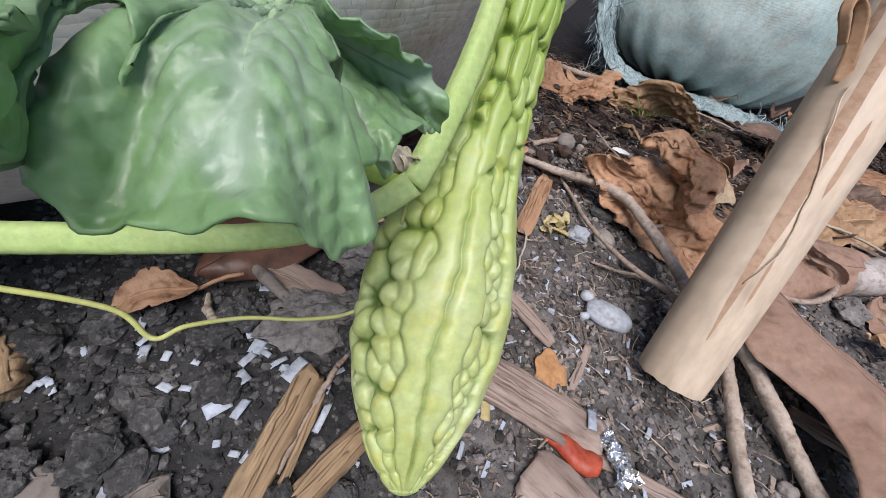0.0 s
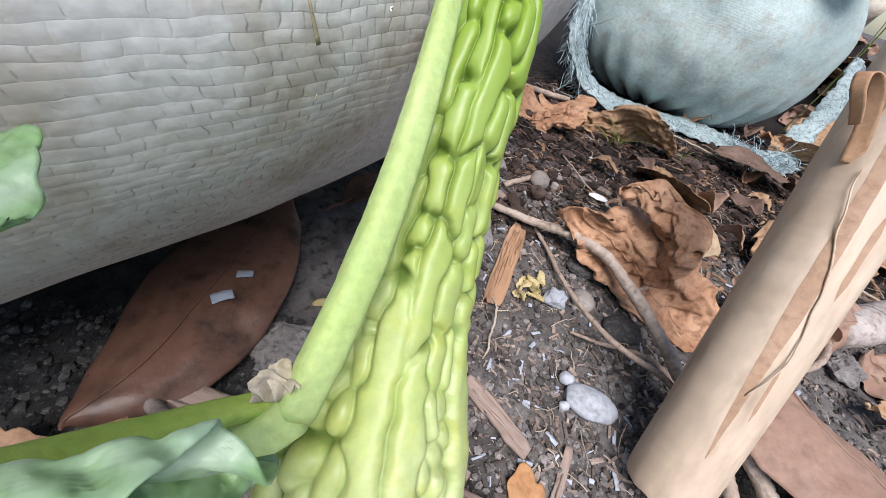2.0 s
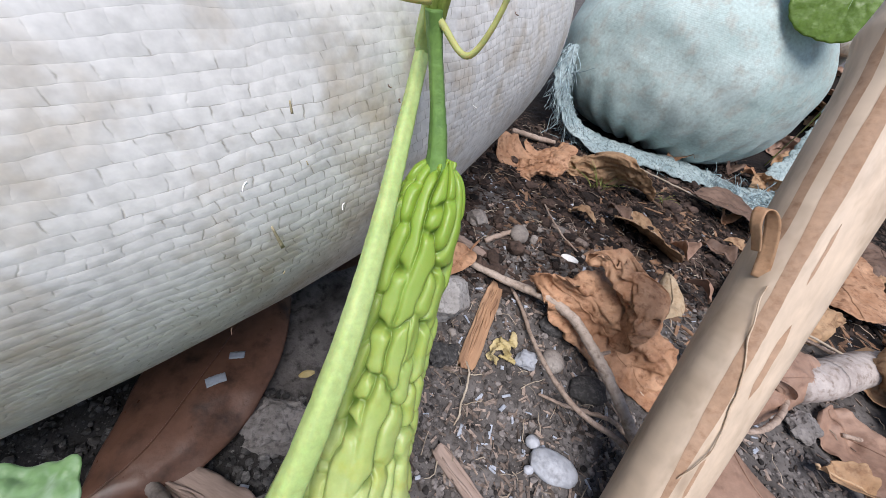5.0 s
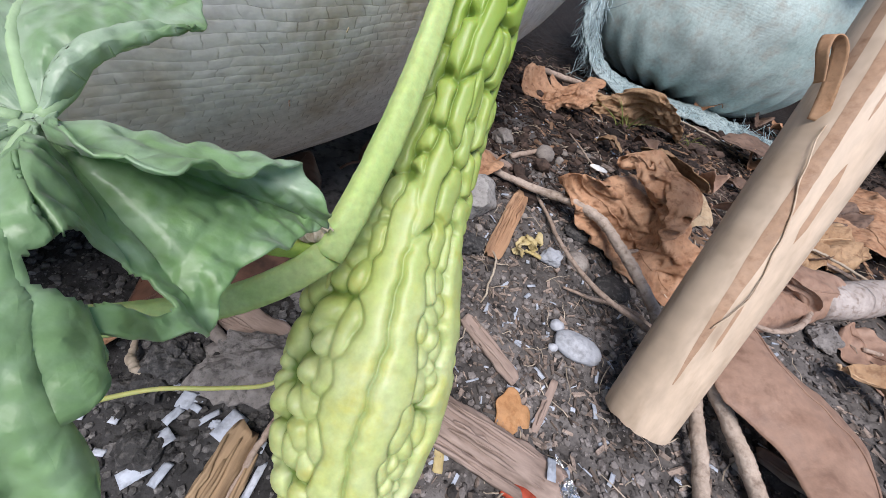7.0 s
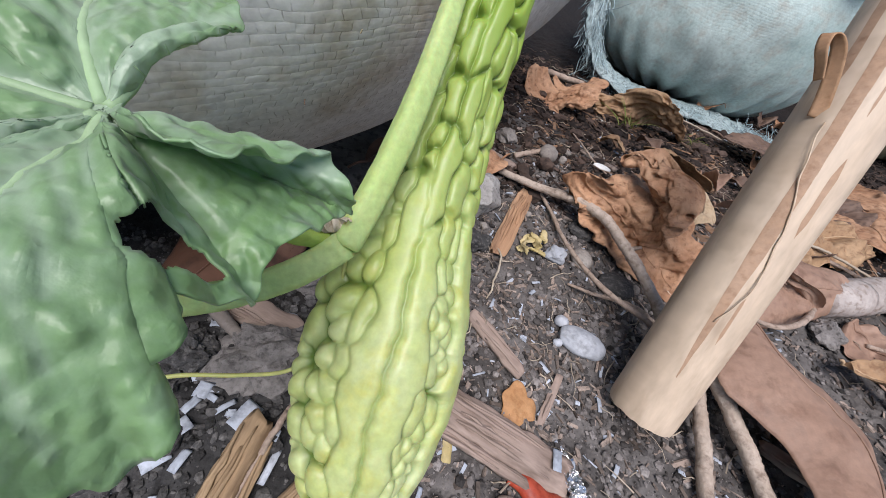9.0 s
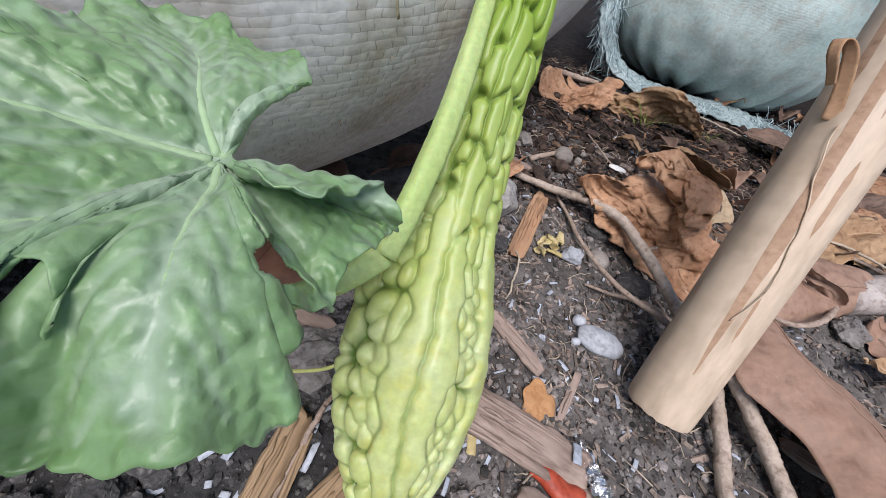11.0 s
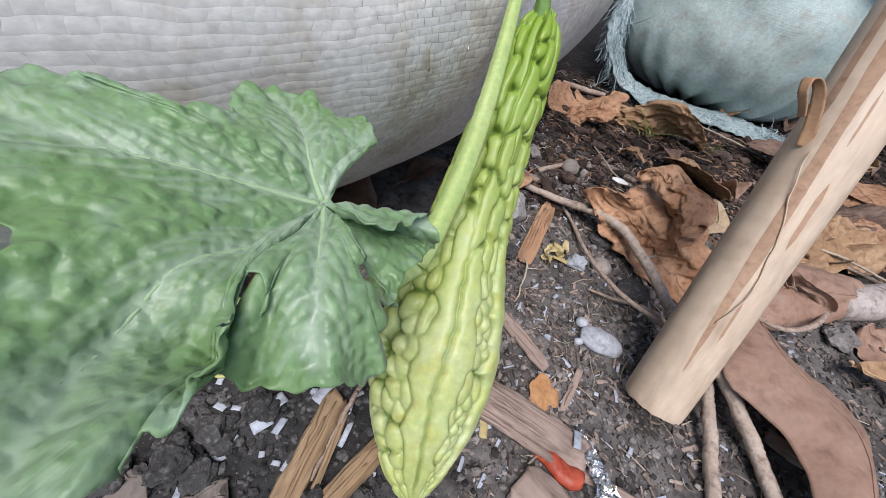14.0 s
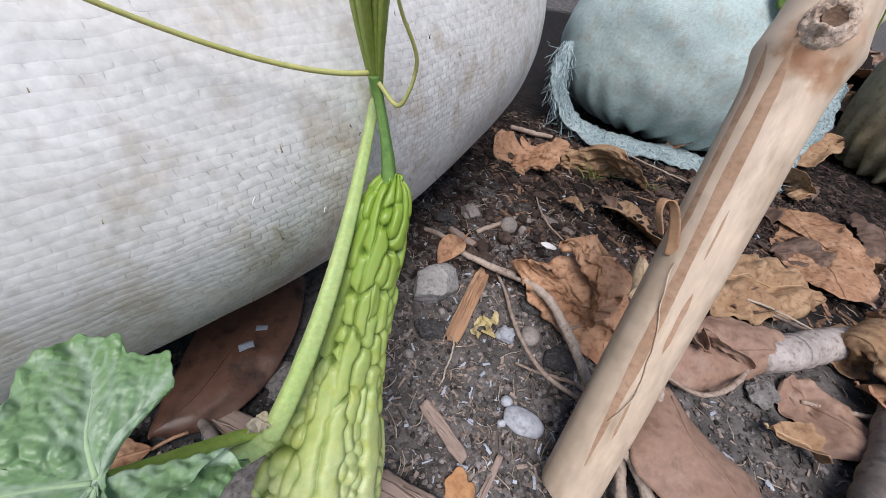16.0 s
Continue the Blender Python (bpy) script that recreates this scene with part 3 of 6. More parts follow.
def loose_tapes(sack, centre, axes, yaw, tilt):
    """Small frayed tape ends and dark flecks that stick to the sack's skin."""
    rng = np.random.RandomState(17)
    ca, sa, ct, st = math.cos(radians(yaw)), math.sin(radians(yaw)), math.cos(radians(tilt)), math.sin(radians(tilt))

    def skin(p):
        q = np.array(p, float) - centre
        q = np.array([q[0] * ca + q[1] * sa, -q[0] * sa + q[1] * ca, q[2]])
        q = np.array([q[0], q[1] * ct + q[2] * st, -q[1] * st + q[2] * ct])
        q /= np.linalg.norm(q / axes)
        n = q / np.array(axes) ** 2
        back = lambda w: np.array([(w[0]) * ca - (w[1] * ct - w[2] * st) * sa, w[0] * sa + (w[1] * ct - w[2] * st) * ca, w[1] * st + w[2] * ct])
        n = back(n)
        return back(q) + centre, n / np.linalg.norm(n)

    spots = [(-1.2, 15.2, 15.9, 1.0, 0)] + [(rng.uniform(-9, 8), 0, rng.uniform(9, 27), rng.uniform(0.1, 0.3), k % 3) for k in range(34)]
    for x, y, z, size, kind in spots:
        y = y or 16 + 1.1 * x
        c, n = skin((x, y, z))
        side = np.cross(n, (0, 0, 1))
        side /= np.linalg.norm(side)
        up = np.cross(side, n)
        a = rng.uniform(-0.7, 0.7) + (1.3 if kind == 0 else 0)
        d = side * math.cos(a) + up * math.sin(a)
        e = np.cross(n, d)
        vv = []
        for i in range(6):
            u = i / 5
            for f in (-1, 1):
                vv.append((c + n * (0.42 + 0.22 * u * u * (kind > 0)) + d * size * (u - 0.5) + e * f * 0.055 * size**0.5 * (1 - 0.5 * u)) * 0.01)
        part("loose_tape", vv, grid_faces(6, 2), (OLIVE, WHITE, LEAF_DARK)[kind], sack, ("dark fleck stuck to the weave", "frayed white tape end", "dark fleck stuck to the weave")[kind], thick=0.0003)


loose_tapes(white_sack, np.array((-45.9, 44.0, 20.4)), np.array((65.5, 50.0, 24.5)), 25.1, 7)


def build_hem(sack):
    """The sack's loose woven hem, lying round its foot, with frayed threads."""
    rng = np.random.RandomState(4)
    line = spline([on_ground(28.5, 70, 12), on_ground(28, 66.5, 7.5), on_ground(31, 63.2, 3), on_ground(36.3, 60, 1.3), on_ground(44.6, 58.6, 1.1), on_ground(52, 57.3, 1.0), on_ground(56.5, 55.5, 0.8),
                   on_ground(58.5, 53, 0.8), on_ground(62, 52, 1.0), on_ground(65.5, 54.8, 2.2), on_ground(68.6, 57.3, 5.2), on_ground(71.8, 60, 10.4), on_ground(74, 64, 15)], 170)
    n, w = len(line), 9
    verts, uvs, run = [], [], 0.0
    for i, p in enumerate(line):
        t = line[min(i + 1, n - 1)] - line[max(i - 1, 0)]
        run += np.linalg.norm(line[i] - line[i - 1]) if i else 0
        side = np.cross(t, (0, 0, 1))
        side /= np.linalg.norm(side) + 1e-9
        width = (0.043 + 0.016 * noise3(i * 0.08, 0, 3, 2)) * min(1, 0.3 + 0.018 * i) * (1.25 - 0.7 * max(0, i - 110) / 60)
        for k in range(w):
            f = k / (w - 1) - 0.5
            lift = 0.004 * math.cos(f * math.pi) + 0.003 * noise3(i * 0.25, k * 0.9, 0.5, 2)
            verts.append(p + side * (f * width + (0.003 + 0.007 * abs(f)) * noise3(i * 0.45, k * 0.8, 8, 2)) + np.array((0, 0, lift - 0.008 * f)))
            uvs.append((run, k * width / w))
    part("hem", verts, grid_faces(n, w), HEM, sack, "frayed pale blue woven hem strip", uvs=uvs, thick=0.0012)
    tv, tf = [], []
    for k in range(800):
        i = int(rng.beta(1.1, 4.2) * (n - 2)) if k % 3 else int(rng.uniform(0.42, 0.72) * n)
        p = line[i] + rng.normal(0, 0.007, 3) * (1, 1, 0.6)
        out = rng.normal(0, 0.35, 3) + (0.1, -0.3, -1.0) if i < 80 else rng.normal(0, 0.8, 3) * (1, 1, 0.3) + (0, -0.5, -0.1)
        out /= np.linalg.norm(out)
        size = rng.uniform(0.008, 0.032) * (1.6 if i < 40 else 1)
        bend = rng.normal(0, 0.35 if i < 80 else 1.1, 3)
        pts = [p + out * size * s + bend * size * 0.5 * math.sin(s * 5) * s for s in np.linspace(0, 1, 8)]
        for q in pts:
            q[2] = max(q[2], ground_z(q[0], q[1]) + 0.0015)
        v, f = tube(pts, [0.0006, 0.0004], 4)
        tf += [tuple(a + len(tv) for a in fc) for fc in f]
        tv += list(v)
    ob = part("loose_thread", tv, tf, THREAD, sack, "loose frayed blue-grey threads")
    tagged(ob, kind="stuff")


build_hem(blue_sack)


# ---- bamboo ----
def build_bamboo():
    foot, way = np.array((16.85, 8.76, 0.0)), np.array((0.2203, 0.5085, 0.8324))
    pole = thing("bamboo_pole", "leaning dry bamboo pole with brown stripes and a scarred node", "bamboo pole", at=foot * 0.01)
    side = np.cross(way, (0, 0, 1))
    side /= np.linalg.norm(side)
    up = np.cross(side, way)
    around, rows = 72, 220

    def radius(s):
        node = math.exp(-((s - 28.9) / 1.5) ** 2)
        return 1.84 + 0.3 * node + 0.1 * math.exp(-((s - 28.8) / 0.4) ** 2) - 0.1 * math.exp(-((s - 32.3) / 0.6) ** 2) - 0.14 * math.exp(-((s + 0.2) / 0.5) ** 2)

    def at(s, a, lift=0.0):
        r = radius(s) + lift + 0.02 * noise3(math.cos(a) * 2, math.sin(a) * 2, s * 0.12, 2)
        return (foot + way * s + r * (math.cos(a) * side + math.sin(a) * up)) * 0.01

    length = np.linspace(0.3, 52, rows)
    verts = []
    for s in length:
        for j in range(around):
            a = 2 * math.pi * j / around
            e = 0.0
            if s < 0.9:
                e = 0.1 * noise3(j * 0.3, 0, 2, 2)
            verts.append(at(s + e, a))
    wall = part("culm", verts, grid_faces(rows, around, True), BAMBOO, pole, uvs=[(math.cos(2 * math.pi * j / around) * 0.0184 + j * 0.0008, s * 0.01) for s in length for j in range(around)])
    inner = [at(s, 2 * math.pi * j / around, -0.55) for s in (0.35, 3.0) for j in range(around)]
    ring = [at(0.3 + 0.1 * noise3(j * 0.3, 0, 2, 2), 2 * math.pi * j / around) for j in range(around)]
    v = ring + inner
    f = grid_faces(3, around, True) + [tuple(2 * around + j for j in range(around))]
    part("sawn_end", v, f, BAMBOO_END, pole, "rough sawn hollow end")

    def band(a0, width, s0, s1, seed, mat, name, label, lift=0.006):
        n, k = 120, 9
        vv = []
        for i in range(n):
            s = s0 + (s1 - s0) * i / (n - 1)
            taper = min(1, 5 * i / n + 0.06, (9 if s1 > 25 else 4) * (n - 1 - i) / n + 0.06)
            mid = a0 + 0.017 * (s - 4) + 0.02 * noise3(s * 0.12, seed, 0, 2)
            ww = width * taper * (0.9 + 0.3 * noise3(s * 0.2, seed, 4, 2))
            for j in range(k):
                f_ = j / (k - 1) - 0.5
                vv.append(at(s, mid + ww * f_ + 0.009 * noise3(s * 1.3, f_ * 3, seed, 2), lift))
        part(name, vv, grid_faces(n, k), mat, pole, label)

    streak = "long brown streak where the skin is worn"
    band(STRIPE_A, 0.34, 3.6, 28.9, 1.0, BAMBOO_STRIPE, "brown_stripe", streak)
    band(STRIPE_A - 0.5, 0.17, 12.0, 15.8, 5.0, BAMBOO_STRIPE, "brown_stripe", streak)
    band(STRIPE_A - 0.36, 0.08, 17.6, 20.4, 7.0, BAMBOO_STRIPE, "brown_stripe", streak)
    band(STRIPE_A + 0.55, 0.26, 17.5, 28.6, 9.0, BAMBOO_STRIPE, "brown_stripe", streak)
    band(STRIPE_A - 0.34, 0.1, 6.0, 9.0, 3.0, BAMBOO_STRIPE, "brown_stripe", streak)
    # the branch scar
    sv, ns, na = [], 16, 40
    for i in range(ns):
        r = 1.35 * i / (ns - 1)
        for j in range(na):
            a = 2 * math.pi * j / na
            hgt = 0.12 + (0.24 + 0.3 * noise3(math.cos(a) * 1.7, math.sin(a) * 1.7, 3, 2)) * math.exp(-((r - 0.68) / 0.27) ** 2) - 0.5 * math.exp(-((r / 0.34) ** 2)) + 0.26 * noise3(r * math.cos(a) * 4, r * math.sin(a) * 4, 1, 3)
            hgt = hgt if i < ns - 1 else -0.05
            sv.append(at(29.5 + r * math.sin(a), SCAR + r * math.cos(a) / 2.6, hgt))
    part("branch_scar", sv, grid_faces(ns, na, True) + [tuple(range(na))[::-1]], BAMBOO_NODE, pole, "knobbly pale branch scar")
    pv = [at(29.5 + r * 0.5 * math.sin(2 * math.pi * j / 20), SCAR + r * 0.5 * (1 + 0.3 * noise3(j * 0.5, 0, 3, 2)) * math.cos(2 * math.pi * j / 20) / 2.6, 0.05 + 0.25 * r * r) for r in (0.05, 0.4, 0.75, 1.0) for j in range(20)]
    part("scar_pit", pv, grid_faces(4, 20, True) + [tuple(range(20))[::-1]], BAMBOO_PIT, pole, "dark pit in the branch scar")
    # curled strip of sheath that peels away, and a thin dry tendril on the skin
    cv, cn, ck = [], 60, 6
    root = at(17.2, CURL) * 100
    loop = spline([(0, 0, -0.1), (1.0, -0.4, 0.2), (2.0, -0.95, 0.6), (2.8, -1.55, 0.95), (3.15, -2.1, 1.1), (2.95, -2.5, 1.25), (2.3, -2.45, 1.35), (1.7, -2.05, 1.3), (1.1, -1.6, 1.1)], cn) * 100
    for i, (l, r, o) in enumerate(loop):
        u = i / (cn - 1)
        turn = 1.35 - 1.1 * u
        for k in range(ck):
            f_ = (k / (ck - 1) - 0.5) * (0.65 - 0.25 * u)
            cv.append((root + way * l * 0.85 + side * (r * 0.8 + f_ * math.sin(turn)) + up * (o * 0.8 + f_ * math.cos(turn))) * 0.01)
    part("curled_sheath", cv, grid_faces(cn, ck), SHEATH, pole, "peeling curl of brown sheath", thick=0.0006)
    tv = [at(s, STRIPE_A + 0.12 + 0.34 * math.sin(s * 0.42 + 0.6) + 0.1 * noise3(s * 0.5, 0, 0, 2), 0.05 + 0.1 * max(0, math.sin(s * 0.9))) for s in np.linspace(7, 17, 50)]
    v, f = tube(tv, [0.0003, 0.00045, 0.0003], 6, rough=0.15)
    part("dry_tendril", v, f, BAMBOO_RING, pole, "thin dry tendril clinging to the skin")


STRIPE_A, SCAR, CURL = 1.86, 1.85, 2.55
build_bamboo()


# ---- bitter gourd plant ----
plant = thing("bitter_gourd_plant", "bitter gourd vine with one pale ripening gourd and a lobed leaf", "plant", at=cm(-24, 4, 0))
GOURD = [(1.14, 2.16, 3.23), (0.86, 10.05, 5.78), (3.43, 17.56, 17.85)]


def build_gourd():
    rng = np.random.RandomState(11)
    ns, na = 640, 420
    path = bezier(GOURD, ns)
    step = np.r_[0, np.cumsum(np.linalg.norm(np.diff(path, axis=0), axis=1))] * 100
    _, a, b = frames_along(path)
    s01 = np.linspace(0, 1, ns)
    rad = np.interp(s01, GOURD_S, GOURD_R)
    k = np.hanning(19)
    rad = np.convolve(np.pad(rad, 9, "edge"), k / k.sum(), "valid")
    rad[:8] = rad[8] * np.sqrt(np.linspace(0.002, 1, 8))
    # smooth long ridges (0) and rows of warts (1, 2 abreast), by their edges round the fruit
    edge = (0.0, 0.1, 0.19, 0.29, 0.38, 0.46, 0.525, 0.605, 0.7, 0.75, 0.812, 0.89, 0.935, 1.0)
    rows_of = (0, 1, 0, 1, 0, 1, 1, 2, 0, 0, 2, 0, 1)
    pts, ids, high, soft_w = [], [], [], []
    for lane, kind in enumerate(rows_of):
        lo, hi = edge[lane], edge[lane + 1]
        s, cell = rng.uniform(-1.5, 0), 0
        if kind == 0:
            # one broad ridge below, which breaks into uneven knobs higher up
            fork = (0.45, 0.54, 0.42, 0.56, 0.49)[lane % 5] * step[-1] * 1.08
            spans = [(s, fork, (0.25, 0.5, 0.75))]
            for side in ((0.27, 0.73) if hi - lo > 0.097 else (0.5,)):
                q0 = fork + rng.uniform(-0.4, 0.5)
                while q0 < step[-1] + 1:
                    long = 0.9 + 2.4 * rng.uniform() ** 1.4
                    spans.append((q0, q0 + long, (side + rng.uniform(-0.17, 0.17),)))
                    q0 += long - 0.12
            for k, (q0, q1, cols) in enumerate(spans):
                level = 1.0 if k == 0 else rng.uniform(0.65, 1.2)
                for q in np.arange(q0 + 0.1, q1 - 0.06, 0.16):
                    for f in (cols if min(q - q0, q1 - q) > 0.9 or len(cols) == 1 else (0.5,)):
                        sway = 0.045 + (0.05 if q > 0.5 * step[-1] else 0) if k == 0 else 0.17
                        pts.append((lo + (hi - lo) * (f + sway * math.sin(q * 1.3 + lane * 2 + k)), q)), ids.append(lane * 1000 + k), high.append(level), soft_w.append(0.4 if k == 0 else 0.44)
            continue
        while s < step[-1] + 1:
            up = min(1, max(0, s / step[-1]))
            long = 0.5 + 1.5 * rng.uniform() ** 2 if up < 0.55 else rng.uniform(0.7, 2.6)
            halves = (kind if rng.uniform() < 0.7 else 1) if up < 0.6 else 1
            for hf in range(halves):
                c = lo + (hi - lo) * ((hf + 0.5) / halves + rng.uniform(-0.2, 0.2))
                off, tall = rng.uniform(-0.35, 0.35), rng.uniform(0.4, 1.0)
                size = rng.uniform(0.35, 1.0)
                lean = rng.uniform(-0.012, 0.012)
                for q in np.arange(s + 0.16, s + max(0.3, long * size) - 0.1, 0.12):
                    pts.append((c + 0.007 * math.sin(q * 3 + lane) + lean * (q - s), q + off)), ids.append(lane * 1000 + cell * 4 + hf), high.append(tall), soft_w.append(0.5)
            s += long * 0.9
            cell += 1
    pts, code, high, soft_w = np.array(pts), np.array(ids), np.array(high), np.array(soft_w)
    ang = np.arange(na) / na
    dome, groove = np.zeros((ns, na)), np.zeros((ns, na))
    for i in range(ns):
        near = np.abs(pts[:, 1] - step[i]) < 1.5
        p, c = pts[near], code[near]
        warp = 0.004 * np.sin(step[i] * 0.45 + 9 * ang) + (0.3 + 1.4 * s01[i] ** 1.5) * 0.005 * np.sin(step[i] * 0.8 + 14 * ang) + 0.0022 * np.sin(step[i] * 2.9 + 2 + 31 * ang) + 0.0016 * np.sin(step[i] * 6.3 + 47 * ang)
        da = np.abs(((ang + warp)[:, None] - p[None, :, 0] + 0.5) % 1 - 0.5) * 2 * np.pi * max(rad[i], 0.5)
        d = np.hypot(da, (p[None, :, 1] - step[i] - 0.05 * np.sin(60 * ang)[:, None]) * 0.9)
        first = d.argmin(1)
        d1 = d[np.arange(na), first]
        d2 = np.where(c[None] == c[first][:, None], 9.0, d).min(1)
        crease = np.clip((d2 - d1) / (soft_w[near][first] * min(1, 0.35 + rad[i] / 3.5)), 0, 1)
        dome[i] = np.sqrt(np.clip(1 - (1 - crease) ** 2, 0, 1)) * high[near][first]
        # single warts are round, long ridges run on
        round_ = np.sqrt(np.clip(1 - (d1 / (0.56 if rad[i] > 1.9 else 0.46)) ** 2.6, 0, 1))
        dome[i] *= np.where(soft_w[near][first] > 0.45, round_, 1)
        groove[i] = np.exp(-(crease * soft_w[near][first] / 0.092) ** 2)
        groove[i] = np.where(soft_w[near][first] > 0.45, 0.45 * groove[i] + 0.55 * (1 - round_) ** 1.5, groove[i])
    # the two front ridges run together for a stretch, and other grooves fade here and there
    for c0, c1, at_a, wide_a in ((10.8, 13.4, 0.75, 0.03), (15.2, 16.4, 0.812, 0.015), (7.0, 8.0, 0.685, 0.015), (17.0, 18.6, 0.75, 0.02)):
        mask = np.exp(-(((ang - at_a) / wide_a) ** 4))[None] * (1 / (1 + np.exp(-(step - c0) * 2)) / (1 + np.exp((step - c1) * 2)))[:, None]
        dome, groove = dome + (1 - dome) * mask, groove * (1 - mask)
    tall = 0.21 + 0.16 * np.clip(rad / 2.9, 0, 1)
    fade = np.clip(np.minimum(s01 / 0.07, 1), 0, 1)
    k5 = np.array((0.25, 0.5, 0.25))
    for _ in range(16):
        dome = k5[0] * np.roll(dome, 1, 1) + k5[1] * dome + k5[2] * np.roll(dome, -1, 1)
        dome[1:-1] = k5[0] * dome[:-2] + k5[1] * dome[1:-1] + k5[2] * dome[2:]
        if _ > 2:
            continue
        groove = k5[0] * np.roll(groove, 1, 1) + k5[1] * groove + k5[2] * np.roll(groove, -1, 1)
        groove[1:-1] = k5[0] * groove[:-2] + k5[1] * groove[1:-1] + k5[2] * groove[2:]
    bulge = dome * (tall * fade)[:, None]
    deep = -groove * (fade * (0.2 + 0.05 * s01))[:, None]
    lobes = 0.03 * np.cos(2 * np.pi * ang * 5 + 0.6)[None] * rad[:, None]
    # shoulders swell round the stalk
    r = (rad[:, None] - 0.2 * fade[:, None] + bulge + deep + lobes) * 0.01
    th = 2 * np.pi * ang
    v = path[:, None] + r[..., None] * (np.cos(th)[None, :, None] * a[:, None] + np.sin(th)[None, :, None] * b[:, None])
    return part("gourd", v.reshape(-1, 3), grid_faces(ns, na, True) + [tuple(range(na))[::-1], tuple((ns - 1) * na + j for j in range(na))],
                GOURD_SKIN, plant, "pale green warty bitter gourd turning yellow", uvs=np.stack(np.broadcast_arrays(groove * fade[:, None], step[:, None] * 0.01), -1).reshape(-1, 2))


def gourd_skin():
    m = material("bitter_gourd_skin", (0.38, 0.445, 0.135), (0.47, 0.53, 0.26), (0.44, 0.46, 0.13), scale=30, rough=0.48, bump=0.12, fine=300, spec=0.45, coat=0.1, sss=0.08, contrast=0.4)
    n, lk = m.node_tree.nodes, m.node_tree.links
    bs = n["Principled BSDF"]
    tc, sp, rg, x = n.new("ShaderNodeTexCoord"), n.new("ShaderNodeSeparateXYZ"), n.new("ShaderNodeMapRange"), n.new("ShaderNodeMix")
    lk.new(tc.outputs["UV"], sp.inputs[0]), lk.new(sp.outputs[1], rg.inputs[0])
    rg.inputs[1].default_value, rg.inputs[2].default_value = 0.07, 0.20
    x.data_type = "RGBA"
    lk.new(rg.outputs[0], x.inputs[0]), lk.new(bs.inputs["Base Color"].links[0].from_socket, x.inputs[6])
    x.inputs[7].default_value = (0.2, 0.315, 0.034, 1)
    # creases coloured dark: greener skin there, with the grooves' shade painted in
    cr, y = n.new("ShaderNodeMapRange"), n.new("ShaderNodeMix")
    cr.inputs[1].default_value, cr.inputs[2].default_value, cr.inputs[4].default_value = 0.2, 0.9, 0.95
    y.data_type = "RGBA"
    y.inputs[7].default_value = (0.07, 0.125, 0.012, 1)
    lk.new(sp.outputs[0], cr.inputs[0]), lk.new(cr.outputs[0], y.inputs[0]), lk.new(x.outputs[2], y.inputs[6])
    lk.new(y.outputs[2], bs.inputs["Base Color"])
    return m


GOURD_SKIN = gourd_skin()
GOURD_S = (0, 0.02, 0.06, 0.12, 0.18, 0.28, 0.38, 0.47, 0.53, 0.58, 0.69, 0.76, 0.86, 0.93, 0.965, 0.985, 1.0)
GOURD_R = (0.25, 0.7, 1.25, 1.82, 2.28, 2.72, 2.85, 2.65, 2.35, 2.08, 1.72, 1.58, 1.42, 1.26, 1.05, 0.8, 0.35)
gourd = build_gourd()


def stem_part(name, ctrl, radii, mat, label="", n=60, around=20, ribs=0, rib=0.0, rough=0.02, seed=0, parent=None, curve=bezier):
    v, f = tube(curve(ctrl, n), np.array(radii) * 0.01, around, ribs, rib, rough, seed)
    return part(name, v, f, mat, parent or plant, label)


stem_part("stalk", [(3.2, 16.9, 16.9), (3.3, 17.4, 18.6), (2.6, 18.4, 20.2), (2.35, 18.3, 21.6)], (0.42, 0.3, 0.22, 0.2, 0.24), STALK, "dark green fruit stalk", ribs=5, rib=0.1, parent=gourd)
stem_part("vine_stem", [(-0.27, 8.56, 11.1), (1.53, 11.82, 14.28), (1.81, 16.11, 16.58), (2.33, 19.84, 20.51)], (0.42, 0.4, 0.34, 0.27, 0.22), STEM, "thick ribbed pale green stem", n=90, around=30, ribs=4, rib=0.06)
stem_part("vine_stem", [(-0.24, 8.49, 11.22), (-3.0, 7.1, 8.6), (-5.6, 7.3, 9.0), (-8.5, 5.6, 9.7), (-13, 5.2, 9.8), (-22, 5, 9), (-24, 4, -0.5)], (0.42, 0.4, 0.42, 0.44, 0.45), STEM, "thick ribbed pale green stem", n=110, around=30, ribs=4, rib=0.06)
stem_part("vine_stem", [(2.3, 19.6, 20.3), (2.2, 19.0, 21.6), (2.6, 17.5, 24), (3.2, 15.5, 29), (3, 16, 36)], (0.28, 0.26, 0.26, 0.24), STEM, "thick ribbed pale green stem", around=20, ribs=5, rib=0.12)
for _sx, _sy, _w in ((0, 0, 0.24), (0.6, 0.3, 0.2), (-0.5, 0.5, 0.17), (0.95, -0.2, 0.13)):
    stem_part("young_shoot", [(2.4 + 0.15 * _sx, 18.6, 21.0), (2.1 + 0.5 * _sx, 17.8 + 0.4 * _sy, 23.0), (1.9 + 1.0 * _sx, 16.6 + _sy, 26), (1.6 + 1.3 * _sx, 15.5 + _sy, 30)], (0.12, _w, _w * 0.8), SHOOT, "bright yellow-green young shoot", around=14, ribs=4, rib=0.15)
stem_part("tendril", [(2.18, 17.9, 21.8), (-1.44, 16.16, 21.59), (-5.72, 12.79, 24.96), (-7, 11, 27)], (0.1, 0.08, 0.07, 0.055), TENDRIL, "thin yellow-green tendril", around=10)
stem_part("tendril", [(2.5, 18.2, 21.4), (3.4, 17.6, 20.9), (3.9, 17.3, 22.6), (3.3, 16.6, 24.2), (3.0, 16.0, 25.2)], (0.1, 0.07, 0.05), TENDRIL, "thin curled tendril", around=8, curve=spline, n=40)
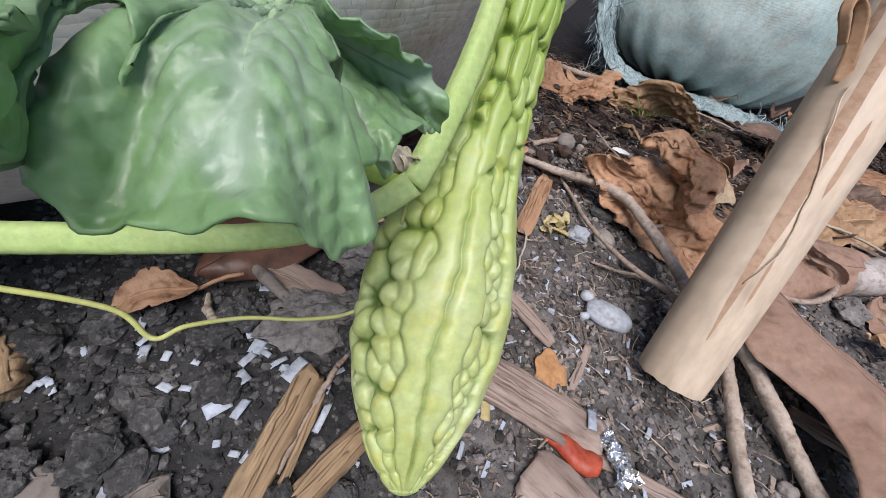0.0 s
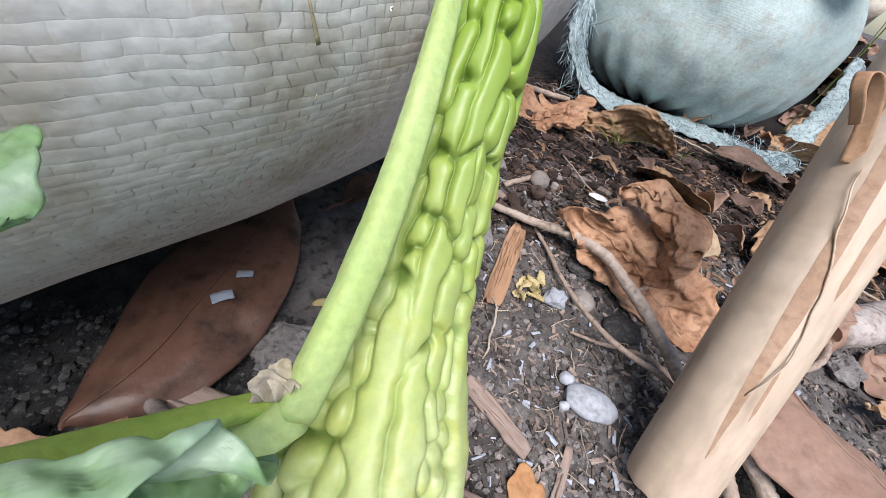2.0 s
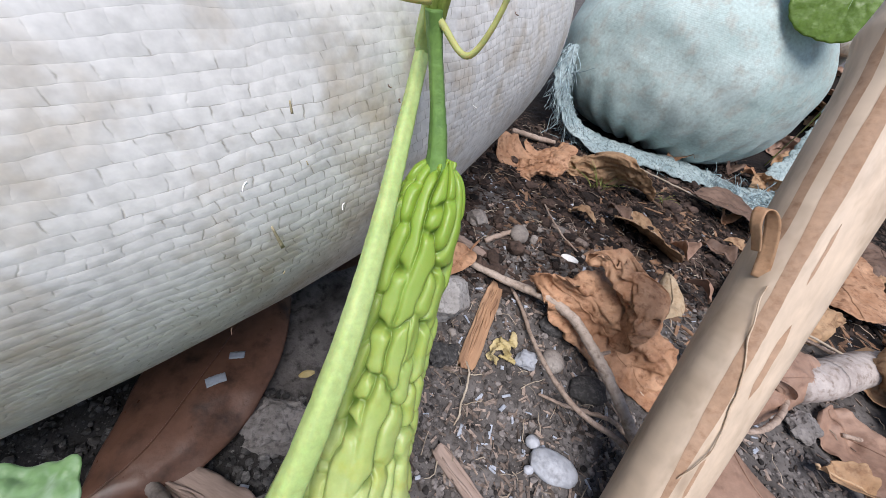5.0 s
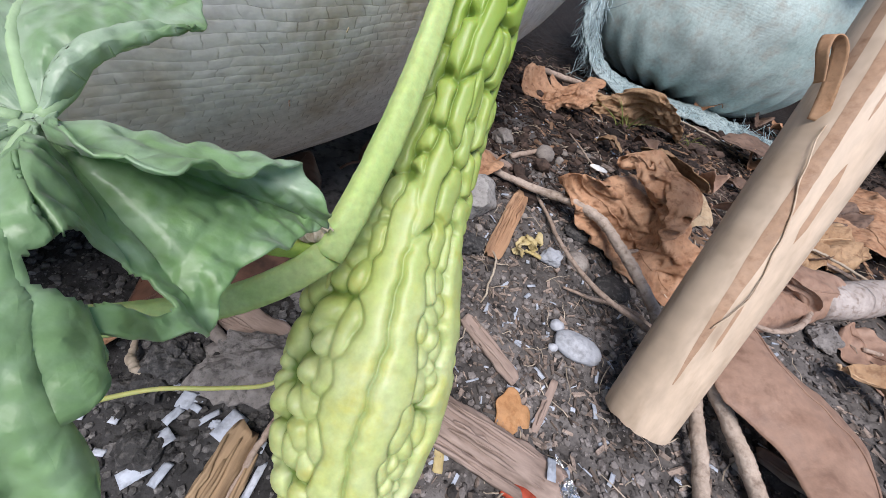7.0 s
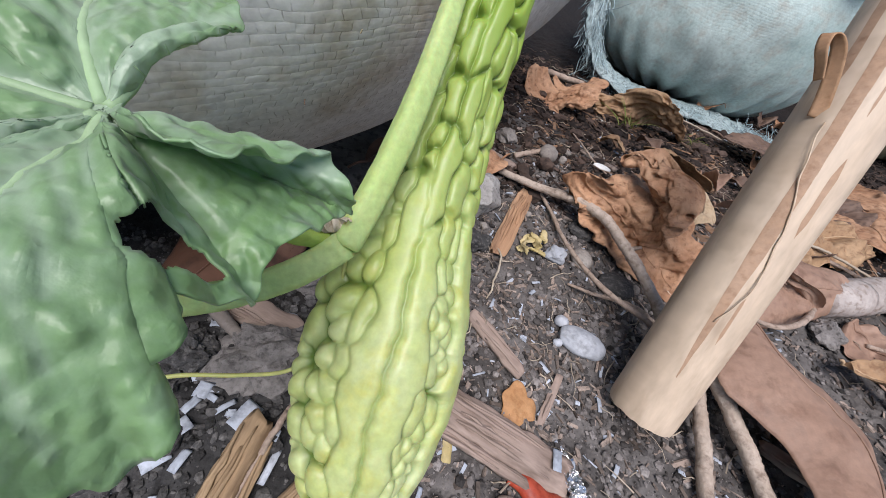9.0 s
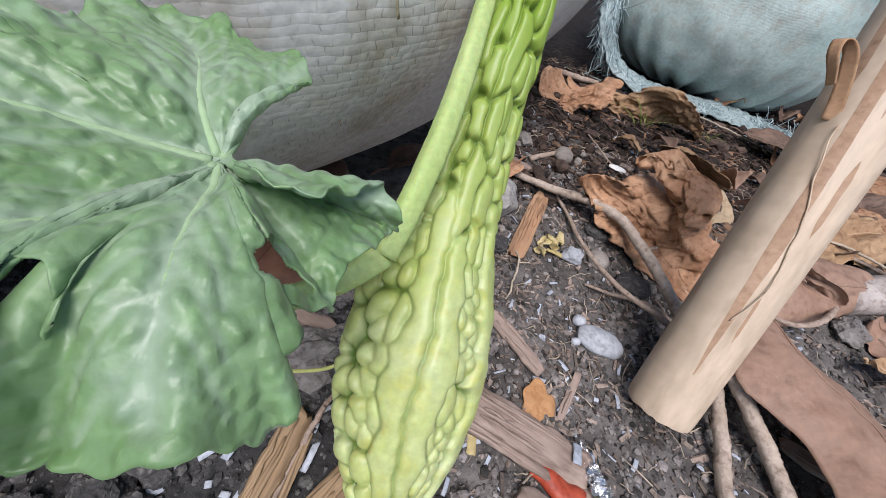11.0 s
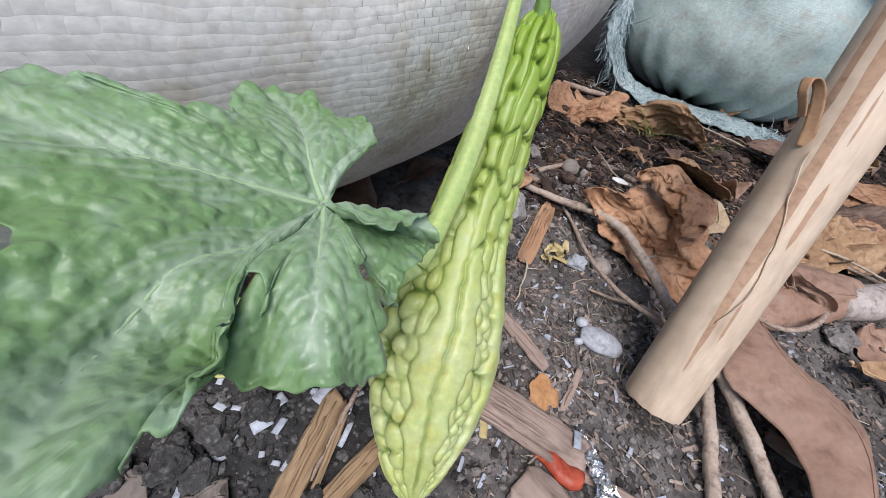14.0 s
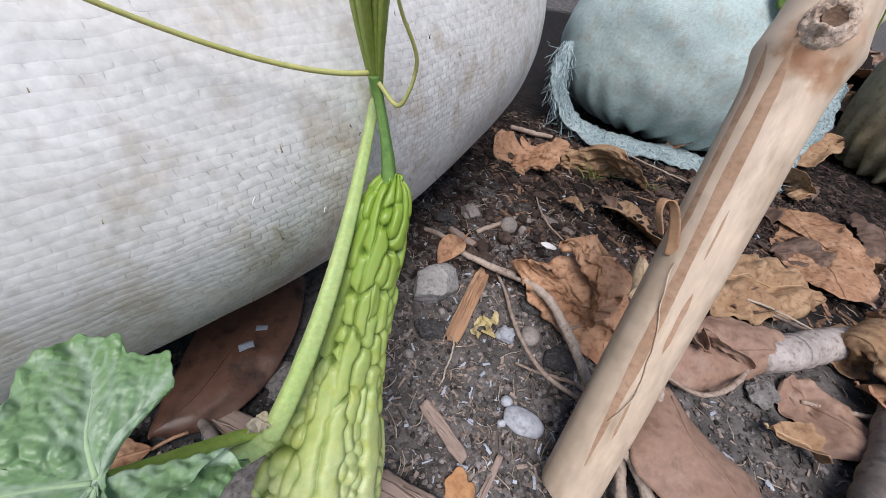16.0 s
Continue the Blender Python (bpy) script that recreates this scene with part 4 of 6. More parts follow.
stem_part("petiole", [(-0.5, 8.7, 11.1), (-1.3, 8.7, 10.9), (-2.5, 7.5, 12.4), (-2.8, 6.25, 15.35)], (0.24, 0.25, 0.24, 0.2), PETIOLE, "green leaf stalk", ribs=3, rib=0.12)
stem_part("tendril", [(-0.4, 8.7, 11.0), (-0.3, 9.0, 9.4), (-0.75, 7.6, 7.3), (-1.5, 6.9, 6.5), (-3.2, 6.9, 5.6), (-5.0, 6.7, 5.6), (-6.5, 6.0, 5.9), (-7.4, 5.6, 5.6), (-8.3, 5.9, 6.6), (-10.5, 5.5, 7.8), (-13, 5.2, 8.4)], (0.06, 0.065, 0.075, 0.085, 0.09), TENDRIL, "thin yellow-green tendril", around=10, curve=spline, n=120)


def build_withered():
    """The shrivelled flower at the joint: a few limp crumpled petals."""
    c = np.array((-0.45, 8.8, 11.45))
    for k, (out, wide, long, bend) in enumerate((((-0.75, 0.25, 0.6), 0.42, 0.8, 0.5), ((-0.25, 0.35, 0.9), 0.36, 0.7, -0.6), ((0.25, 0.3, 0.8), 0.3, 0.6, 0.9), ((-0.9, 0.1, 0.1), 0.3, 0.6, 0.7))):
        d = np.array(out) / np.linalg.norm(out)
        side = np.cross(d, (0.35, -0.8, 0.45))
        side /= np.linalg.norm(side)
        nrm = np.cross(side, d)
        vv = []
        for i in range(18):
            u = i / 17
            for j in range(14):
                f = j / 13 - 0.5
                w = wide * (0.35 + 0.9 * math.sin(math.pi * min(1, 0.15 + 0.75 * u)))
                z = 0.2 * folds(u * 3.2, f * 3.4, 2.3 + k) + bend * 0.55 * u * u + 0.25 * abs(f) * math.sin(u * 5 + k)
                vv.append((c + d * long * (u - 0.25 * u * u * abs(bend)) + side * f * w * (1 + 0.15 * math.sin(9 * u + k)) + nrm * z * 0.6) * 0.01)
        part("withered_petal", vv, grid_faces(18, 14), WITHERED, plant, "shrivelled pale petal", thick=0.0004)


build_withered()
# margin of the big leaf, clockwise lobe by lobe, from the top of its stalk (centimetres)
LOBE_SIDE = [(0.35, 1.5, 0.5), (0.02, 0.75, 0.5), (0.06, 0.14, 0.06), (0.6, -0.3, 0.2), (1.2, -0.7, 0.36), (1.65, -0.62, 0.25), (2.0, 0.2, -0.1), (2.4, 1.0, -0.6), (2.85, 0.8, -1.1), (2.8, 1.1, -1.9),
             (2.45, 0.1, -1.5), (2.0, -0.9, -1.15), (1.95, -1.4, -1.6), (1.72, -1.95, -0.95)]
LOBE_FRONT = [(1.5, -2.05, -0.35), (1.8, -2.4, -0.55), (1.62, -2.85, -0.5), (1.86, -3.2, -1.05), (1.6, -3.6, -1.15), (1.25, -3.75, -0.5), (0.8, -3.9, -0.45), (0.35, -4.0, -0.55), (-0.3, -4.0, -0.7),
              (-0.62, -3.65, -0.5), (-0.42, -3.4, -0.1), (-0.17, -3.0, 0.2), (-0.2, -2.62, 0.42), (-0.42, -2.42, 0.5)]
LOBE_BROAD = [(-0.68, -2.6, 0.52), (-0.72, -3.0, 0.56), (-0.48, -3.5, 0.62), (-0.28, -4.0, 0.66), (-0.2, -4.6, 0.74), (-0.35, -5.0, 0.7), (-0.62, -5.1, 0.95), (-0.5, -5.5, 1.0), (-1.2, -6.4, 1.3), (-2.2, -5.8, 1.5), (-2.8, -4.6, 1.55), (-2.8, -3.3, 1.45)]
LOBE_FAR = [(-4.2, -2.6, 1.8), (-5.4, -1.2, 2.0), (-5.0, 0.2, 1.9), (-3.6, 0.4, 1.65), (-2.7, 0.6, 1.5), (-2.3, 1.1, 1.05), (-2.8, 2.4, 0.95), (-2.4, 3.4, 0.72), (-1.2, 3.6, 0.6), (-0.75, 3.0, 0.5), (0.2, 3.3, 0.4), (0.5, 2.75, 0.4), (0.9, 2.2, 0.48)]
# its main veins: tip, and bend sideways on the way
LEAF_VEINS = [((2.6, 0.75, -1.0), 0.0), ((0.85, -3.8, -0.4), 0.0), ((-1.2, -6.2, 1.3), 0.05), ((-5.1, -1.0, 1.95), -0.02), ((-2.5, 3.2, 0.75), 0.02), ((0.6, 2.6, 0.42), 0.0)]

# heights of the blade between stalk and margin
LEAF_INNER = [(1.15, -1.05, 0.32), (1.9, -0.25, -0.45), (0.85, -3.0, 0.2), (-0.87, -1.34, 0.3), (-1.2, -3.0, 0.85), (-0.45, 0.7, 0.55), (-0.95, 0.5, 0.75)]
LEAF_HOLES = [(1.32, -1.55, 0.24, 0.34)]


def lobed_leaf(centre, parent, label):
    """The plant's big leaf: a thin blade quilted between sunken pale veins, lobes tilted each their own way."""
    rim = LOBE_SIDE + LOBE_FRONT + LOBE_BROAD + LOBE_FAR
    around, rings = 560, 72
    p = np.array(rim + rim[:1])
    run = np.r_[0, np.cumsum(np.linalg.norm(np.diff(p, axis=0), axis=1))]
    s = np.linspace(0, run[-1], around, endpoint=False)
    edge = np.stack([np.interp(s, run, p[:, k]) for k in range(3)], 1)
    for _ in range(3):
        edge = 0.25 * np.roll(edge, 1, 0) + 0.5 * edge + 0.25 * np.roll(edge, -1, 0)
    # small blunt teeth and a wavy rim
    edge *= (1 + 0.018 * np.sin(s * 5.1) * np.sin(s * 1.3) + 0.008 * np.sin(s * 13))[:, None]
    u = ((np.arange(rings) + 0.4) / (rings - 0.6))[:, None, None]
    # columns of the broad lobe leave the stalk along its own vein, so that it can lap over the front lobe
    first, last = run[len(LOBE_SIDE) + len(LOBE_FRONT) - 1], run[len(rim) - len(LOBE_FAR) - 3]
    own = np.clip(np.minimum((s - first) / 0.5, (last - s) / 2.5), 0, 1)[:, None]
    lead = 0.5 * edge * (1 - own) + np.array((-0.95, -2.0, 0.5)) * own
    grid = 2 * u * (1 - u) * lead[None] + u * u * edge[None]
    # one smooth sheet through the margin and the stalk's top; the rim alone follows the margin closely
    knots = np.vstack([np.zeros(3), p[:-1], LEAF_INNER])
    bend = lambda d: np.where(d > 0, d * d * np.log(d + 1e-9), 0)
    k = len(knots)
    far = np.linalg.norm(knots[:, None, :2] - knots[None, :, :2], axis=2)
    aff = np.c_[np.ones(k), knots[:, :2]]
    system = np.block([[bend(far) + 0.1 * np.eye(k), aff], [aff.T, np.zeros((3, 3))]])
    weight = np.linalg.solve(system, np.r_[knots[:, 2], 0, 0, 0])
    xy = grid[..., :2].reshape(-1, 2)
    sheet = bend(np.linalg.norm(xy[:, None] - knots[None, :, :2], axis=2)) @ weight[:k] + np.c_[np.ones(len(xy)), xy] @ weight[k:]
    sheet = sheet.reshape(rings, around)
    ray = edge[None, :, 2] * u[..., 0]
    sheet = sheet + (edge[None, :, 2] - sheet[-1:]) * u[..., 0] ** 4
    # the folded side lobe runs straight from the stalk to its margin
    straight = np.clip(np.minimum(s - run[2], run[14] - s) / 0.8, 0, 1)[None]
    grid[..., 2] = sheet * (1 - straight) + ray * straight

    def on_blade(uu, j):
        i = uu * (rings - 0.6) - 0.4
        i = min(max(i, 0), rings - 1.001)
        i0, j0, fi, fj = int(i), int(math.floor(j)), i - int(i), j - math.floor(j)
        q = lambda a, b: grid[a, b % around]
        return (q(i0, j0) * (1 - fj) + q(i0, j0 + 1) * fj) * (1 - fi) + (q(i0 + 1, j0) * (1 - fj) + q(i0 + 1, j0 + 1) * fj) * fi

    mains, sides = [], []
    for tip, bend in LEAF_VEINS:
        j = int(np.argmin(np.linalg.norm(edge - np.array(tip), axis=1)))
        far = np.linalg.norm(edge[j])
        mains.append([(uu, j + bend * around * math.sin(math.pi * uu)) for uu in np.linspace(0.02, 0.93, 40)])
        count = int(2 + far)
        for k in range(count):
            for hand in (-1, 1):
                u0 = 0.14 + 0.7 * (k + (0.35 if hand > 0 else 0)) / count
                line = []
                for q in np.linspace(0, 1, 18):
                    uu = u0 + 0.34 * q * (1 - 0.35 * u0)
                    jj = j + bend * around * math.sin(math.pi * uu) + hand * (15 * q - 4 * q * q) * (3.2 / far) ** 0.3 / max(0.3, uu)
                    if uu < 0.95:
                        line.append((uu, jj))
                sides.append(line)
    main_p = np.array([on_blade(*q) for line in mains for q in line])
    side_p = np.array([on_blade(*q) for line in sides for q in line])
    flat = grid.reshape(-1, 3)
    near = lambda pts: np.concatenate([np.sqrt(((c[:, None] - pts[None]) ** 2).sum(-1)).min(1) for c in np.array_split(flat, 40)])
    dm, ds = near(main_p), near(side_p)
    gu, gv = np.gradient(grid, axis=0), np.roll(grid, -1, 1) - np.roll(grid, 1, 1)
    nrm = np.cross(gv, gu).reshape(-1, 3)
    nrm /= np.linalg.norm(nrm, axis=1)[:, None] + 1e-9
    nrm *= -1 if nrm[:, 2].mean() < 0 else 1
    width = np.linalg.norm(flat, axis=1)
    # skin swells between the veins, in blisters of uneven size
    blister = []
    for q in flat:
        v = noise.voronoi(Vector((q[0] * 2.4 + 0.25 * noise3(*(q * 1.5), 2), q[1] * 2.4, q[2] * 1.2)))[0]
        k = min(1, (v[1] - v[0]) / 0.55)
        blister.append(k * k * (3 - 2 * k) + 0.35 * noise3(q[0] * 0.9, q[1] * 0.9, 2.2, 2))
    blister = np.array(blister)
    lift = 0.13 * (1 - np.exp(-((dm / 0.22) ** 2))) + 0.055 * (1 - np.exp(-((ds / 0.16) ** 2))) + 0.07 * blister * (1 - np.exp(-((np.minimum(dm, ds) / 0.16) ** 2)))
    out = np.repeat(u[:, 0, 0], around)
    ruffle = 0.1 * np.tile(np.sin(s * 3.1) + 0.6 * np.sin(s * 7.3 + 1), rings) * out**5
    lift = (lift - 0.12 + ruffle) * np.minimum(1, width / 0.5)
    solid = flat + nrm * lift[:, None]
    grid = solid.reshape(rings, around, 3)
    verts = (np.array(centre) + solid) * 0.01
    faces = []
    for k, fc in enumerate(grid_faces(rings, around, True)):
        x, y = flat[fc[0]][:2]
        if all(math.hypot((x - hx) / hw, (y - hy) / hh) > 1 + 0.13 * math.sin(3 * math.atan2(y - hy, x - hx) + hx) + 0.1 * noise3(x * 3, y * 3, 1, 2) for hx, hy, hw, hh in LEAF_HOLES):
            faces.append(fc)
    blade = part("leaf", verts, faces + [tuple(range(around))[::-1]], GREEN, parent, label, uvs=np.stack([dm, ds], 1), thick=0.0004)
    c = np.array(centre)
    for line in mains:
        v, f = tube([(c + on_blade(*q) - np.array((0, 0, 0.02))) * 0.01 for q in line], np.array((0.085, 0.06, 0.045, 0.02)) * 0.01, 8)
        part("vein", v, f, GREEN_VEIN, blade, "pale raised leaf vein")
    for line in sides:
        if len(line) > 5:
            v, f = tube([(c + on_blade(*q) - np.array((0, 0, 0.012))) * 0.01 for q in line], np.array((0.025, 0.018, 0.008)) * 0.01, 6)
            part("side_vein", v, f, GREEN_VEIN, blade, "thin pale side vein")
    return blade


def leaf_blade(name, centre, lobes, mat, parent, label, notch=0.5, up=(0, 0, 1), pucker=0.09, teeth=0.06, seed=0.0, rings=60, around=300, cup=0.0):
    """A palmate leaf round the top of its stalk: reach by bearing, puckered between raised veins."""
    up = Vector(up).normalized()
    turn = Vector((0, 0, 1)).rotation_difference(up).to_matrix()
    ang = [2 * math.pi * j / around for j in range(around)]

    def gap(a, b):
        return abs((a - b + math.pi) % (2 * math.pi) - math.pi)

    def reach(a):
        best = 1.15
        for b, r, w, _ in lobes:
            d = gap(a, radians(b)) / radians(w)
            best = max(best, r * (notch + (1 - notch) * max(0, 1 - d * d) ** 0.42) if d < 1.25 else 0)
        return best * (1 + teeth * math.sin(a * 27 + seed) + 0.5 * teeth * math.sin(a * 61 + 2 * seed))

    reaches = [reach(a) for a in ang]
    reaches = [sum(reaches[(j + k) % around] for k in (-1, 0, 1)) / 3 for j in range(around)]
    verts = []
    for i in range(rings):
        u = (i + 0.4) / (rings - 0.6)
        for j, a in enumerate(ang):
            r = reaches[j] * u
            vein = min((math.sin(min(gap(a, radians(b)), 1.2)) * r for b, *_ in lobes))
            fall = sum(dr * math.exp(-(gap(a, radians(b)) / radians(w)) ** 2) * (r / rr) ** 2 for b, rr, w, dr in lobes)
            side = math.sin((r * 4.2 - vein * 5.0) + 1.5 * noise3(r * math.cos(a) * 0.8, r * math.sin(a) * 0.8, 3 + seed, 2))
            z = -0.16 * math.exp(-(vein / 0.16) ** 2) * (1 - 0.6 * u) + pucker * (1 + side) * min(1, vein * 2.5) * 0.7
            z += pucker * 1.2 * noise3(r * math.cos(a) * 1.3 + seed, r * math.sin(a) * 1.3, seed, 3) * min(1, r)
            z += 0.1 * u**3 * math.sin(a * 17 + seed) - fall + cup * r * r
            p = turn @ Vector((r * math.cos(a), r * math.sin(a), z))
            verts.append((np.array(centre) + np.array(p)) * 0.01)
    faces = grid_faces(rings, around, True) + [tuple(range(around))[::-1]]
    blade = part(name, verts, faces, mat, parent, label, thick=0.0005)
    for b, rr, w, dr in lobes:
        a, n = radians(b), 24
        line = []
        for i in range(n):
            r = rr * 0.9 * (i + 0.6) / n
            z = 0.0 - 0.16 * (1 - 0.6 * r / rr) - dr * (r / rr) ** 2 + cup * r * r + pucker * 1.2 * noise3(r * math.cos(a) * 1.3 + seed, r * math.sin(a) * 1.3, seed, 3) * min(1, r)
            z -= sum(d2 * math.exp(-(gap(a, radians(b2)) / radians(w2)) ** 2) * (r / r2) ** 2 for b2, r2, w2, d2 in lobes if b2 != b)
            line.append((np.array(centre) + np.array(turn @ Vector((r * math.cos(a), r * math.sin(a), z)))) * 0.01)
        v, f = tube(line, np.array((0.075, 0.045, 0.02)) * 0.01, 8)
        part("vein", v, f, GREEN_VEIN, blade, "pale raised leaf vein")
    return blade


lobed_leaf((-2.8, 6.2, 15.5), plant, "large lobed green leaf with pale veins and deep sinuses")


# a second vine that climbs the far side of the pole and bears one leaf
def build_far_leaf():
    ob = thing("creeping_vine", "thin creeping vine with one broad green leaf before a blue sack", "plant", at=cm(80, 70, 0))
    for line, thick in (([on_ground(80, 70, -0.2), (77.5, 67.5, 10), (70, 62, 21), (61, 58, 28.5), (55.5, 57.6, 29.5), (53.6, 57.2, 28.2)], 0.0011),
                        ([on_ground(79, 69, -0.2), (75.5, 66, 9), (68.5, 61, 19), (64.5, 59.5, 26), (63.5, 59, 33)], 0.0007)):
        v, f = tube(spline(line, 90), thick, 8)
        part("stem", v, f, FIBRE if thick < 0.001 else PETIOLE, ob, "thin stem")
    leaf_blade("leaf", (53.5, 57.1, 28.0), [(200, 6.4, 38, 0.3), (250, 6.2, 36, 0.5), (310, 6.0, 36, 0.5), (20, 6.2, 36, 0.3), (90, 6.2, 40, 0.2), (150, 6.3, 36, 0.2)], BROAD_GREEN, ob,
               "broad yellow-green leaf", notch=0.85, up=(-0.55, -0.75, 0.3), pucker=0.05, teeth=0.015, seed=4.0, rings=24, around=120)


build_far_leaf()


# ---- dry leaves ----
def dry_leaf(label, base, tip, width, mat, arch=0.6, fold=0.3, curl=0.0, crumple=0.3, seed=0.0, shape=0.9, lift=0.25, sidevein=0.012, twist=0.0, torn=0.0, stalk=2.0, nu=64, nv=36, name="dry_leaf", floor=True):
    """A fallen leaf from its stalk's end to its tip (centimetres): arched, folded along the midrib, curled at the sides, crumpled."""
    b, t = np.array(on_ground(*base[:2], base[2] if len(base) > 2 else lift)), np.array(on_ground(*tip[:2], tip[2] if len(tip) > 2 else lift))
    d = t - b
    length = np.linalg.norm(d)
    d /= length
    side = np.cross((0, 0, 1), d)
    side /= np.linalg.norm(side)
    up = np.cross(d, side)
    ob = thing(name, label, "dry leaf", "fallen leaves", at=((b + t) / 2 * (0.01, 0.01, 0)))
    verts, rib = [], []
    for i in range(nu):
        u = i / (nu - 1)
        w = width * 0.5 * max(0.02, math.sin(math.pi * u**shape)) ** 0.75
        tw = twist * (u - 0.4)
        for j in range(nv):
            f = 2 * j / (nv - 1) - 1
            tear = 1 - torn * max(0, noise3(u * 12, f * 0.7 + np.sign(f) * 3, seed, 5)) * abs(f) ** 2
            off = w * f * tear
            z = arch * math.sin(math.pi * u) + fold * abs(off) + sidevein * math.sin(u * 46 - abs(f) * 7) * (1 - f**4)
            if curl:
                ang = min(2.6, abs(curl) * abs(off))
                rad = abs(off) / ang if ang > 1e-3 else 0
                if ang > 1e-3:
                    z += math.copysign(rad * (1 - math.cos(ang)), curl)
                    off = math.copysign(rad * math.sin(ang), off)
            cr = noise3(u * length * 0.45 + seed, off * 0.45, seed * 1.7, 3)
            cr2 = 1 - 2 * abs(noise3(u * length * 0.3 + seed * 2, off * 0.5 + seed, seed, 2))
            z += crumple * (0.6 * cr + 0.25 * cr2 + 0.6 * folds(u * length - length / 2, off, seed)) * min(1, 0.35 + abs(f))
            off2, z2 = off * math.cos(tw) - z * math.sin(tw), off * math.sin(tw) + z * math.cos(tw)
            p = b + d * (u * length + 0.25 * crumple * noise3(off, u * 5, seed, 2)) + side * off2 + up * z2
            if floor:
                g = ground_z(p[0] * 0.01, p[1] * 0.01) * 100 + 0.06
                p[2] = p[2] if p[2] > g + 0.1 else g + 0.1 * math.exp((p[2] - g - 0.1) / 0.4)
            verts.append(p * 0.01)
            if j == nv // 2:
                rib.append(p * 0.01 + np.array(up) * 0.0004)
    part("blade", verts, grid_faces(nu, nv), mat, ob, thick=0.0005)
    lead = [(rib[0] - d * 0.01 * stalk * k) + np.array((0, 0, 0.003 * math.sin(k * 2.5))) for k in (1.0, 0.66, 0.33)]
    v, f = tube(lead + rib[:-3], [0.0011, 0.0009, 0.0004], 7)
    part("midrib", v, f, VEIN_DRY if mat in (LEAF_TAN,) else mat, ob, "raised midrib and stalk")
    return ob


def leaf_sheet(label, left, right, mat, bulge=0.6, crumple=0.4, seed=0.0, nu=70, nv=44, torn=0.3, sidevein=0.018, floor=True, pleat=0.0, pinched=3.2, ribbed=1.0):
    """A fallen leaf between its two long margins (centimetres), crumpled, with ragged margins."""
    a, b = spline(left, nu) * 100, spline(right, nu) * 100
    c = (a.mean(0) + b.mean(0)) / 2
    ob = thing("dry_leaf", label, "dry leaf", "fallen leaves", at=(c[0] * 0.01, c[1] * 0.01, 0))
    ta, verts, rib = np.gradient((a + b) / 2, axis=0), [], []
    for i in range(nu):
        u = i / (nu - 1)
        w = b[i] - a[i]
        nrm = np.cross(ta[i], w)
        nrm /= np.linalg.norm(nrm) + 1e-9
        nrm = nrm if nrm[2] > 0 else -nrm
        pinch = min(1, (0.12 + pinched * min(u, 1 - u)) ** 0.7)
        for j in range(nv):
            f = j / (nv - 1)
            g = abs(2 * f - 1)
            shrink = pinch * (1 - torn * max(0, noise3(u * 6.5, (1 if f > 0.5 else 5), seed, 5)) * g * g)
            ff = 0.5 + (f - 0.5) * shrink
            p = a[i] + w * ff
            q = p * 0.42
            z = bulge * (1 - (2 * ff - 1) ** 2) + sidevein * math.sin(u * 40 - g * 7) * (1 - g**4) + pleat * math.sin(ff * 24 + 3 * noise3(u * 3, ff, seed, 2))
            z += crumple * (0.4 * noise3(q[0] * 0.7 + seed, q[1] * 0.7, q[2] * 0.7, 3) + 0.62 * folds(p[0] - c[0], p[1] - c[1] + 0.6 * (p[2] - c[2]), seed) + 0.16 * folds(2.3 * (p[0] - c[0]), 2.3 * (p[1] - c[1]), seed + 4.7))
            z += 0.42 * crumple * (0.5 - 2.4 * abs(noise3(q[0] * 0.8, q[1] * 0.8 + seed, seed, 1))) + 0.08 * crumple * (0.5 - 2 * abs(noise3(q[0] * 1.9, q[1] * 1.9 + seed, seed, 2))) - 0.5 * crumple * max(0, g - 0.7) * (1 + noise3(u * 6, seed, f, 2)) * 2
            p = p + nrm * z
            if floor:
                gz = ground_z(p[0] * 0.01, p[1] * 0.01) * 100 + 0.06
                p[2] = p[2] if p[2] > gz + 0.1 else gz + 0.1 * math.exp((p[2] - gz - 0.1) / 0.4)
            verts.append(p * 0.01)
            if j == nv // 2:
                rib.append((p + nrm * 0.05) * 0.01)
    part("blade", verts, grid_faces(nu, nv), mat, ob, thick=0.0005)
    v, f = tube(rib[2:-2], np.array((0.001, 0.0008, 0.0004)) * ribbed, 7)
    part("midrib", v, f, VEIN_DRY if mat in (LEAF_TAN,) else mat, ob, "raised midrib")
    return ob


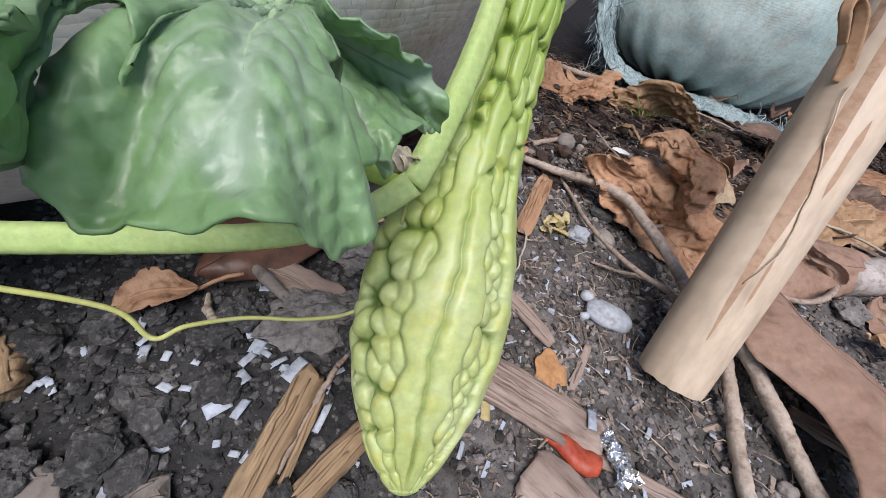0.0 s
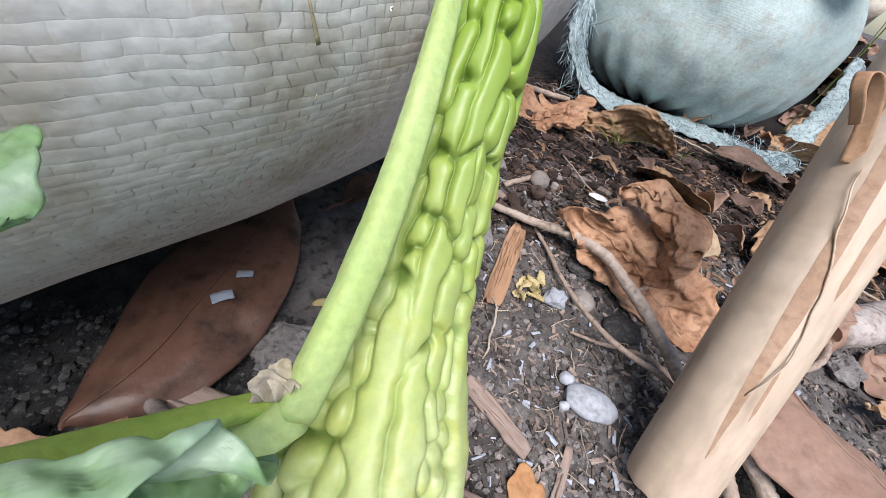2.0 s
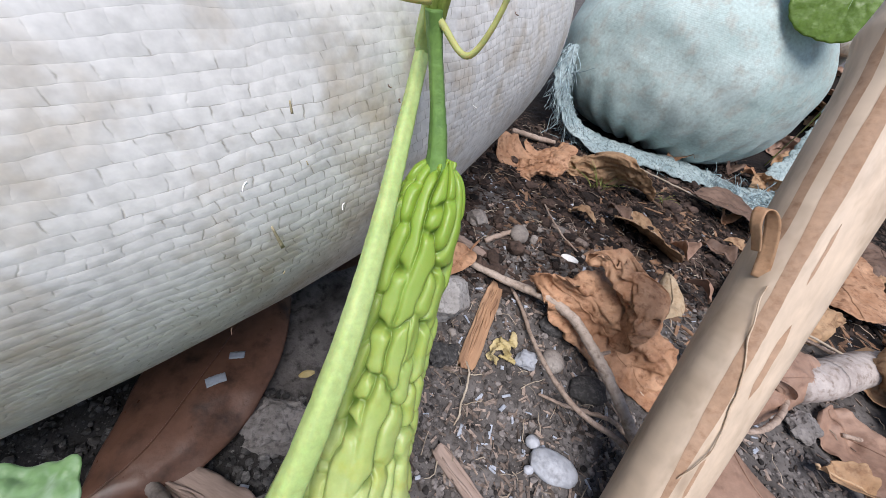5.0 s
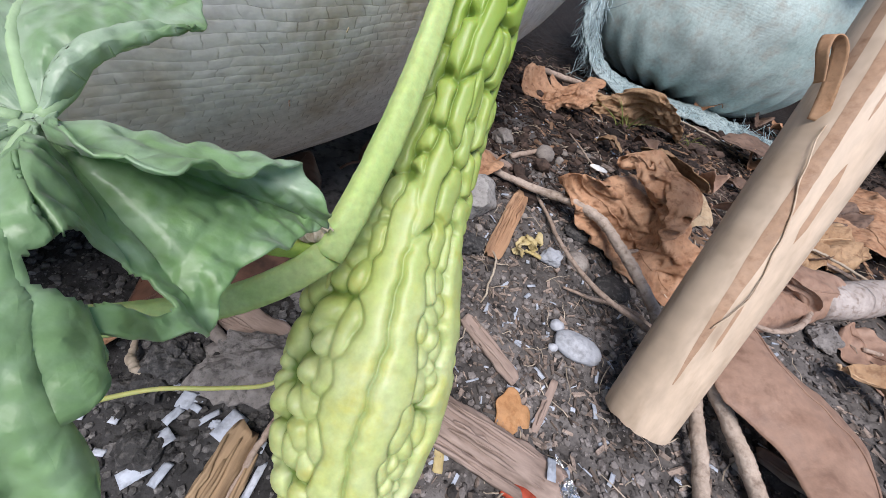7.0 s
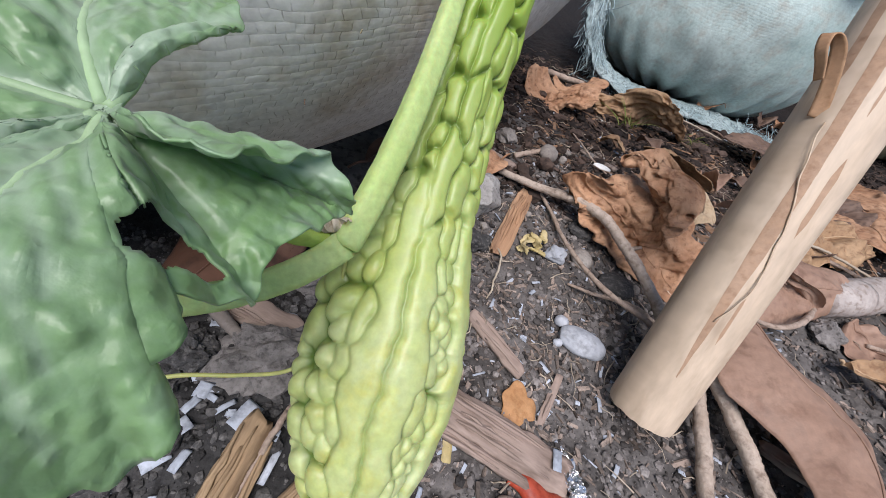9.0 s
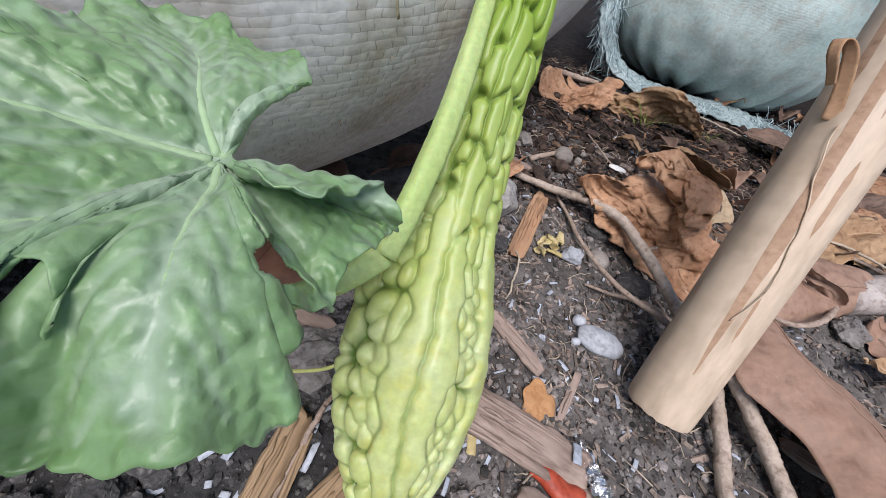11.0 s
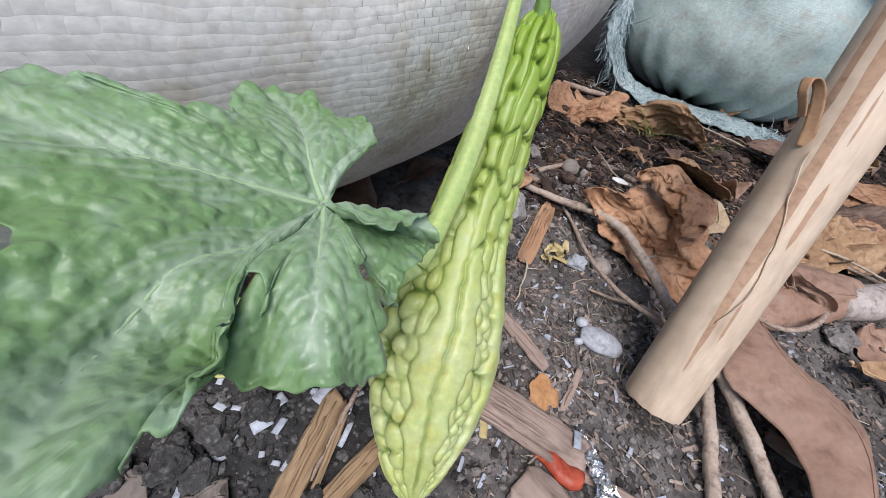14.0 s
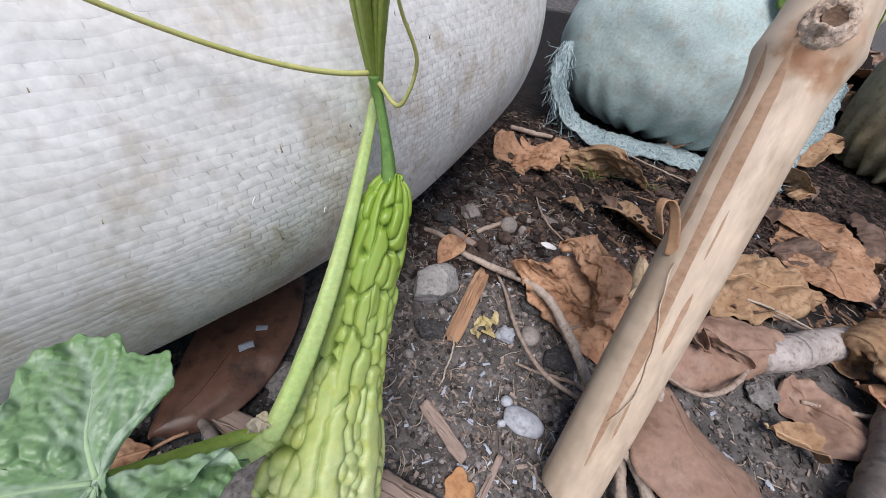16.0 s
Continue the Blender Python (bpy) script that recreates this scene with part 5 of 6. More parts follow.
def crumpled_leaf(label, x, y, long, wide, yaw, mat, seed, bends=6, hard=1.0, up=0.0, tilt=(0, 0), nu=90, nv=60, squash=0.75, name="dry_leaf", category="dry leaf", group="fallen leaves"):
    """A dry leaf that has folded again and again along random lines, dropped on the soil at a place in centimetres."""
    rng = np.random.RandomState(seed)
    uu, ff = np.meshgrid(np.linspace(0, 1, nu), np.linspace(-1, 1, nv), indexing="ij")
    half = wide / 2 * np.maximum(0.03, np.sin(math.pi * uu**0.85)) ** 0.6
    # ragged margin, torn in from the edge here and there
    rag = np.array([[0.12 * noise3(u * 9, np.sign(f) * 3, seed, 4) + 0.3 * max(0, noise3(u * 4, np.sign(f) * 7, seed, 2) - 0.25) for f in (-1, 1)] for u in uu[:, 0]])
    half = half * (1 - np.where(ff < 0, rag[:, :1], rag[:, 1:]) * np.abs(ff) ** 2)
    p = np.stack([(uu - 0.5) * long, ff * half, 0 * uu], -1).reshape(-1, 3)
    flat = p.copy()
    # fine relief: side veins and small puckers
    p[:, 2] = 0.05 * np.sin(uu * 40 - np.abs(ff) * 7).ravel() * (1 - ff.ravel() ** 4)
    p[:, 2] += [0.34 * hard * min(1, wide / 4) * (0.5 - 2 * abs(noise3(q[0] * 0.5 + seed, q[1] * 0.5, seed * 0.7, 2))) + 0.2 * hard * min(1, wide / 4) * (0.5 - 2.2 * abs(noise3(q[0] * 1.15 + 3 * seed, q[1] * 1.15, seed, 1))) + 0.1 * min(1, wide / 4) * noise3(q[0] * 1.4, q[1] * 1.4 + seed, 3, 2) for q in flat]
    for k in range(bends):
        a = rng.uniform(0, 2 * math.pi) if k % 2 else rng.choice((0.5, -0.5)) * math.pi + rng.normal(0, 0.35)
        n = np.array((math.cos(a), math.sin(a), 0))
        axis = np.array((-n[1], n[0], 0))
        at = n * rng.uniform(-0.25, 0.4) * (long * abs(n[0]) + wide * abs(n[1]))
        turn = hard * rng.uniform(0.5, 1.5) * (1 if (k + seed) % 2 else -1)
        d = (p - at) @ n + 0.35 * np.array([noise3(q[0] * 0.35, q[1] * 0.35, seed + k, 2) for q in flat])
        w = rng.uniform(0.25, 0.9) * min(1, wide / 5)
        t = turn * np.clip(d / w, 0, 1)
        rel = p - at
        c, s_ = np.cos(t)[:, None], np.sin(t)[:, None]
        p = at + rel * c + np.cross(axis[None], rel) * s_ + axis[None] * (rel @ axis)[:, None] * (1 - c)
    p -= p.mean(0)
    p[:, 2] *= squash
    p[:, 2] += p[:, 0] * tilt[0] + p[:, 1] * tilt[1]
    ca, sa = math.cos(radians(yaw)), math.sin(radians(yaw))
    p = np.stack([x + p[:, 0] * ca - p[:, 1] * sa, y + p[:, 0] * sa + p[:, 1] * ca, p[:, 2]], 1)
    g = np.array([ground_z(q[0] * 0.01, q[1] * 0.01) * 100 for q in p]) + 0.08
    p[:, 2] += np.median(g) - np.percentile(p[:, 2], 12) + up
    low = p[:, 2] < g + 0.25
    p[low, 2] = g[low] + 0.25 * np.exp((p[low, 2] - g[low] - 0.25) / 0.9)
    ob = thing(name, label, category, group, at=(x * 0.01, y * 0.01, 0))
    part("blade", p * 0.01, grid_faces(nu, nv), mat, ob, thick=0.0005)
    rib = p.reshape(nu, nv, 3)[:, nv // 2] * 0.01 + np.array((0, 0, 0.0002))
    v, f = tube(rib[1:-3], np.array((0.0009, 0.0007, 0.0003)) * min(1, wide / 6), 7)
    part("midrib", v, f, mat, ob, "raised midrib")
    return ob


# litter in the dark gap beyond the blue sack
for _i, (_x, _y, _a, _u) in enumerate(((83, 66, 20, 0.8), (91, 74, -40, 0.8), (99, 83, 65, 7.0), (104, 86, 10, 12.5), (95, 86, 30, 6.5), (100, 90, -20, 14.5))):
    crumpled_leaf("curled brown dry leaf in the gap behind a blue sack", _x, _y, 13, 8, _a, (LEAF_TAN, LEAF_PINK)[_i % 2], 140 + _i, bends=5, hard=1.0, up=_u, nu=40, nv=28)


def soil_heap(x, y, radius, tall):
    ob = thing("soil_heap", "dark soil heap strewn with dry leaves behind the sacks", "soil heap", at=cm(x, y, 0))
    nr, na, verts = 24, 60, []
    for i in range(nr):
        r = 2.3 * radius * (i + 0.2) / nr
        for j in range(na):
            a = 2 * math.pi * j / na
            px, py = x + r * math.cos(a), y + r * math.sin(a)
            rise = tall * math.exp(-((r / radius) ** 2))
            verts.append(on_ground(px, py, rise * (1 + 0.12 * noise3(px * 0.3, py * 0.3, 2, 3)) - 0.25))
    part("mound", [cm(*v) for v in verts], grid_faces(nr, na, True) + [tuple(range(na))], SOIL, ob)


soil_heap(104, 92, 11, 17)
# large crumpled leaf beside the bent twig
crumpled_leaf("crumpled orange-brown dry leaf heaped beside a bent twig", 21.2, 21.9, 13.5, 11.0, -38, LEAF_ORANGE, 5, bends=7, hard=0.95, squash=0.62)
crumpled_leaf("rolled orange-brown dry leaf on top of a heap", 21.8, 25.4, 13.0, 6.5, -24, LEAF_ORANGE, 12, bends=6, hard=1.1, up=1.4, squash=0.65, tilt=(0.05, 0.1))
leaf_sheet("pale curled dry leaf tip", [(24.6, 23.4, 2.6), (26.5, 25.2, 3.0), (28.0, 28.5, 3.0)], [(26.0, 22.2, 3.2), (28.4, 24.4, 3.8), (29.6, 27.5, 3.6)], LEAF_PALE, bulge=0.7, crumple=0.5, seed=8.2)
crumpled_leaf("crumpled brown dry leaf before the blue sack", 22.0, 50.0, 10.5, 8.0, 25, LEAF_ORANGE, 23, bends=6, hard=0.9)
crumpled_leaf("tan dry leaf among grass before the blue sack", 33.5, 49.2, 13.5, 7.5, 4, LEAF_TAN, 34, bends=6, hard=0.9)
crumpled_leaf("tan dry leaf with pale veins on humus", 33.5, 38.0, 11.0, 7.0, 70, LEAF_TAN, 83, bends=5, hard=0.7)
dry_leaf("dark brown dry leaf, flat", (46.5, 48.5, 1.4), (57.5, 43.5, 1.0), 8.0, LEAF_DARK, arch=0.8, fold=0.15, crumple=0.5, seed=1.2)
dry_leaf("brown dry leaf tucked under the blue hem", (55.0, 62.5, 0.6), (49.0, 60.0, 0.8), 4.5, LEAF_ORANGE, arch=1.2, fold=0.3, crumple=0.6, seed=7.7)
# behind and beyond the bamboo
leaf_sheet("ribbed tan dry leaf, folded into pleats", [(33.0, 23.5, 1.6), (38.0, 22.6, 1.9), (44.0, 23.4, 1.9), (50.5, 25.6, 1.2)], [(40.0, 32.5, 1.8), (44.0, 33.0, 2.4), (49.0, 32.0, 2.2), (53.0, 28.5, 1.4)], LEAF_TAN, bulge=1.0, crumple=1.2, seed=4.3, sidevein=0.05, torn=0.35, pleat=0.3, pinched=6)
crumpled_leaf("orange dry leaf with a torn edge", 59.0, 36.5, 22.0, 11.0, 66, LEAF_ORANGE, 41, bends=4, hard=0.5, up=0.5, squash=0.6)
crumpled_leaf("tan crumpled dry leaf beyond the bamboo", 66.0, 52.5, 13.0, 8.0, 10, LEAF_TAN, 71, bends=6, hard=0.9)
leaf_sheet("rosy brown dry leaf wrapped over a branch", [(26.5, 17.0, 1.4), (30.0, 15.8, 1.0), (34.0, 16.6, 1.2), (39.0, 18.2, 1.8)], [(31.5, 22.0, 2.6), (34.5, 22.6, 3.0), (38.0, 22.0, 3.2), (41.5, 21.0, 3.0)], LEAF_PINK, bulge=0.7, crumple=0.45, seed=2.9, torn=0.2, pinched=9)
crumpled_leaf("pale crumpled dry leaf scrap", 31.0, 19.6, 8.0, 5.5, -25, LEAF_PINK, 66, bends=5, hard=0.8, up=1.6, squash=0.6)
leaf_sheet("rosy brown dry leaf lying flat", [(37.0, 16.4, 0.8), (38.0, 13.5, 0.8), (40.5, 10.0, 0.8)], [(42.5, 18.5, 1.0), (44.5, 15.5, 1.2), (46.5, 11.5, 0.8)], LEAF_PINK, bulge=0.9, crumple=0.8, seed=12.4, torn=0.2, pinched=5)
crumpled_leaf("crumbling tan dry leaf on litter", 48.0, 17.8, 13.0, 10.0, -60, LEAF_TAN, 52, bends=8, hard=1.2, up=0.8)
leaf_sheet("dark dry leaf lying flat", [(52.0, 33.0, 0.6), (56.0, 31.5, 1.0), (61.0, 32.0, 0.6)], [(53.0, 38.0, 0.8), (58.0, 38.5, 1.4), (63.0, 37.0, 0.6)], LEAF_DARK, bulge=0.8, crumple=1.3, seed=15.5)
leaf_sheet("dark curled dry leaf behind the orange leaf", [(66.0, 36.0, 0.8), (70.0, 40.0, 1.4), (72.0, 46.0, 0.8)], [(72.0, 34.0, 0.6), (76.0, 40.0, 1.2), (77.0, 46.0, 0.8)], LEAF_DARK, bulge=0.8, crumple=0.8, seed=17.5)
crumpled_leaf("orange dry leaf, edge curled up", 59.0, 22.5, 10.0, 6.0, -20, LEAF_ORANGE, 95, bends=4, hard=0.8)
leaf_sheet("long rosy brown dry leaf arched off the soil", [(23.2, 14.6, 2.6), (20.9, 11.2, 3.0), (20.6, 9.4, 3.0), (21.7, 8.0, 3.0), (22.6, 6.5, 3.0), (22.6, 4.5, 2.8), (21.5, 1, 2.0), (19.0, -3, 0.8)], [(26.1, 15.0, 2.0), (28.1, 11.6, 2.0), (30.1, 9.6, 1.9), (30.2, 8.4, 1.9), (29.8, 7.4, 1.9), (27.3, 4.7, 1.7), (25.0, 1, 1.1), (21.5, -4, 0.5)], LEAF_PINK, bulge=1.5, crumple=0.12, seed=3.3, torn=0.05, sidevein=0.012, pinched=12, ribbed=0.55)
# broken scraps between the larger leaves
scrap = random.Random(23)
for k, (sx, sy) in enumerate([(34, 13), (38.5, 24.5), (46, 17), (51, 22.5), (43.5, 34.5), (47, 36.5), (55, 40), (50, 44), (57.5, 28), (61.5, 27), (66, 33), (48.5, 13), (53, 16.5), (36, 36.5), (30.5, 38.5), (24.5, 40.5), (60, 58), (66, 61), (33, 29.5), (70, 52)]):
    sa, sl = scrap.uniform(0, 6.28), scrap.uniform(2.2, 4.6)
    dry_leaf("crumpled brown dry leaf scrap among litter", (sx, sy, scrap.uniform(0.3, 1.4)), (sx + sl * math.cos(sa), sy + sl * math.sin(sa), scrap.uniform(0.3, 1.2)), scrap.uniform(1.8, 3.6), (LEAF_TAN, LEAF_DARK, LEAF_ORANGE, LEAF_PINK, LEAF_DARK)[k % 5], arch=scrap.uniform(0.3, 1.0), fold=scrap.uniform(0.1, 0.6), curl=scrap.choice((0, 0.5, -0.4, 0.8)), crumple=scrap.uniform(0.6, 1.2), seed=30.3 + 1.7 * k, torn=scrap.uniform(0.3, 0.6), stalk=0.4, nu=30, nv=18)
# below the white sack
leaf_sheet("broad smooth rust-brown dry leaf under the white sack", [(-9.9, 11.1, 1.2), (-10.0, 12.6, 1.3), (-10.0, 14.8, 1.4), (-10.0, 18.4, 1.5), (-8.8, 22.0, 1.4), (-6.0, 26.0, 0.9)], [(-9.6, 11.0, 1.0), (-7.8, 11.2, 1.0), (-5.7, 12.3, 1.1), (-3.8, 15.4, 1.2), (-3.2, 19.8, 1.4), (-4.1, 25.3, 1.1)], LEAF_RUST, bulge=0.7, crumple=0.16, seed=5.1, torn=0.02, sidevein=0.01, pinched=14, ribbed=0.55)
dry_leaf("torn rust-brown dry leaf on dark soil", (-9.2, 10.3, 0.5), (-12.4, 8.8, 0.4), 2.3, LEAF_ORANGE, arch=0.8, fold=0.1, crumple=0.4, seed=7.1, torn=0.4)
dry_leaf("small rust-brown dry leaf by the white sack", (-1.5, 26.5, 0.8), (2.0, 31.0, 1.0), 2.6, LEAF_RUST, arch=0.4, fold=0.2, crumple=0.2, seed=8.8)
dry_leaf("small dark dry leaf beside rubble", (10.5, 31.0, 0.5), (8.0, 27.5, 0.9), 2.6, LEAF_ORANGE, arch=0.5, fold=0.3, crumple=0.4, seed=9.9)


def golden_leaf():
    ob = thing("leaf_scrap", "torn golden dry leaf scrap with a curled end", "dry leaf", at=cm(9.9, 8.9, 0))
    rings, around, verts = 12, 72, []
    mid = np.array(on_ground(9.85, 8.95, 0.35))
    for i in range(rings):
        for j in range(around):
            a = 2 * math.pi * j / around
            # four torn points; one side rolls under
            r = (0.85 + 0.42 * abs(math.cos(1.5 * a + 0.3)) ** 3 + 0.3 * math.cos(a + 2.6) + 0.12 * math.sin(5 * a)) * (i + 0.3) / (rings - 0.7)
            x, y = r * math.cos(a) * 1.15, r * math.sin(a)
            roll = max(0, x - 0.45)
            z = 0.3 + 0.22 * folds(x * 1.6, y * 1.6, 4.4) + 0.12 * y - 0.55 * roll
            verts.append((mid + np.array((x - 0.35 * roll, y, max(0.03 - 0.35, z - 0.25)))) * 0.01)
    part("blade", verts, grid_faces(rings, around, True) + [tuple(range(around))[::-1]], LEAF_GOLD, ob, thick=0.0005)


golden_leaf()


# ---- twigs and branches ----
def twig(label, pts, radii, mat=TWIG, name="twig", n=60, rough=0.09, seed=0, around=10):
    line = spline(pts, n)
    rng = np.random.RandomState(seed + 3)
    line += np.cumsum(rng.normal(0, 0.00022, line.shape), axis=0) * np.sin(np.linspace(0, math.pi, n))[:, None]
    ob = thing(name, label, "twig", "fallen twigs", at=(line[0][0], line[0][1], 0))
    v, f = tube(line, np.array(radii) * 0.01, around, rough=rough, seed=seed)
    part("shaft", v, f, mat, ob)
    return ob


main_twig = twig("bent grey-brown twig lying over soil and leaves", [on_ground(6.5, 33.0, 0.3), (8.5, 32.0, 0.6), (11.0, 29.2, 1.0), (13.7, 27.2, 1.7), (16.1, 25.3, 2.5), (17.8, 23.2, 2.8), (18.8, 20.5, 2.6), (19.3, 17.4, 2.4), (19.8, 13.5, 1.8), on_ground(20.4, 10.5, 0.6)], (0.28, 0.3, 0.34, 0.4, 0.44, 0.42, 0.42, 0.4), mat=BRANCH, n=100)
for at, to, r in (((16.0, 25.4, 2.5), (16.9, 26.4, 2.9), 0.26), ((18.9, 20.0, 2.6), (19.9, 20.2, 2.9), 0.2)):
    v, f = tube(spline([at, to], 6), [r * 0.01, r * 0.006], 8, rough=0.1)
    part("stub", v, f, TWIG, main_twig, "broken side stub")
twig("thin curved brown twig", [on_ground(13.4, 28.6, 0.3), (14.0, 27.4, 0.8), (14.7, 25.3, 0.6), (14.9, 22.2, 0.8), (15.3, 18.9, 1.3), (16.5, 16.2, 1.6), (19.3, 14.3, 1.4), on_ground(21, 12.5, 0.4)], (0.13, 0.16, 0.18, 0.2, 0.2), seed=4)
twig("thin forked twig on the soil", [on_ground(14.8, 18.0, 0.15), on_ground(16.6, 17.0, 0.5), on_ground(19.8, 15.7, 0.8), on_ground(21.5, 14.0, 0.4)], (0.1, 0.16, 0.18), seed=5)
twig("grey-brown branch at the bamboo's foot", [(19.8, 11.2, 2.6), (21.2, 9.9, 2.4), (21.9, 7.5, 1.7), (22.4, 4.0, 0.8), on_ground(22.0, -4, 0.4)], (0.34, 0.42, 0.45, 0.45, 0.42), mat=BRANCH, rough=0.045, seed=6, n=70)
twig("grey branch at the bamboo's foot", [(21.0, 11.0, 1.6), (20.4, 9.0, 1.0), on_ground(19.4, 6, 0.5), on_ground(18.3, 2.5, 0.4), on_ground(17.5, -4, 0.3)], (0.32, 0.4, 0.4, 0.38), mat=BRANCH, rough=0.045, seed=7, n=70)
twig("pale forked branch end", [(21.4, 9.7, 2.3), (22.8, 11.6, 2.8), (24.3, 14.0, 3.4), (25.4, 17.0, 3.6)], (0.28, 0.34, 0.28, 0.2), mat=BRANCH, rough=0.045, seed=8)
twig("thin pale root fibre", [(26.5, 16.8, 2.0), (29.5, 15.2, 2.2), (33.0, 16.5, 2.4), (38.0, 19.5, 1.6)], (0.12, 0.2, 0.24, 0.2), seed=9)
twig("short grey twig by a pebble", [on_ground(12.5, 33.3, 0.3), on_ground(16.2, 35.3, 0.5)], (0.28, 0.3, 0.2), seed=10, n=20)
twig("thin dry grass stalk", [on_ground(21.5, 42.5, 0.3), on_ground(21.0, 37.0, 0.9), on_ground(23.0, 33.0, 0.4)], (0.08, 0.1, 0.08), mat=TWIG, seed=11)
twig("dark twig under the sack's edge", [on_ground(20.5, 60, 0.8), on_ground(27.5, 58.5, 1.0)], (0.4, 0.45, 0.35), seed=12, n=24)
twig("pale thin stalk before the hem", [on_ground(40.5, 56.0, 1.0), on_ground(45, 51.5, 1.0), on_ground(52, 46.5, 0.6)], (0.1, 0.12, 0.08), mat=FIBRE, seed=13)
twig("pale straw stalk on leaves", [(36.0, 27.0, 2.6), (40.5, 24.5, 2.9), (47.0, 21.0, 2.6)], (0.1, 0.13, 0.1), mat=FIBRE, seed=14)
twig("dark stalk lying on pleated leaf", [(40, 24.8, 2.6), (46, 22, 2.2), (52, 21, 1.6)], (0.16, 0.2, 0.12), mat=TWIG, seed=15)
twig("thin brown twig by the bamboo", [on_ground(40, 15.5, 0.6), on_ground(46, 14.2, 0.8), on_ground(52, 14.5, 0.6)], (0.18, 0.22, 0.15), seed=16)
twig("small curled fibre on soil", [on_ground(8.2, 21.5, 0.2), on_ground(9.4, 19.3, 0.7), on_ground(8.6, 16.6, 0.5), on_ground(8.2, 15.6, 0.2)], (0.07, 0.08, 0.05), mat=FIBRE, seed=17)
twig("thin brown twig on dark soil", [on_ground(-1.2, 8.5, 0.4), on_ground(-2.2, 6.6, 0.5), on_ground(-3.4, 3.0, 0.4)], (0.08, 0.14, 0.12), seed=18)
twig("grey stick on dark soil", [on_ground(-7.6, 12.3, 0.5), on_ground(-5.0, 10.2, 0.5)], (0.3, 0.34, 0.28), seed=19, n=20, mat=GREYPOLE)
twig("curved tan bark strip", [on_ground(-8.8, 10.2, 0.3), on_ground(-8.2, 8.9, 0.6), on_ground(-6.9, 8.5, 0.3)], (0.1, 0.2, 0.08), mat=FIBRE, seed=20)
twig("pale peeled log leaning on litter behind the blue sack", [(97.5, 91.0, 23.2), (135, 126, 14), on_ground(175, 162, 3)], (3.2, 3.8, 4.0), mat=PEELED, name="log", seed=23, around=26, rough=0.04)
log = twig("bleached short branch with a broken end", [(37.5, 19.2, 1.7), (43.5, 20.0, 2.0), (50.5, 21.6, 2.1)], (1.5, 1.65, 1.6, 1.45), mat=LOG, name="branch", seed=21, around=26, rough=0.05)
twig("weathered grey pole lying on leaves", [(34.5, 4.5, 1.9), (45.8, 12.6, 2.6), (60, 22.5, 2.2)], (1.6, 1.7, 1.6), mat=GREYPOLE, name="pole", seed=22, around=26, rough=0.03)


# ---- split wood ----
def splinter(label, a, b, width, thick, mat, seed=0, name="wood_piece", layers=3, up=0.3):
    """A split length of wood: fibrous long sides, broken ends."""
    rng = np.random.RandomState(seed + 50)
    p0, p1 = np.array(on_ground(*a[:2], a[2] if len(a) > 2 else up)), np.array(on_ground(*b[:2], b[2] if len(b) > 2 else up))
    d = p1 - p0
    long = np.linalg.norm(d)
    d /= long
    s = np.cross((0, 0, 1), d)
    s /= np.linalg.norm(s)
    w = np.cross(d, s)
    ob = thing(name, label, "wood", "split wood pieces", at=(p0[0] * 0.01, p0[1] * 0.01, 0))
    # local x runs along the fibre, for the grain
    ob.matrix_world = Matrix(((d[0], s[0], w[0], p0[0] * 0.01), (d[1], s[1], w[1], p0[1] * 0.01), (d[2], s[2], w[2], p0[2] * 0.01), (0, 0, 0, 1)))
    bpy.context.view_layer.update()
    n, prof = 40, 14
    verts = []
    for i in range(n):
        for j in range(prof):
            ang = 2 * math.pi * j / prof
            cx = math.copysign(abs(math.cos(ang)) ** 0.45, math.cos(ang)) * width / 2
            cz = math.copysign(abs(math.sin(ang)) ** 0.6, math.sin(ang)) * thick / 2
            u = i / (n - 1)
            end = min(u, 1 - u)
            ragged = (0.35 * noise3(j * 0.9, seed, 1 if u < 0.5 else 7, 2)) * math.exp(-end * 12) * min(1.5, width)
            x = u * long + ragged * (1 if u > 0.5 else -1)
            wid = 1 + 0.1 * noise3(u * 3, seed, 5, 2) - 0.25 * math.exp(-end * 20)
            bumpy = 0.2 * thick * noise3(u * 6, j * 0.8 + seed, 2, 3) + 0.09 * thick * noise3(u * 1.5, j * 2.9, seed, 2)
            verts.append((x * 0.01, (cx * wid + bumpy) * 0.01, (cz * wid + bumpy + 0.15 * thick * noise3(u * 2, j * 1.3, seed, 1)) * 0.01))
    faces = grid_faces(n, prof, True) + [tuple(range(prof))[::-1], tuple((n - 1) * prof + j for j in range(prof))]
    body = new("split_body", mesh("split_body", verts, faces, mat))
    body.parent = ob
    for k in range(layers):
        y0, x0, x1 = rng.uniform(-0.4, 0.4) * width, rng.uniform(0, 0.3) * long, rng.uniform(0.55, 1.02) * long
        line = [((x0 + (x1 - x0) * q) * 0.01, (y0 + rng.uniform(-0.05, 0.05) * width) * 0.01, (thick * 0.5 + 0.05 * rng.uniform(0, 1)) * 0.01) for q in np.linspace(0, 1, 7)]
        v, f = tube(line, [0.0004, 0.0011, 0.0003], 5, rough=0.3, seed=k)
        sl = new("fibre_sliver", mesh("fibre_sliver", v, f, mat))
        sl.parent = ob
    return ob


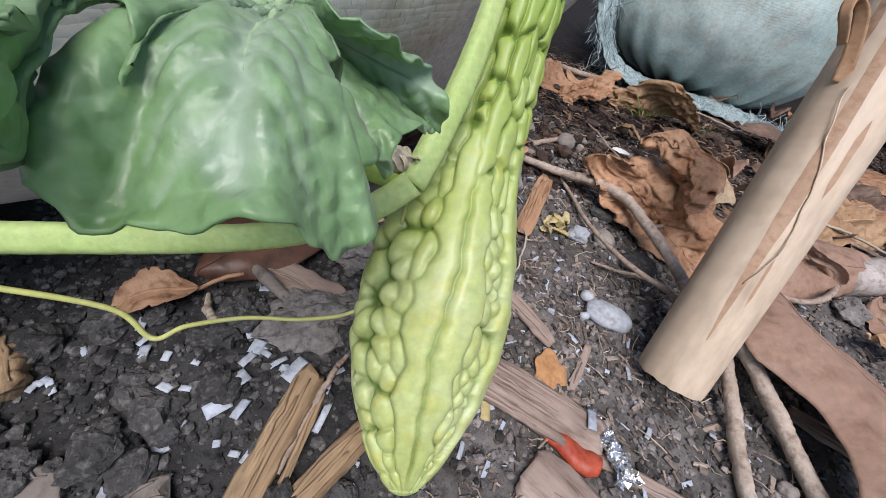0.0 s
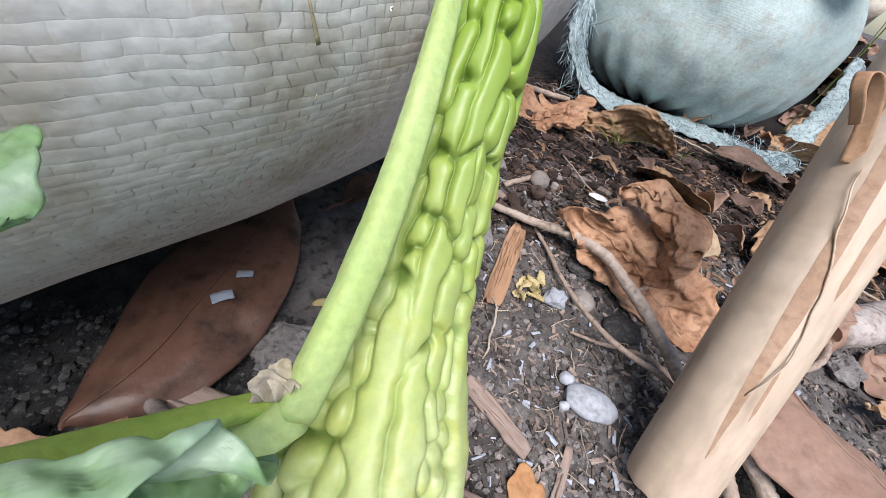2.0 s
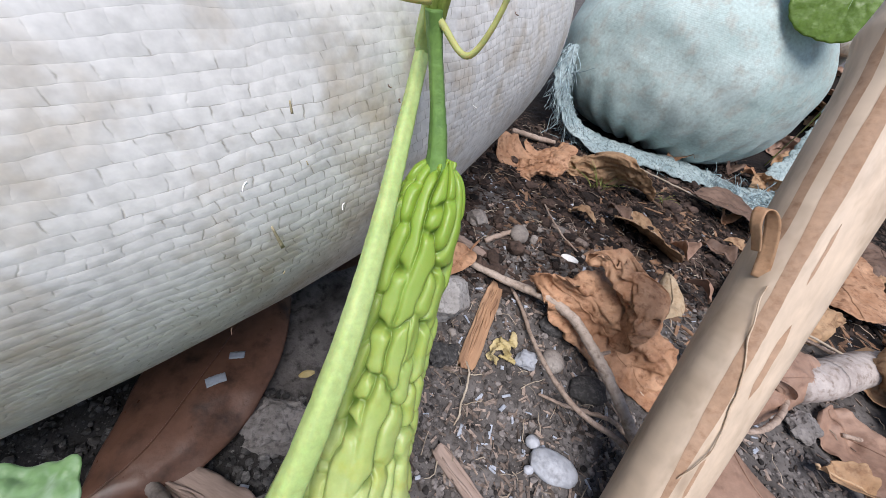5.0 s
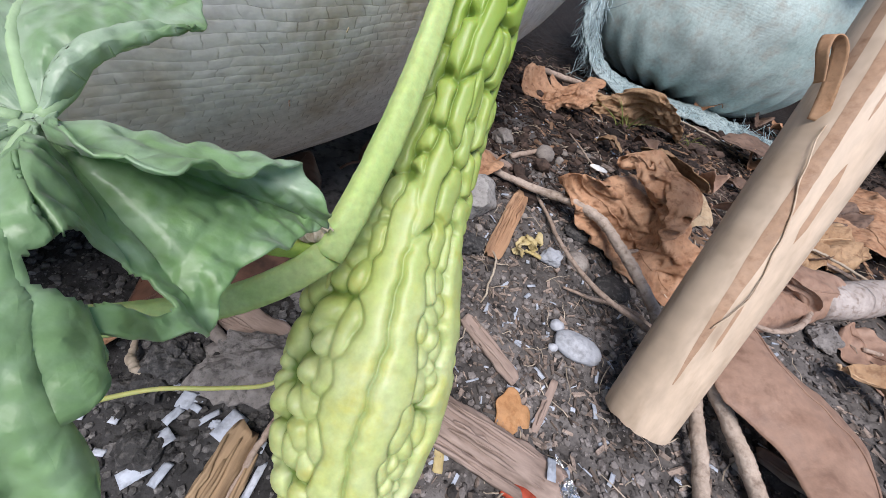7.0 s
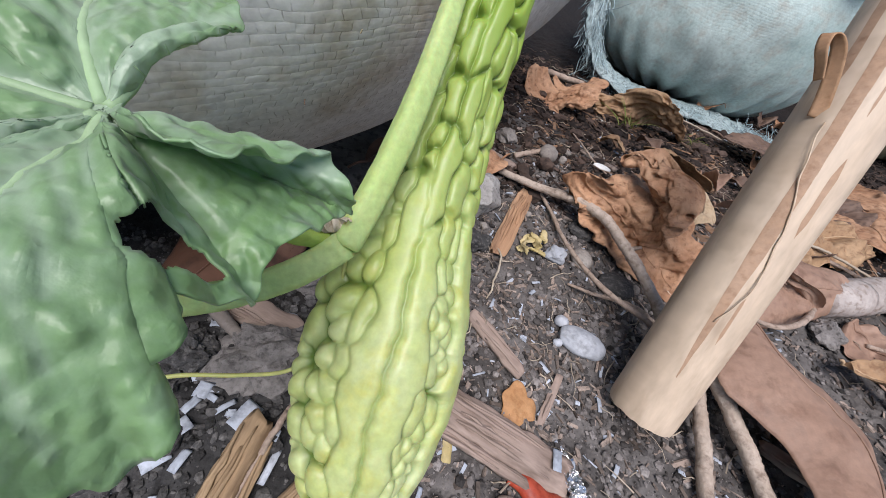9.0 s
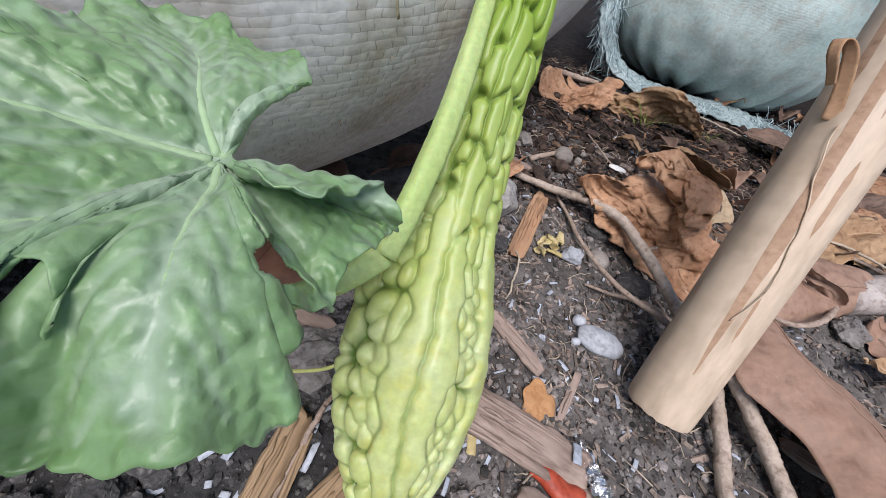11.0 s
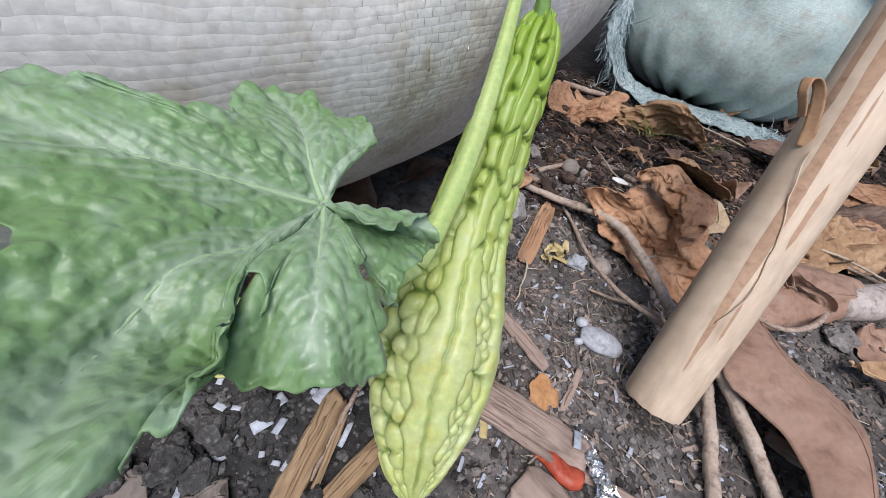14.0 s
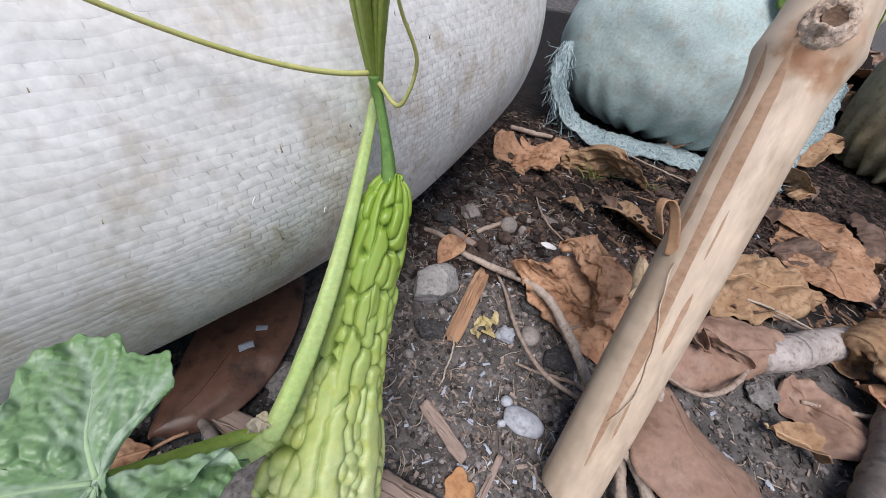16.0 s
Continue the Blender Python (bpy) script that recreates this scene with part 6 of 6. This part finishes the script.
splinter("flat grey-brown split wood slat", (4.0, 9.0, 0.5), (11.6, 5.4, 0.3), 2.1, 0.8, WOOD, 1, layers=7)
splinter("thin grey wood strip lying along a slat", (3.2, 8.0, 0.3), (9.4, 5.0, 0.3), 0.5, 0.4, WOOD, 2)
splinter("thin grey wood strip", (11.2, 4.6, 0.2), (17.5, 1.6, 0.3), 0.8, 0.4, WOOD, 3)
splinter("wide weathered grey wood piece half buried", (7.2, 3.8, 0.1), (13.5, -1.5, 0.1), 3.0, 0.7, WOOD, 4, layers=5)
splinter("orange-brown splint with ragged fibre", (12.8, 27.4, 0.4), (9.2, 19.5, 0.4), 1.5, 0.35, SPLINT, 5, layers=8)
splinter("short brown bark strip on the soil", (7.0, 14.2, 0.2), (10.0, 10.6, 0.3), 1.0, 0.4, WOOD, 6)
splinter("tan split wood piece with frayed end", (-3.0, 6.8, 0.5), (-4.5, 1.5, 0.4), 1.35, 0.7, TANWOOD, 7, layers=6)
splinter("thin tan wood sliver", (-2.4, 6.0, 0.4), (-3.4, 1.5, 0.3), 0.35, 0.3, TANWOOD, 8, layers=2)
splinter("tan split wood piece under the gourd", (-0.2, 5.0, 0.3), (-3.2, 1.2, 0.3), 1.2, 0.5, TANWOOD, 9, layers=5)
splinter("flat brown bark piece", (-8.0, 13.0, 0.4), (-2.6, 10.8, 0.3), 1.6, 0.4, WOOD, 10)
splinter("tan wood block on dark soil", (-15.6, 7.0, 0.4), (-14.0, 5.0, 0.4), 1.7, 0.9, TANWOOD, 11, layers=4)
splinter("brown bark flake on dark soil", (-13.2, 2.6, 0.3), (-10.4, 1.6, 0.3), 2.0, 0.4, GREYPOLE, 21)
splinter("brown bark flake on soil", (-6.8, 2.2, 0.3), (-8.6, 1.0, 0.3), 1.8, 0.4, GREYPOLE, 12)
splinter("small brown bark strip", (10.8, 8.0, 0.1), (12.8, 11.0, 0.2), 0.5, 0.25, WOOD, 13, layers=1)
splinter("brown bark strip behind the rubble", (21.0, 38.0, 0.3), (24.5, 34.5, 0.4), 0.8, 0.4, BARK, 14)
splinter("tan twig chip by the pebble", (9.5, 33.5, 0.3), (12.0, 31.0, 0.4), 0.9, 0.5, WOOD, 15)
splinter("tan bark strip by the branch", (24.5, 7.5, 0.4), (30.0, 3.5, 0.4), 1.2, 0.4, WOOD, 16)


# ---- stones ----
def stone(label, x, y, size, mat, seed, name="stone", rough=0.1, sink=0.3, yaw=0.0, cuts=0):
    ob = thing(name, label, "stone", "loose stones", at=cm(x, y, 0))
    bm = bmesh.new()
    bmesh.ops.create_icosphere(bm, subdivisions=4 if size[0] > 1 else 3, radius=1)
    ca, sa = math.cos(radians(yaw)), math.sin(radians(yaw))
    base = on_ground(x, y, size[2] * (1 - sink))
    cutter = random.Random(int(seed))
    planes = [Vector((cutter.uniform(-1, 1), cutter.uniform(-1, 1), cutter.uniform(-0.6, 1))).normalized() for _ in range(cuts)]
    for v in bm.verts:
        c = v.co.copy()
        for q in planes:
            over = c.dot(q) - 0.62
            c = c - q * over if over > 0 else c
        k = 1 + rough * noise3(c.x * 1.4 + seed, c.y * 1.4, c.z * 1.4, 3) + 0.3 * rough * noise3(c.x * 5 + seed, c.y * 5, c.z * 5, 2)
        p = (c.x * k * size[0], c.y * k * size[1], c.z * k * size[2])
        v.co = cm(base[0] + p[0] * ca - p[1] * sa, base[1] + p[0] * sa + p[1] * ca, base[2] + p[2])
    me = bpy.data.meshes.new("pebble_body")
    bm.to_mesh(me)
    bm.free()
    me.materials.append(mat)
    me.polygons.foreach_set("use_smooth", [rough < 0.3] * len(me.polygons))
    body = new("pebble_body", me)
    body.parent = ob
    body.matrix_parent_inverse = Matrix.Translation(ob.location).inverted()
    return ob


stone("smooth pale grey oval stone", 14.75, 13.3, (1.65, 1.0, 0.7), STONE, 1.0, yaw=-25, rough=0.09)
stone("small round grey pebble touching a stone", 13.7, 14.8, (0.5, 0.45, 0.4), STONE, 2.0, name="pebble")
stone("tiny pale pebble beside a stone", 13.1, 13.2, (0.35, 0.28, 0.25), STONE, 3.0, name="pebble")
stone("brown-grey oval pebble on soil", 16.4, 34.7, (1.0, 1.35, 0.75), PEBBLE, 4.0, name="pebble", yaw=-15)
stone("pale gritty pebble by petals", 14.2, 20.4, (0.85, 0.75, 0.6), STONE, 5.0, name="pebble", rough=0.3)
stone("dark round pebble on soil", 16.6, 20.6, (0.9, 1.0, 0.6), PEBBLE, 6.0, name="pebble")
stone("dark flat pebble under a leaf", 17.6, 23.6, (1.5, 1.1, 0.5), CLOD, 7.0, name="pebble")
stone("cracked pale grey rubble lump", 7.6, 24.6, (2.9, 2.2, 1.7), PALEROCK, 8.0, rough=0.12, yaw=20, cuts=9)
stone("dark rubble lump beside the gourd", 7.4, 20.3, (1.5, 1.2, 0.8), CLOD, 9.0, rough=0.35, cuts=8)
stone("flat dark stone under the twig", 19.0, 18.4, (1.6, 1.2, 0.5), CLOD, 10.0)
stone("grey crumbly soil lump", -3.4, 9.6, (2.3, 1.5, 0.7), ROCK, 11.0, rough=0.6, yaw=15)
stone("grey soil lump beside the gourd", 0.6, 13.5, (2.2, 1.8, 0.6), ROCK, 12.0, rough=0.4)
stone("pale grey soil lump", -2.4, 15.0, (1.9, 1.5, 0.6), ROCK, 13.0, rough=0.4)
stone("grey rubble piece behind the bamboo", 36.5, 16.0, (1.6, 1.3, 0.9), ROCK, 14.0, rough=0.3, cuts=8)
stone("brown crumbly soil clod", 12.0, 36.6, (1.0, 1.2, 0.8), PEBBLE, 15.0, name="clod", rough=0.4)
stone("dark soil clod behind the gourd", 9.0, 35.0, (1.2, 1.0, 0.8), CLOD, 16.0, name="clod", rough=0.4)
_rng = np.random.RandomState(21)
for _k in range(34):
    _x, _y = _rng.uniform(-15, 1.5), _rng.uniform(0.5, 11)
    _s = _rng.uniform(0.35, 1.15)
    stone("dark grey crumbly soil clod", _x, _y, (_s, _s * _rng.uniform(0.7, 1), _s * 0.6), CLOD, 30.0 + _k, name="clod", rough=0.45, sink=0.5, yaw=_rng.uniform(0, 180))
for _k in range(26):
    _x, _y = _rng.uniform(5, 24), _rng.uniform(2, 40)
    _s = _rng.uniform(0.22, 0.5)
    stone("small brown-grey pebble lying on soil", _x, _y, (_s, _s * _rng.uniform(0.7, 1), _s * 0.7), PEBBLE, 80.0 + _k, name="pebble", rough=0.25, sink=0.4, yaw=_rng.uniform(0, 180))


# ---- scraps ----
def shaving(x, y, long, wide, yaw, bend, seed, mat=PAPER, label="pale curled plastic shaving on soil", name="shaving", up=0.12, category="shaving", group="pale shavings"):
    ob = thing(name, label, category, group, at=cm(x, y, 0))
    rng = np.random.RandomState(seed)
    n, k = 10, 4
    c, s = math.cos(radians(yaw)), math.sin(radians(yaw))
    tilt = rng.uniform(-0.25, 0.25)
    verts = []
    base = on_ground(x, y, up + 0.1 * wide)
    for i in range(n):
        u = i / (n - 1) - 0.5
        for j in range(k):
            f = j / (k - 1) - 0.5
            px, py = u * long * (1 - 0.12 * abs(bend)), f * wide * (1 - 0.2 * rng.uniform(0, 0.4)) + 0.25 * bend * long * u * u
            py *= math.cos(2.6 * u) if name in ("petal", "seed_husk") else 1
            pz = abs(bend) * long * (0.25 - u * u) + tilt * f * wide + 0.03 * rng.uniform(-1, 1)
            verts.append(((base[0] + px * c - py * s) * 0.01, (base[1] + px * s + py * c) * 0.01, (base[2] + pz) * 0.01))
    part("strip", verts, grid_faces(n, k), mat, ob, thick=0.0004)
    return ob


# the larger shavings lie where the plane shed them, left of the gourd
for _i, (_x, _y, _l, _w, _a, _b) in enumerate([(-3.7, 6.9, 1.2, 0.85, 60, 0.2), (-2.8, 6.3, 1.3, 0.55, -10, 0.1), (-4.6, 7.2, 0.9, 0.25, 40, 0.6), (-5.7, 7.8, 0.7, 0.6, 80, 0.1),
                                               (-5.0, 8.6, 0.9, 0.6, 30, 0.2), (-6.0, 6.2, 1.0, 0.7, 50, 0.25), (-6.4, 5.2, 1.0, 0.6, 40, 0.2), (-5.5, 5.2, 0.9, 0.4, 70, 0.5),
                                               (-2.2, 5.2, 1.4, 0.3, 75, 0.5), (-4.4, 11.6, 0.8, 0.5, 80, 0.05), (-3.2, 11.6, 0.9, 0.45, 85, 0.05), (-1.8, 3.4, 0.7, 0.3, 85, 0.05),
                                               (-6.4, 11.0, 0.6, 0.5, 10, 0.1), (-5.0, 10.9, 0.6, 0.5, 20, 0.1), (-8.0, 3.6, 0.9, 0.5, 40, 0.2), (-8.6, 3.0, 0.8, 0.4, 20, 0.2), (-7.6, 4.4, 0.7, 0.4, 60, 0.2)]):
    shaving(_x, _y, _l, _w, _a, _b, _i)
for _k in range(80):
    _x, _y = _rng.uniform(-15, 0.5), _rng.uniform(0.3, 9.5)
    shaving(_x, _y, _rng.uniform(0.25, 0.75), _rng.uniform(0.2, 0.45), _rng.uniform(0, 180), _rng.uniform(0, 0.3), 100 + _k)
for _k in range(40):
    _x, _y = _rng.uniform(4, 22), _rng.uniform(1.0, 24)
    shaving(_x, _y, _rng.uniform(0.3, 0.9), _rng.uniform(0.12, 0.3), _rng.uniform(0, 180), _rng.uniform(0, 0.3), 200 + _k, label="small pale shaving on brown soil")
shaving(11.2, 8.6, 0.7, 0.55, 40, 0.05, 300, label="small square white scrap beside a golden leaf")
shaving(10.9, 6.1, 1.0, 0.45, 75, 0.1, 301, label="pale flake on a wood slat", up=0.9)
shaving(5.4, 6.4, 1.2, 0.5, 85, 0.15, 302, mat=YELLOW, label="cream flake beside the gourd")
shaving(18.7, 28.6, 1.6, 0.8, -25, 0.1, 303, mat=WHITE, label="glossy white seed husk on a dry leaf", name="seed_husk", up=3.5, category="seed", group="loose seeds")
for _i, (_x, _y) in enumerate([(12.0, 21.3), (13.2, 21.8), (11.5, 20.5), (12.6, 20.4), (12.5, 21.1)]):
    crumpled_leaf("crumpled yellow petal on soil", _x, _y, 1.8 - 0.15 * _i, 1.3, 50 * _i + 15, YELLOW, 310 + _i, bends=5, hard=1.1, up=0.1, nu=26, nv=20, name="petal", category="petal", group="yellow petals")
shaving(-1.6, 18.3, 1.0, 0.5, 20, 0.1, 320, mat=YELLOW, label="yellow petal scrap by the white sack", name="petal", category="petal", group="yellow petals")

shaving(-5.4, 18.2, 0.8, 0.45, 10, 0.1, 330, label="pale shaving lying on a rust-brown leaf", up=2.1)
shaving(-5.9, 16.6, 1.0, 0.5, 30, 0.3, 331, label="pale shaving lying on a rust-brown leaf", up=2.1)

def red_scrap():
    ob = thing("red_scrap", "rolled red paper scrap on the soil", "scrap", at=cm(9.8, 4.4, 0))
    n, k, verts = 30, 14, []
    a, b = np.array(on_ground(8.5, 5.45, 0.2)), np.array(on_ground(11.0, 4.1, 0.25))
    s = np.cross((0, 0, 1), (b - a) / np.linalg.norm(b - a))
    for i in range(n):
        u = i / (n - 1)
        w = 0.2 + 0.34 * math.sin(math.pi * min(1, u * 0.7 + 0.12)) + 0.1 * noise3(u * 4, 1, 1, 2)
        for j in range(k):
            f = math.pi * (j / (k - 1)) * 1.1 - 0.15
            r = w * (1 + 0.3 * folds(u * 3 - 1.5, j * 0.18 - 1, 6.3))
            verts.append((a + (b - a) * u + s * (r * math.cos(f) + 0.12 * math.sin(u * 7)) + np.array((0, 0, 0.7 * r * math.sin(f)))) * 0.01)
    part("sheet", verts, grid_faces(n, k), RED, ob, thick=0.0006)


def foil_scrap():
    ob = thing("foil_scrap", "crumpled silver foil scrap", "foil", at=cm(11.9, 5, 0))
    rng = np.random.RandomState(8)
    n, k, verts = 34, 10, []
    a, b = np.array(on_ground(11.5, 6.6, 0.3)), np.array(on_ground(12.2, 3.4, 0.35))
    for i in range(n):
        u = i / (n - 1)
        w = 0.25 + 0.35 * u
        for j in range(k):
            f = j / (k - 1) - 0.5
            verts.append((a + (b - a) * u + np.array((2 * f * w, 0.2 * f, 0.3)) + rng.normal(0, 0.13, 3)) * 0.01)
    part("sheet", verts, grid_faces(n, k), FOIL, ob, smooth=False, thick=0.0003)


red_scrap()
foil_scrap()


def grass_tuft(x, y, count, seed, tall=3.5):
    ob = thing("grass_tuft", "small tuft of sparse green and dry grass", "grass", at=cm(x, y, 0))
    rng = np.random.RandomState(seed)
    for k in range(count):
        b = np.array(on_ground(x + rng.normal(0, 0.7), y + rng.normal(0, 0.5), 0))
        d = rng.normal(0, 1, 2)
        t = b + np.array((d[0] * 2.2, d[1] * 1.2, rng.uniform(0.6, tall)))
        m = (b + t) / 2 + np.array((0, 0, 0.8))
        line = bezier([b, m, t], 8)
        vv = []
        for i, p in enumerate(line):
            w = 0.0011 * (1 - i / 8.2)
            vv += [p - np.array((w, w * 0.3, 0)), p + np.array((0, 0, w * 0.6)), p + np.array((w, w * 0.3, 0))]
        part("blade", vv, grid_faces(8, 3), GRASS, ob, thick=0.0002)


grass_tuft(31.5, 48.0, 16, 3)
grass_tuft(40.5, 47.5, 10, 4, 2.0)


# ---- litter that nobody could count ----
def litter(name, label, mat, count, region, make, seed, falloff=0.0):
    rng = np.random.RandomState(seed)
    tv, tf = [], []
    made = 0
    while made < count:
        x, y = rng.uniform(region[0], region[1]), rng.uniform(region[2], region[3])
        if falloff and rng.uniform() > math.exp(-math.hypot(x - 12, y - 12) / falloff):
            continue
        v, f = make(rng, x, y)
        tf += [tuple(a + len(tv) for a in fc) for fc in f]
        tv += v
        made += 1
    ob = new(name, mesh(name, tv, tf, mat, smooth=False))
    tagged(ob, label, "litter", kind="stuff")


def sliver(rng, x, y, lo=0.2, hi=1.7):
    long = lo + (hi - lo) * rng.uniform() ** 2
    wide, thick = long * rng.uniform(0.15, 0.5), rng.uniform(0.04, 0.13)
    a, tilt, roll = rng.uniform(0, 6.28), rng.normal(0, 0.16), rng.normal(0, 0.25)
    c, s = math.cos(a), math.sin(a)
    z0 = ground_z(x * 0.01, y * 0.01) * 100 + 0.03 + thick * 0.5
    out = []
    for top in (-0.5, 0.5):
        for px, py in ((-0.5, -0.5 * rng.uniform(0.3, 1)), (0.5, -0.5 * rng.uniform(0.2, 1)), (0.5 * rng.uniform(0.7, 1.2), 0.5 * rng.uniform(0.2, 1)), (-0.5, 0.5 * rng.uniform(0.4, 1))):
            u, v = px * long, py * wide
            out.append(((x + u * c - v * s) * 0.01, (y + u * s + v * c) * 0.01, (z0 + top * thick + u * tilt + v * roll) * 0.01))
    return out, [(3, 2, 1, 0), (4, 5, 6, 7), (0, 1, 5, 4), (1, 2, 6, 5), (2, 3, 7, 6), (3, 0, 4, 7)]


ICO = [(0, 0, 1), (0.89, 0, 0.45), (0.28, 0.85, 0.45), (-0.72, 0.53, 0.45), (-0.72, -0.53, 0.45), (0.28, -0.85, 0.45), (0.72, 0.53, -0.45), (-0.28, 0.85, -0.45), (-0.89, 0, -0.45), (-0.28, -0.85, -0.45), (0.72, -0.53, -0.45)]
ICO_F = [(0, 1, 2), (0, 2, 3), (0, 3, 4), (0, 4, 5), (0, 5, 1), (1, 6, 2), (2, 7, 3), (3, 8, 4), (4, 9, 5), (5, 10, 1), (6, 7, 2), (7, 8, 3), (8, 9, 4), (9, 10, 5), (10, 6, 1)]


def crumb(rng, x, y):
    r = 0.035 + 0.26 * rng.uniform() ** 5
    sx, sy, sz = r * rng.uniform(0.7, 1.3), r * rng.uniform(0.7, 1.3), r * rng.uniform(0.5, 0.9)
    z0 = ground_z(x * 0.01, y * 0.01) * 100 + 0.25 * sz
    return [((x + p[0] * sx * rng.uniform(0.75, 1.2)) * 0.01, (y + p[1] * sy * rng.uniform(0.75, 1.2)) * 0.01, (z0 + p[2] * sz * rng.uniform(0.75, 1.2)) * 0.01) for p in ICO], ICO_F


def clump(rng, x, y):
    v, f = crumb(rng, x, y)
    k, zc = 0.9 + 3.2 * rng.uniform() ** 2, min(p[2] for p in v)
    return [((p[0] - x * 0.01) * k + x * 0.01, (p[1] - y * 0.01) * k + y * 0.01, zc + (p[2] - zc) * k * 0.8) for p in v], f


def strand(rng, x, y):
    long, a, k = rng.uniform(0.5, 2.4), rng.uniform(0, 6.28), rng.normal(0, 0.2)
    pts = []
    for i in range(5):
        pts.append((x, y, ground_z(x * 0.01, y * 0.01) * 100 + 0.1 + rng.uniform(0, 0.25) + 0.15 * math.sin(i)))
        x, y, a = x + math.cos(a) * long / 4, y + math.sin(a) * long / 4, a + k + rng.normal(0, 0.2)
    v, f = tube(np.array(pts) * 0.01, [0.00035 * rng.uniform(0.6, 1.5), 0.0002], 4)
    return [tuple(p) for p in v], f


litter("bark_litter", "scattered brown bark slivers and chips", BARK, 5200, (2, 46, -2, 40), lambda r, x, y: sliver(r, x, y, 0.1, 0.95), 1, 30)
litter("bark_chips", "dark brown bark chips and humus", HUMUS, 11000, (4, 98, 26, 68), lambda r, x, y: sliver(r, x, y, 0.25, 2.0), 6)
litter("humus_clumps", "loose dark brown humus clumps", HUMUS, 9000, (4, 80, 27, 66), clump, 11)
litter("leaf_crumbs", "broken dry leaf crumbs", LEAF_BITS, 1100, (16, 70, 22, 62), lambda r, x, y: sliver(r, x, y, 0.5, 2.6), 7)
litter("soil_crumbs", "loose brown soil crumbs", CRUMB, 19000, (2, 44, -2, 34), crumb, 2, 26)
litter("dark_crumbs", "loose dark soil crumbs", SPECK, 11000, (-20, 3.5, -2, 17), crumb, 3)
litter("dry_fibres", "scattered pale dry fibres and straw", FIBRE, 600, (2, 75, -1, 70), strand, 4, 34)
litter("white_shreds", "small pale tape shreds on soil", PAPER, 300, (3, 34, 1, 46), lambda r, x, y: sliver(r, x, y, 0.2, 0.9), 9, 16)
litter("root_fibres", "tangled dark root fibres", ROOT, 900, (6, 75, 28, 72), strand, 5)
litter("pale_specks", "small pale husks and tape shreds on humus", PAPER, 420, (6, 62, 20, 60), lambda r, x, y: sliver(r, x, y, 0.15, 0.75), 12)
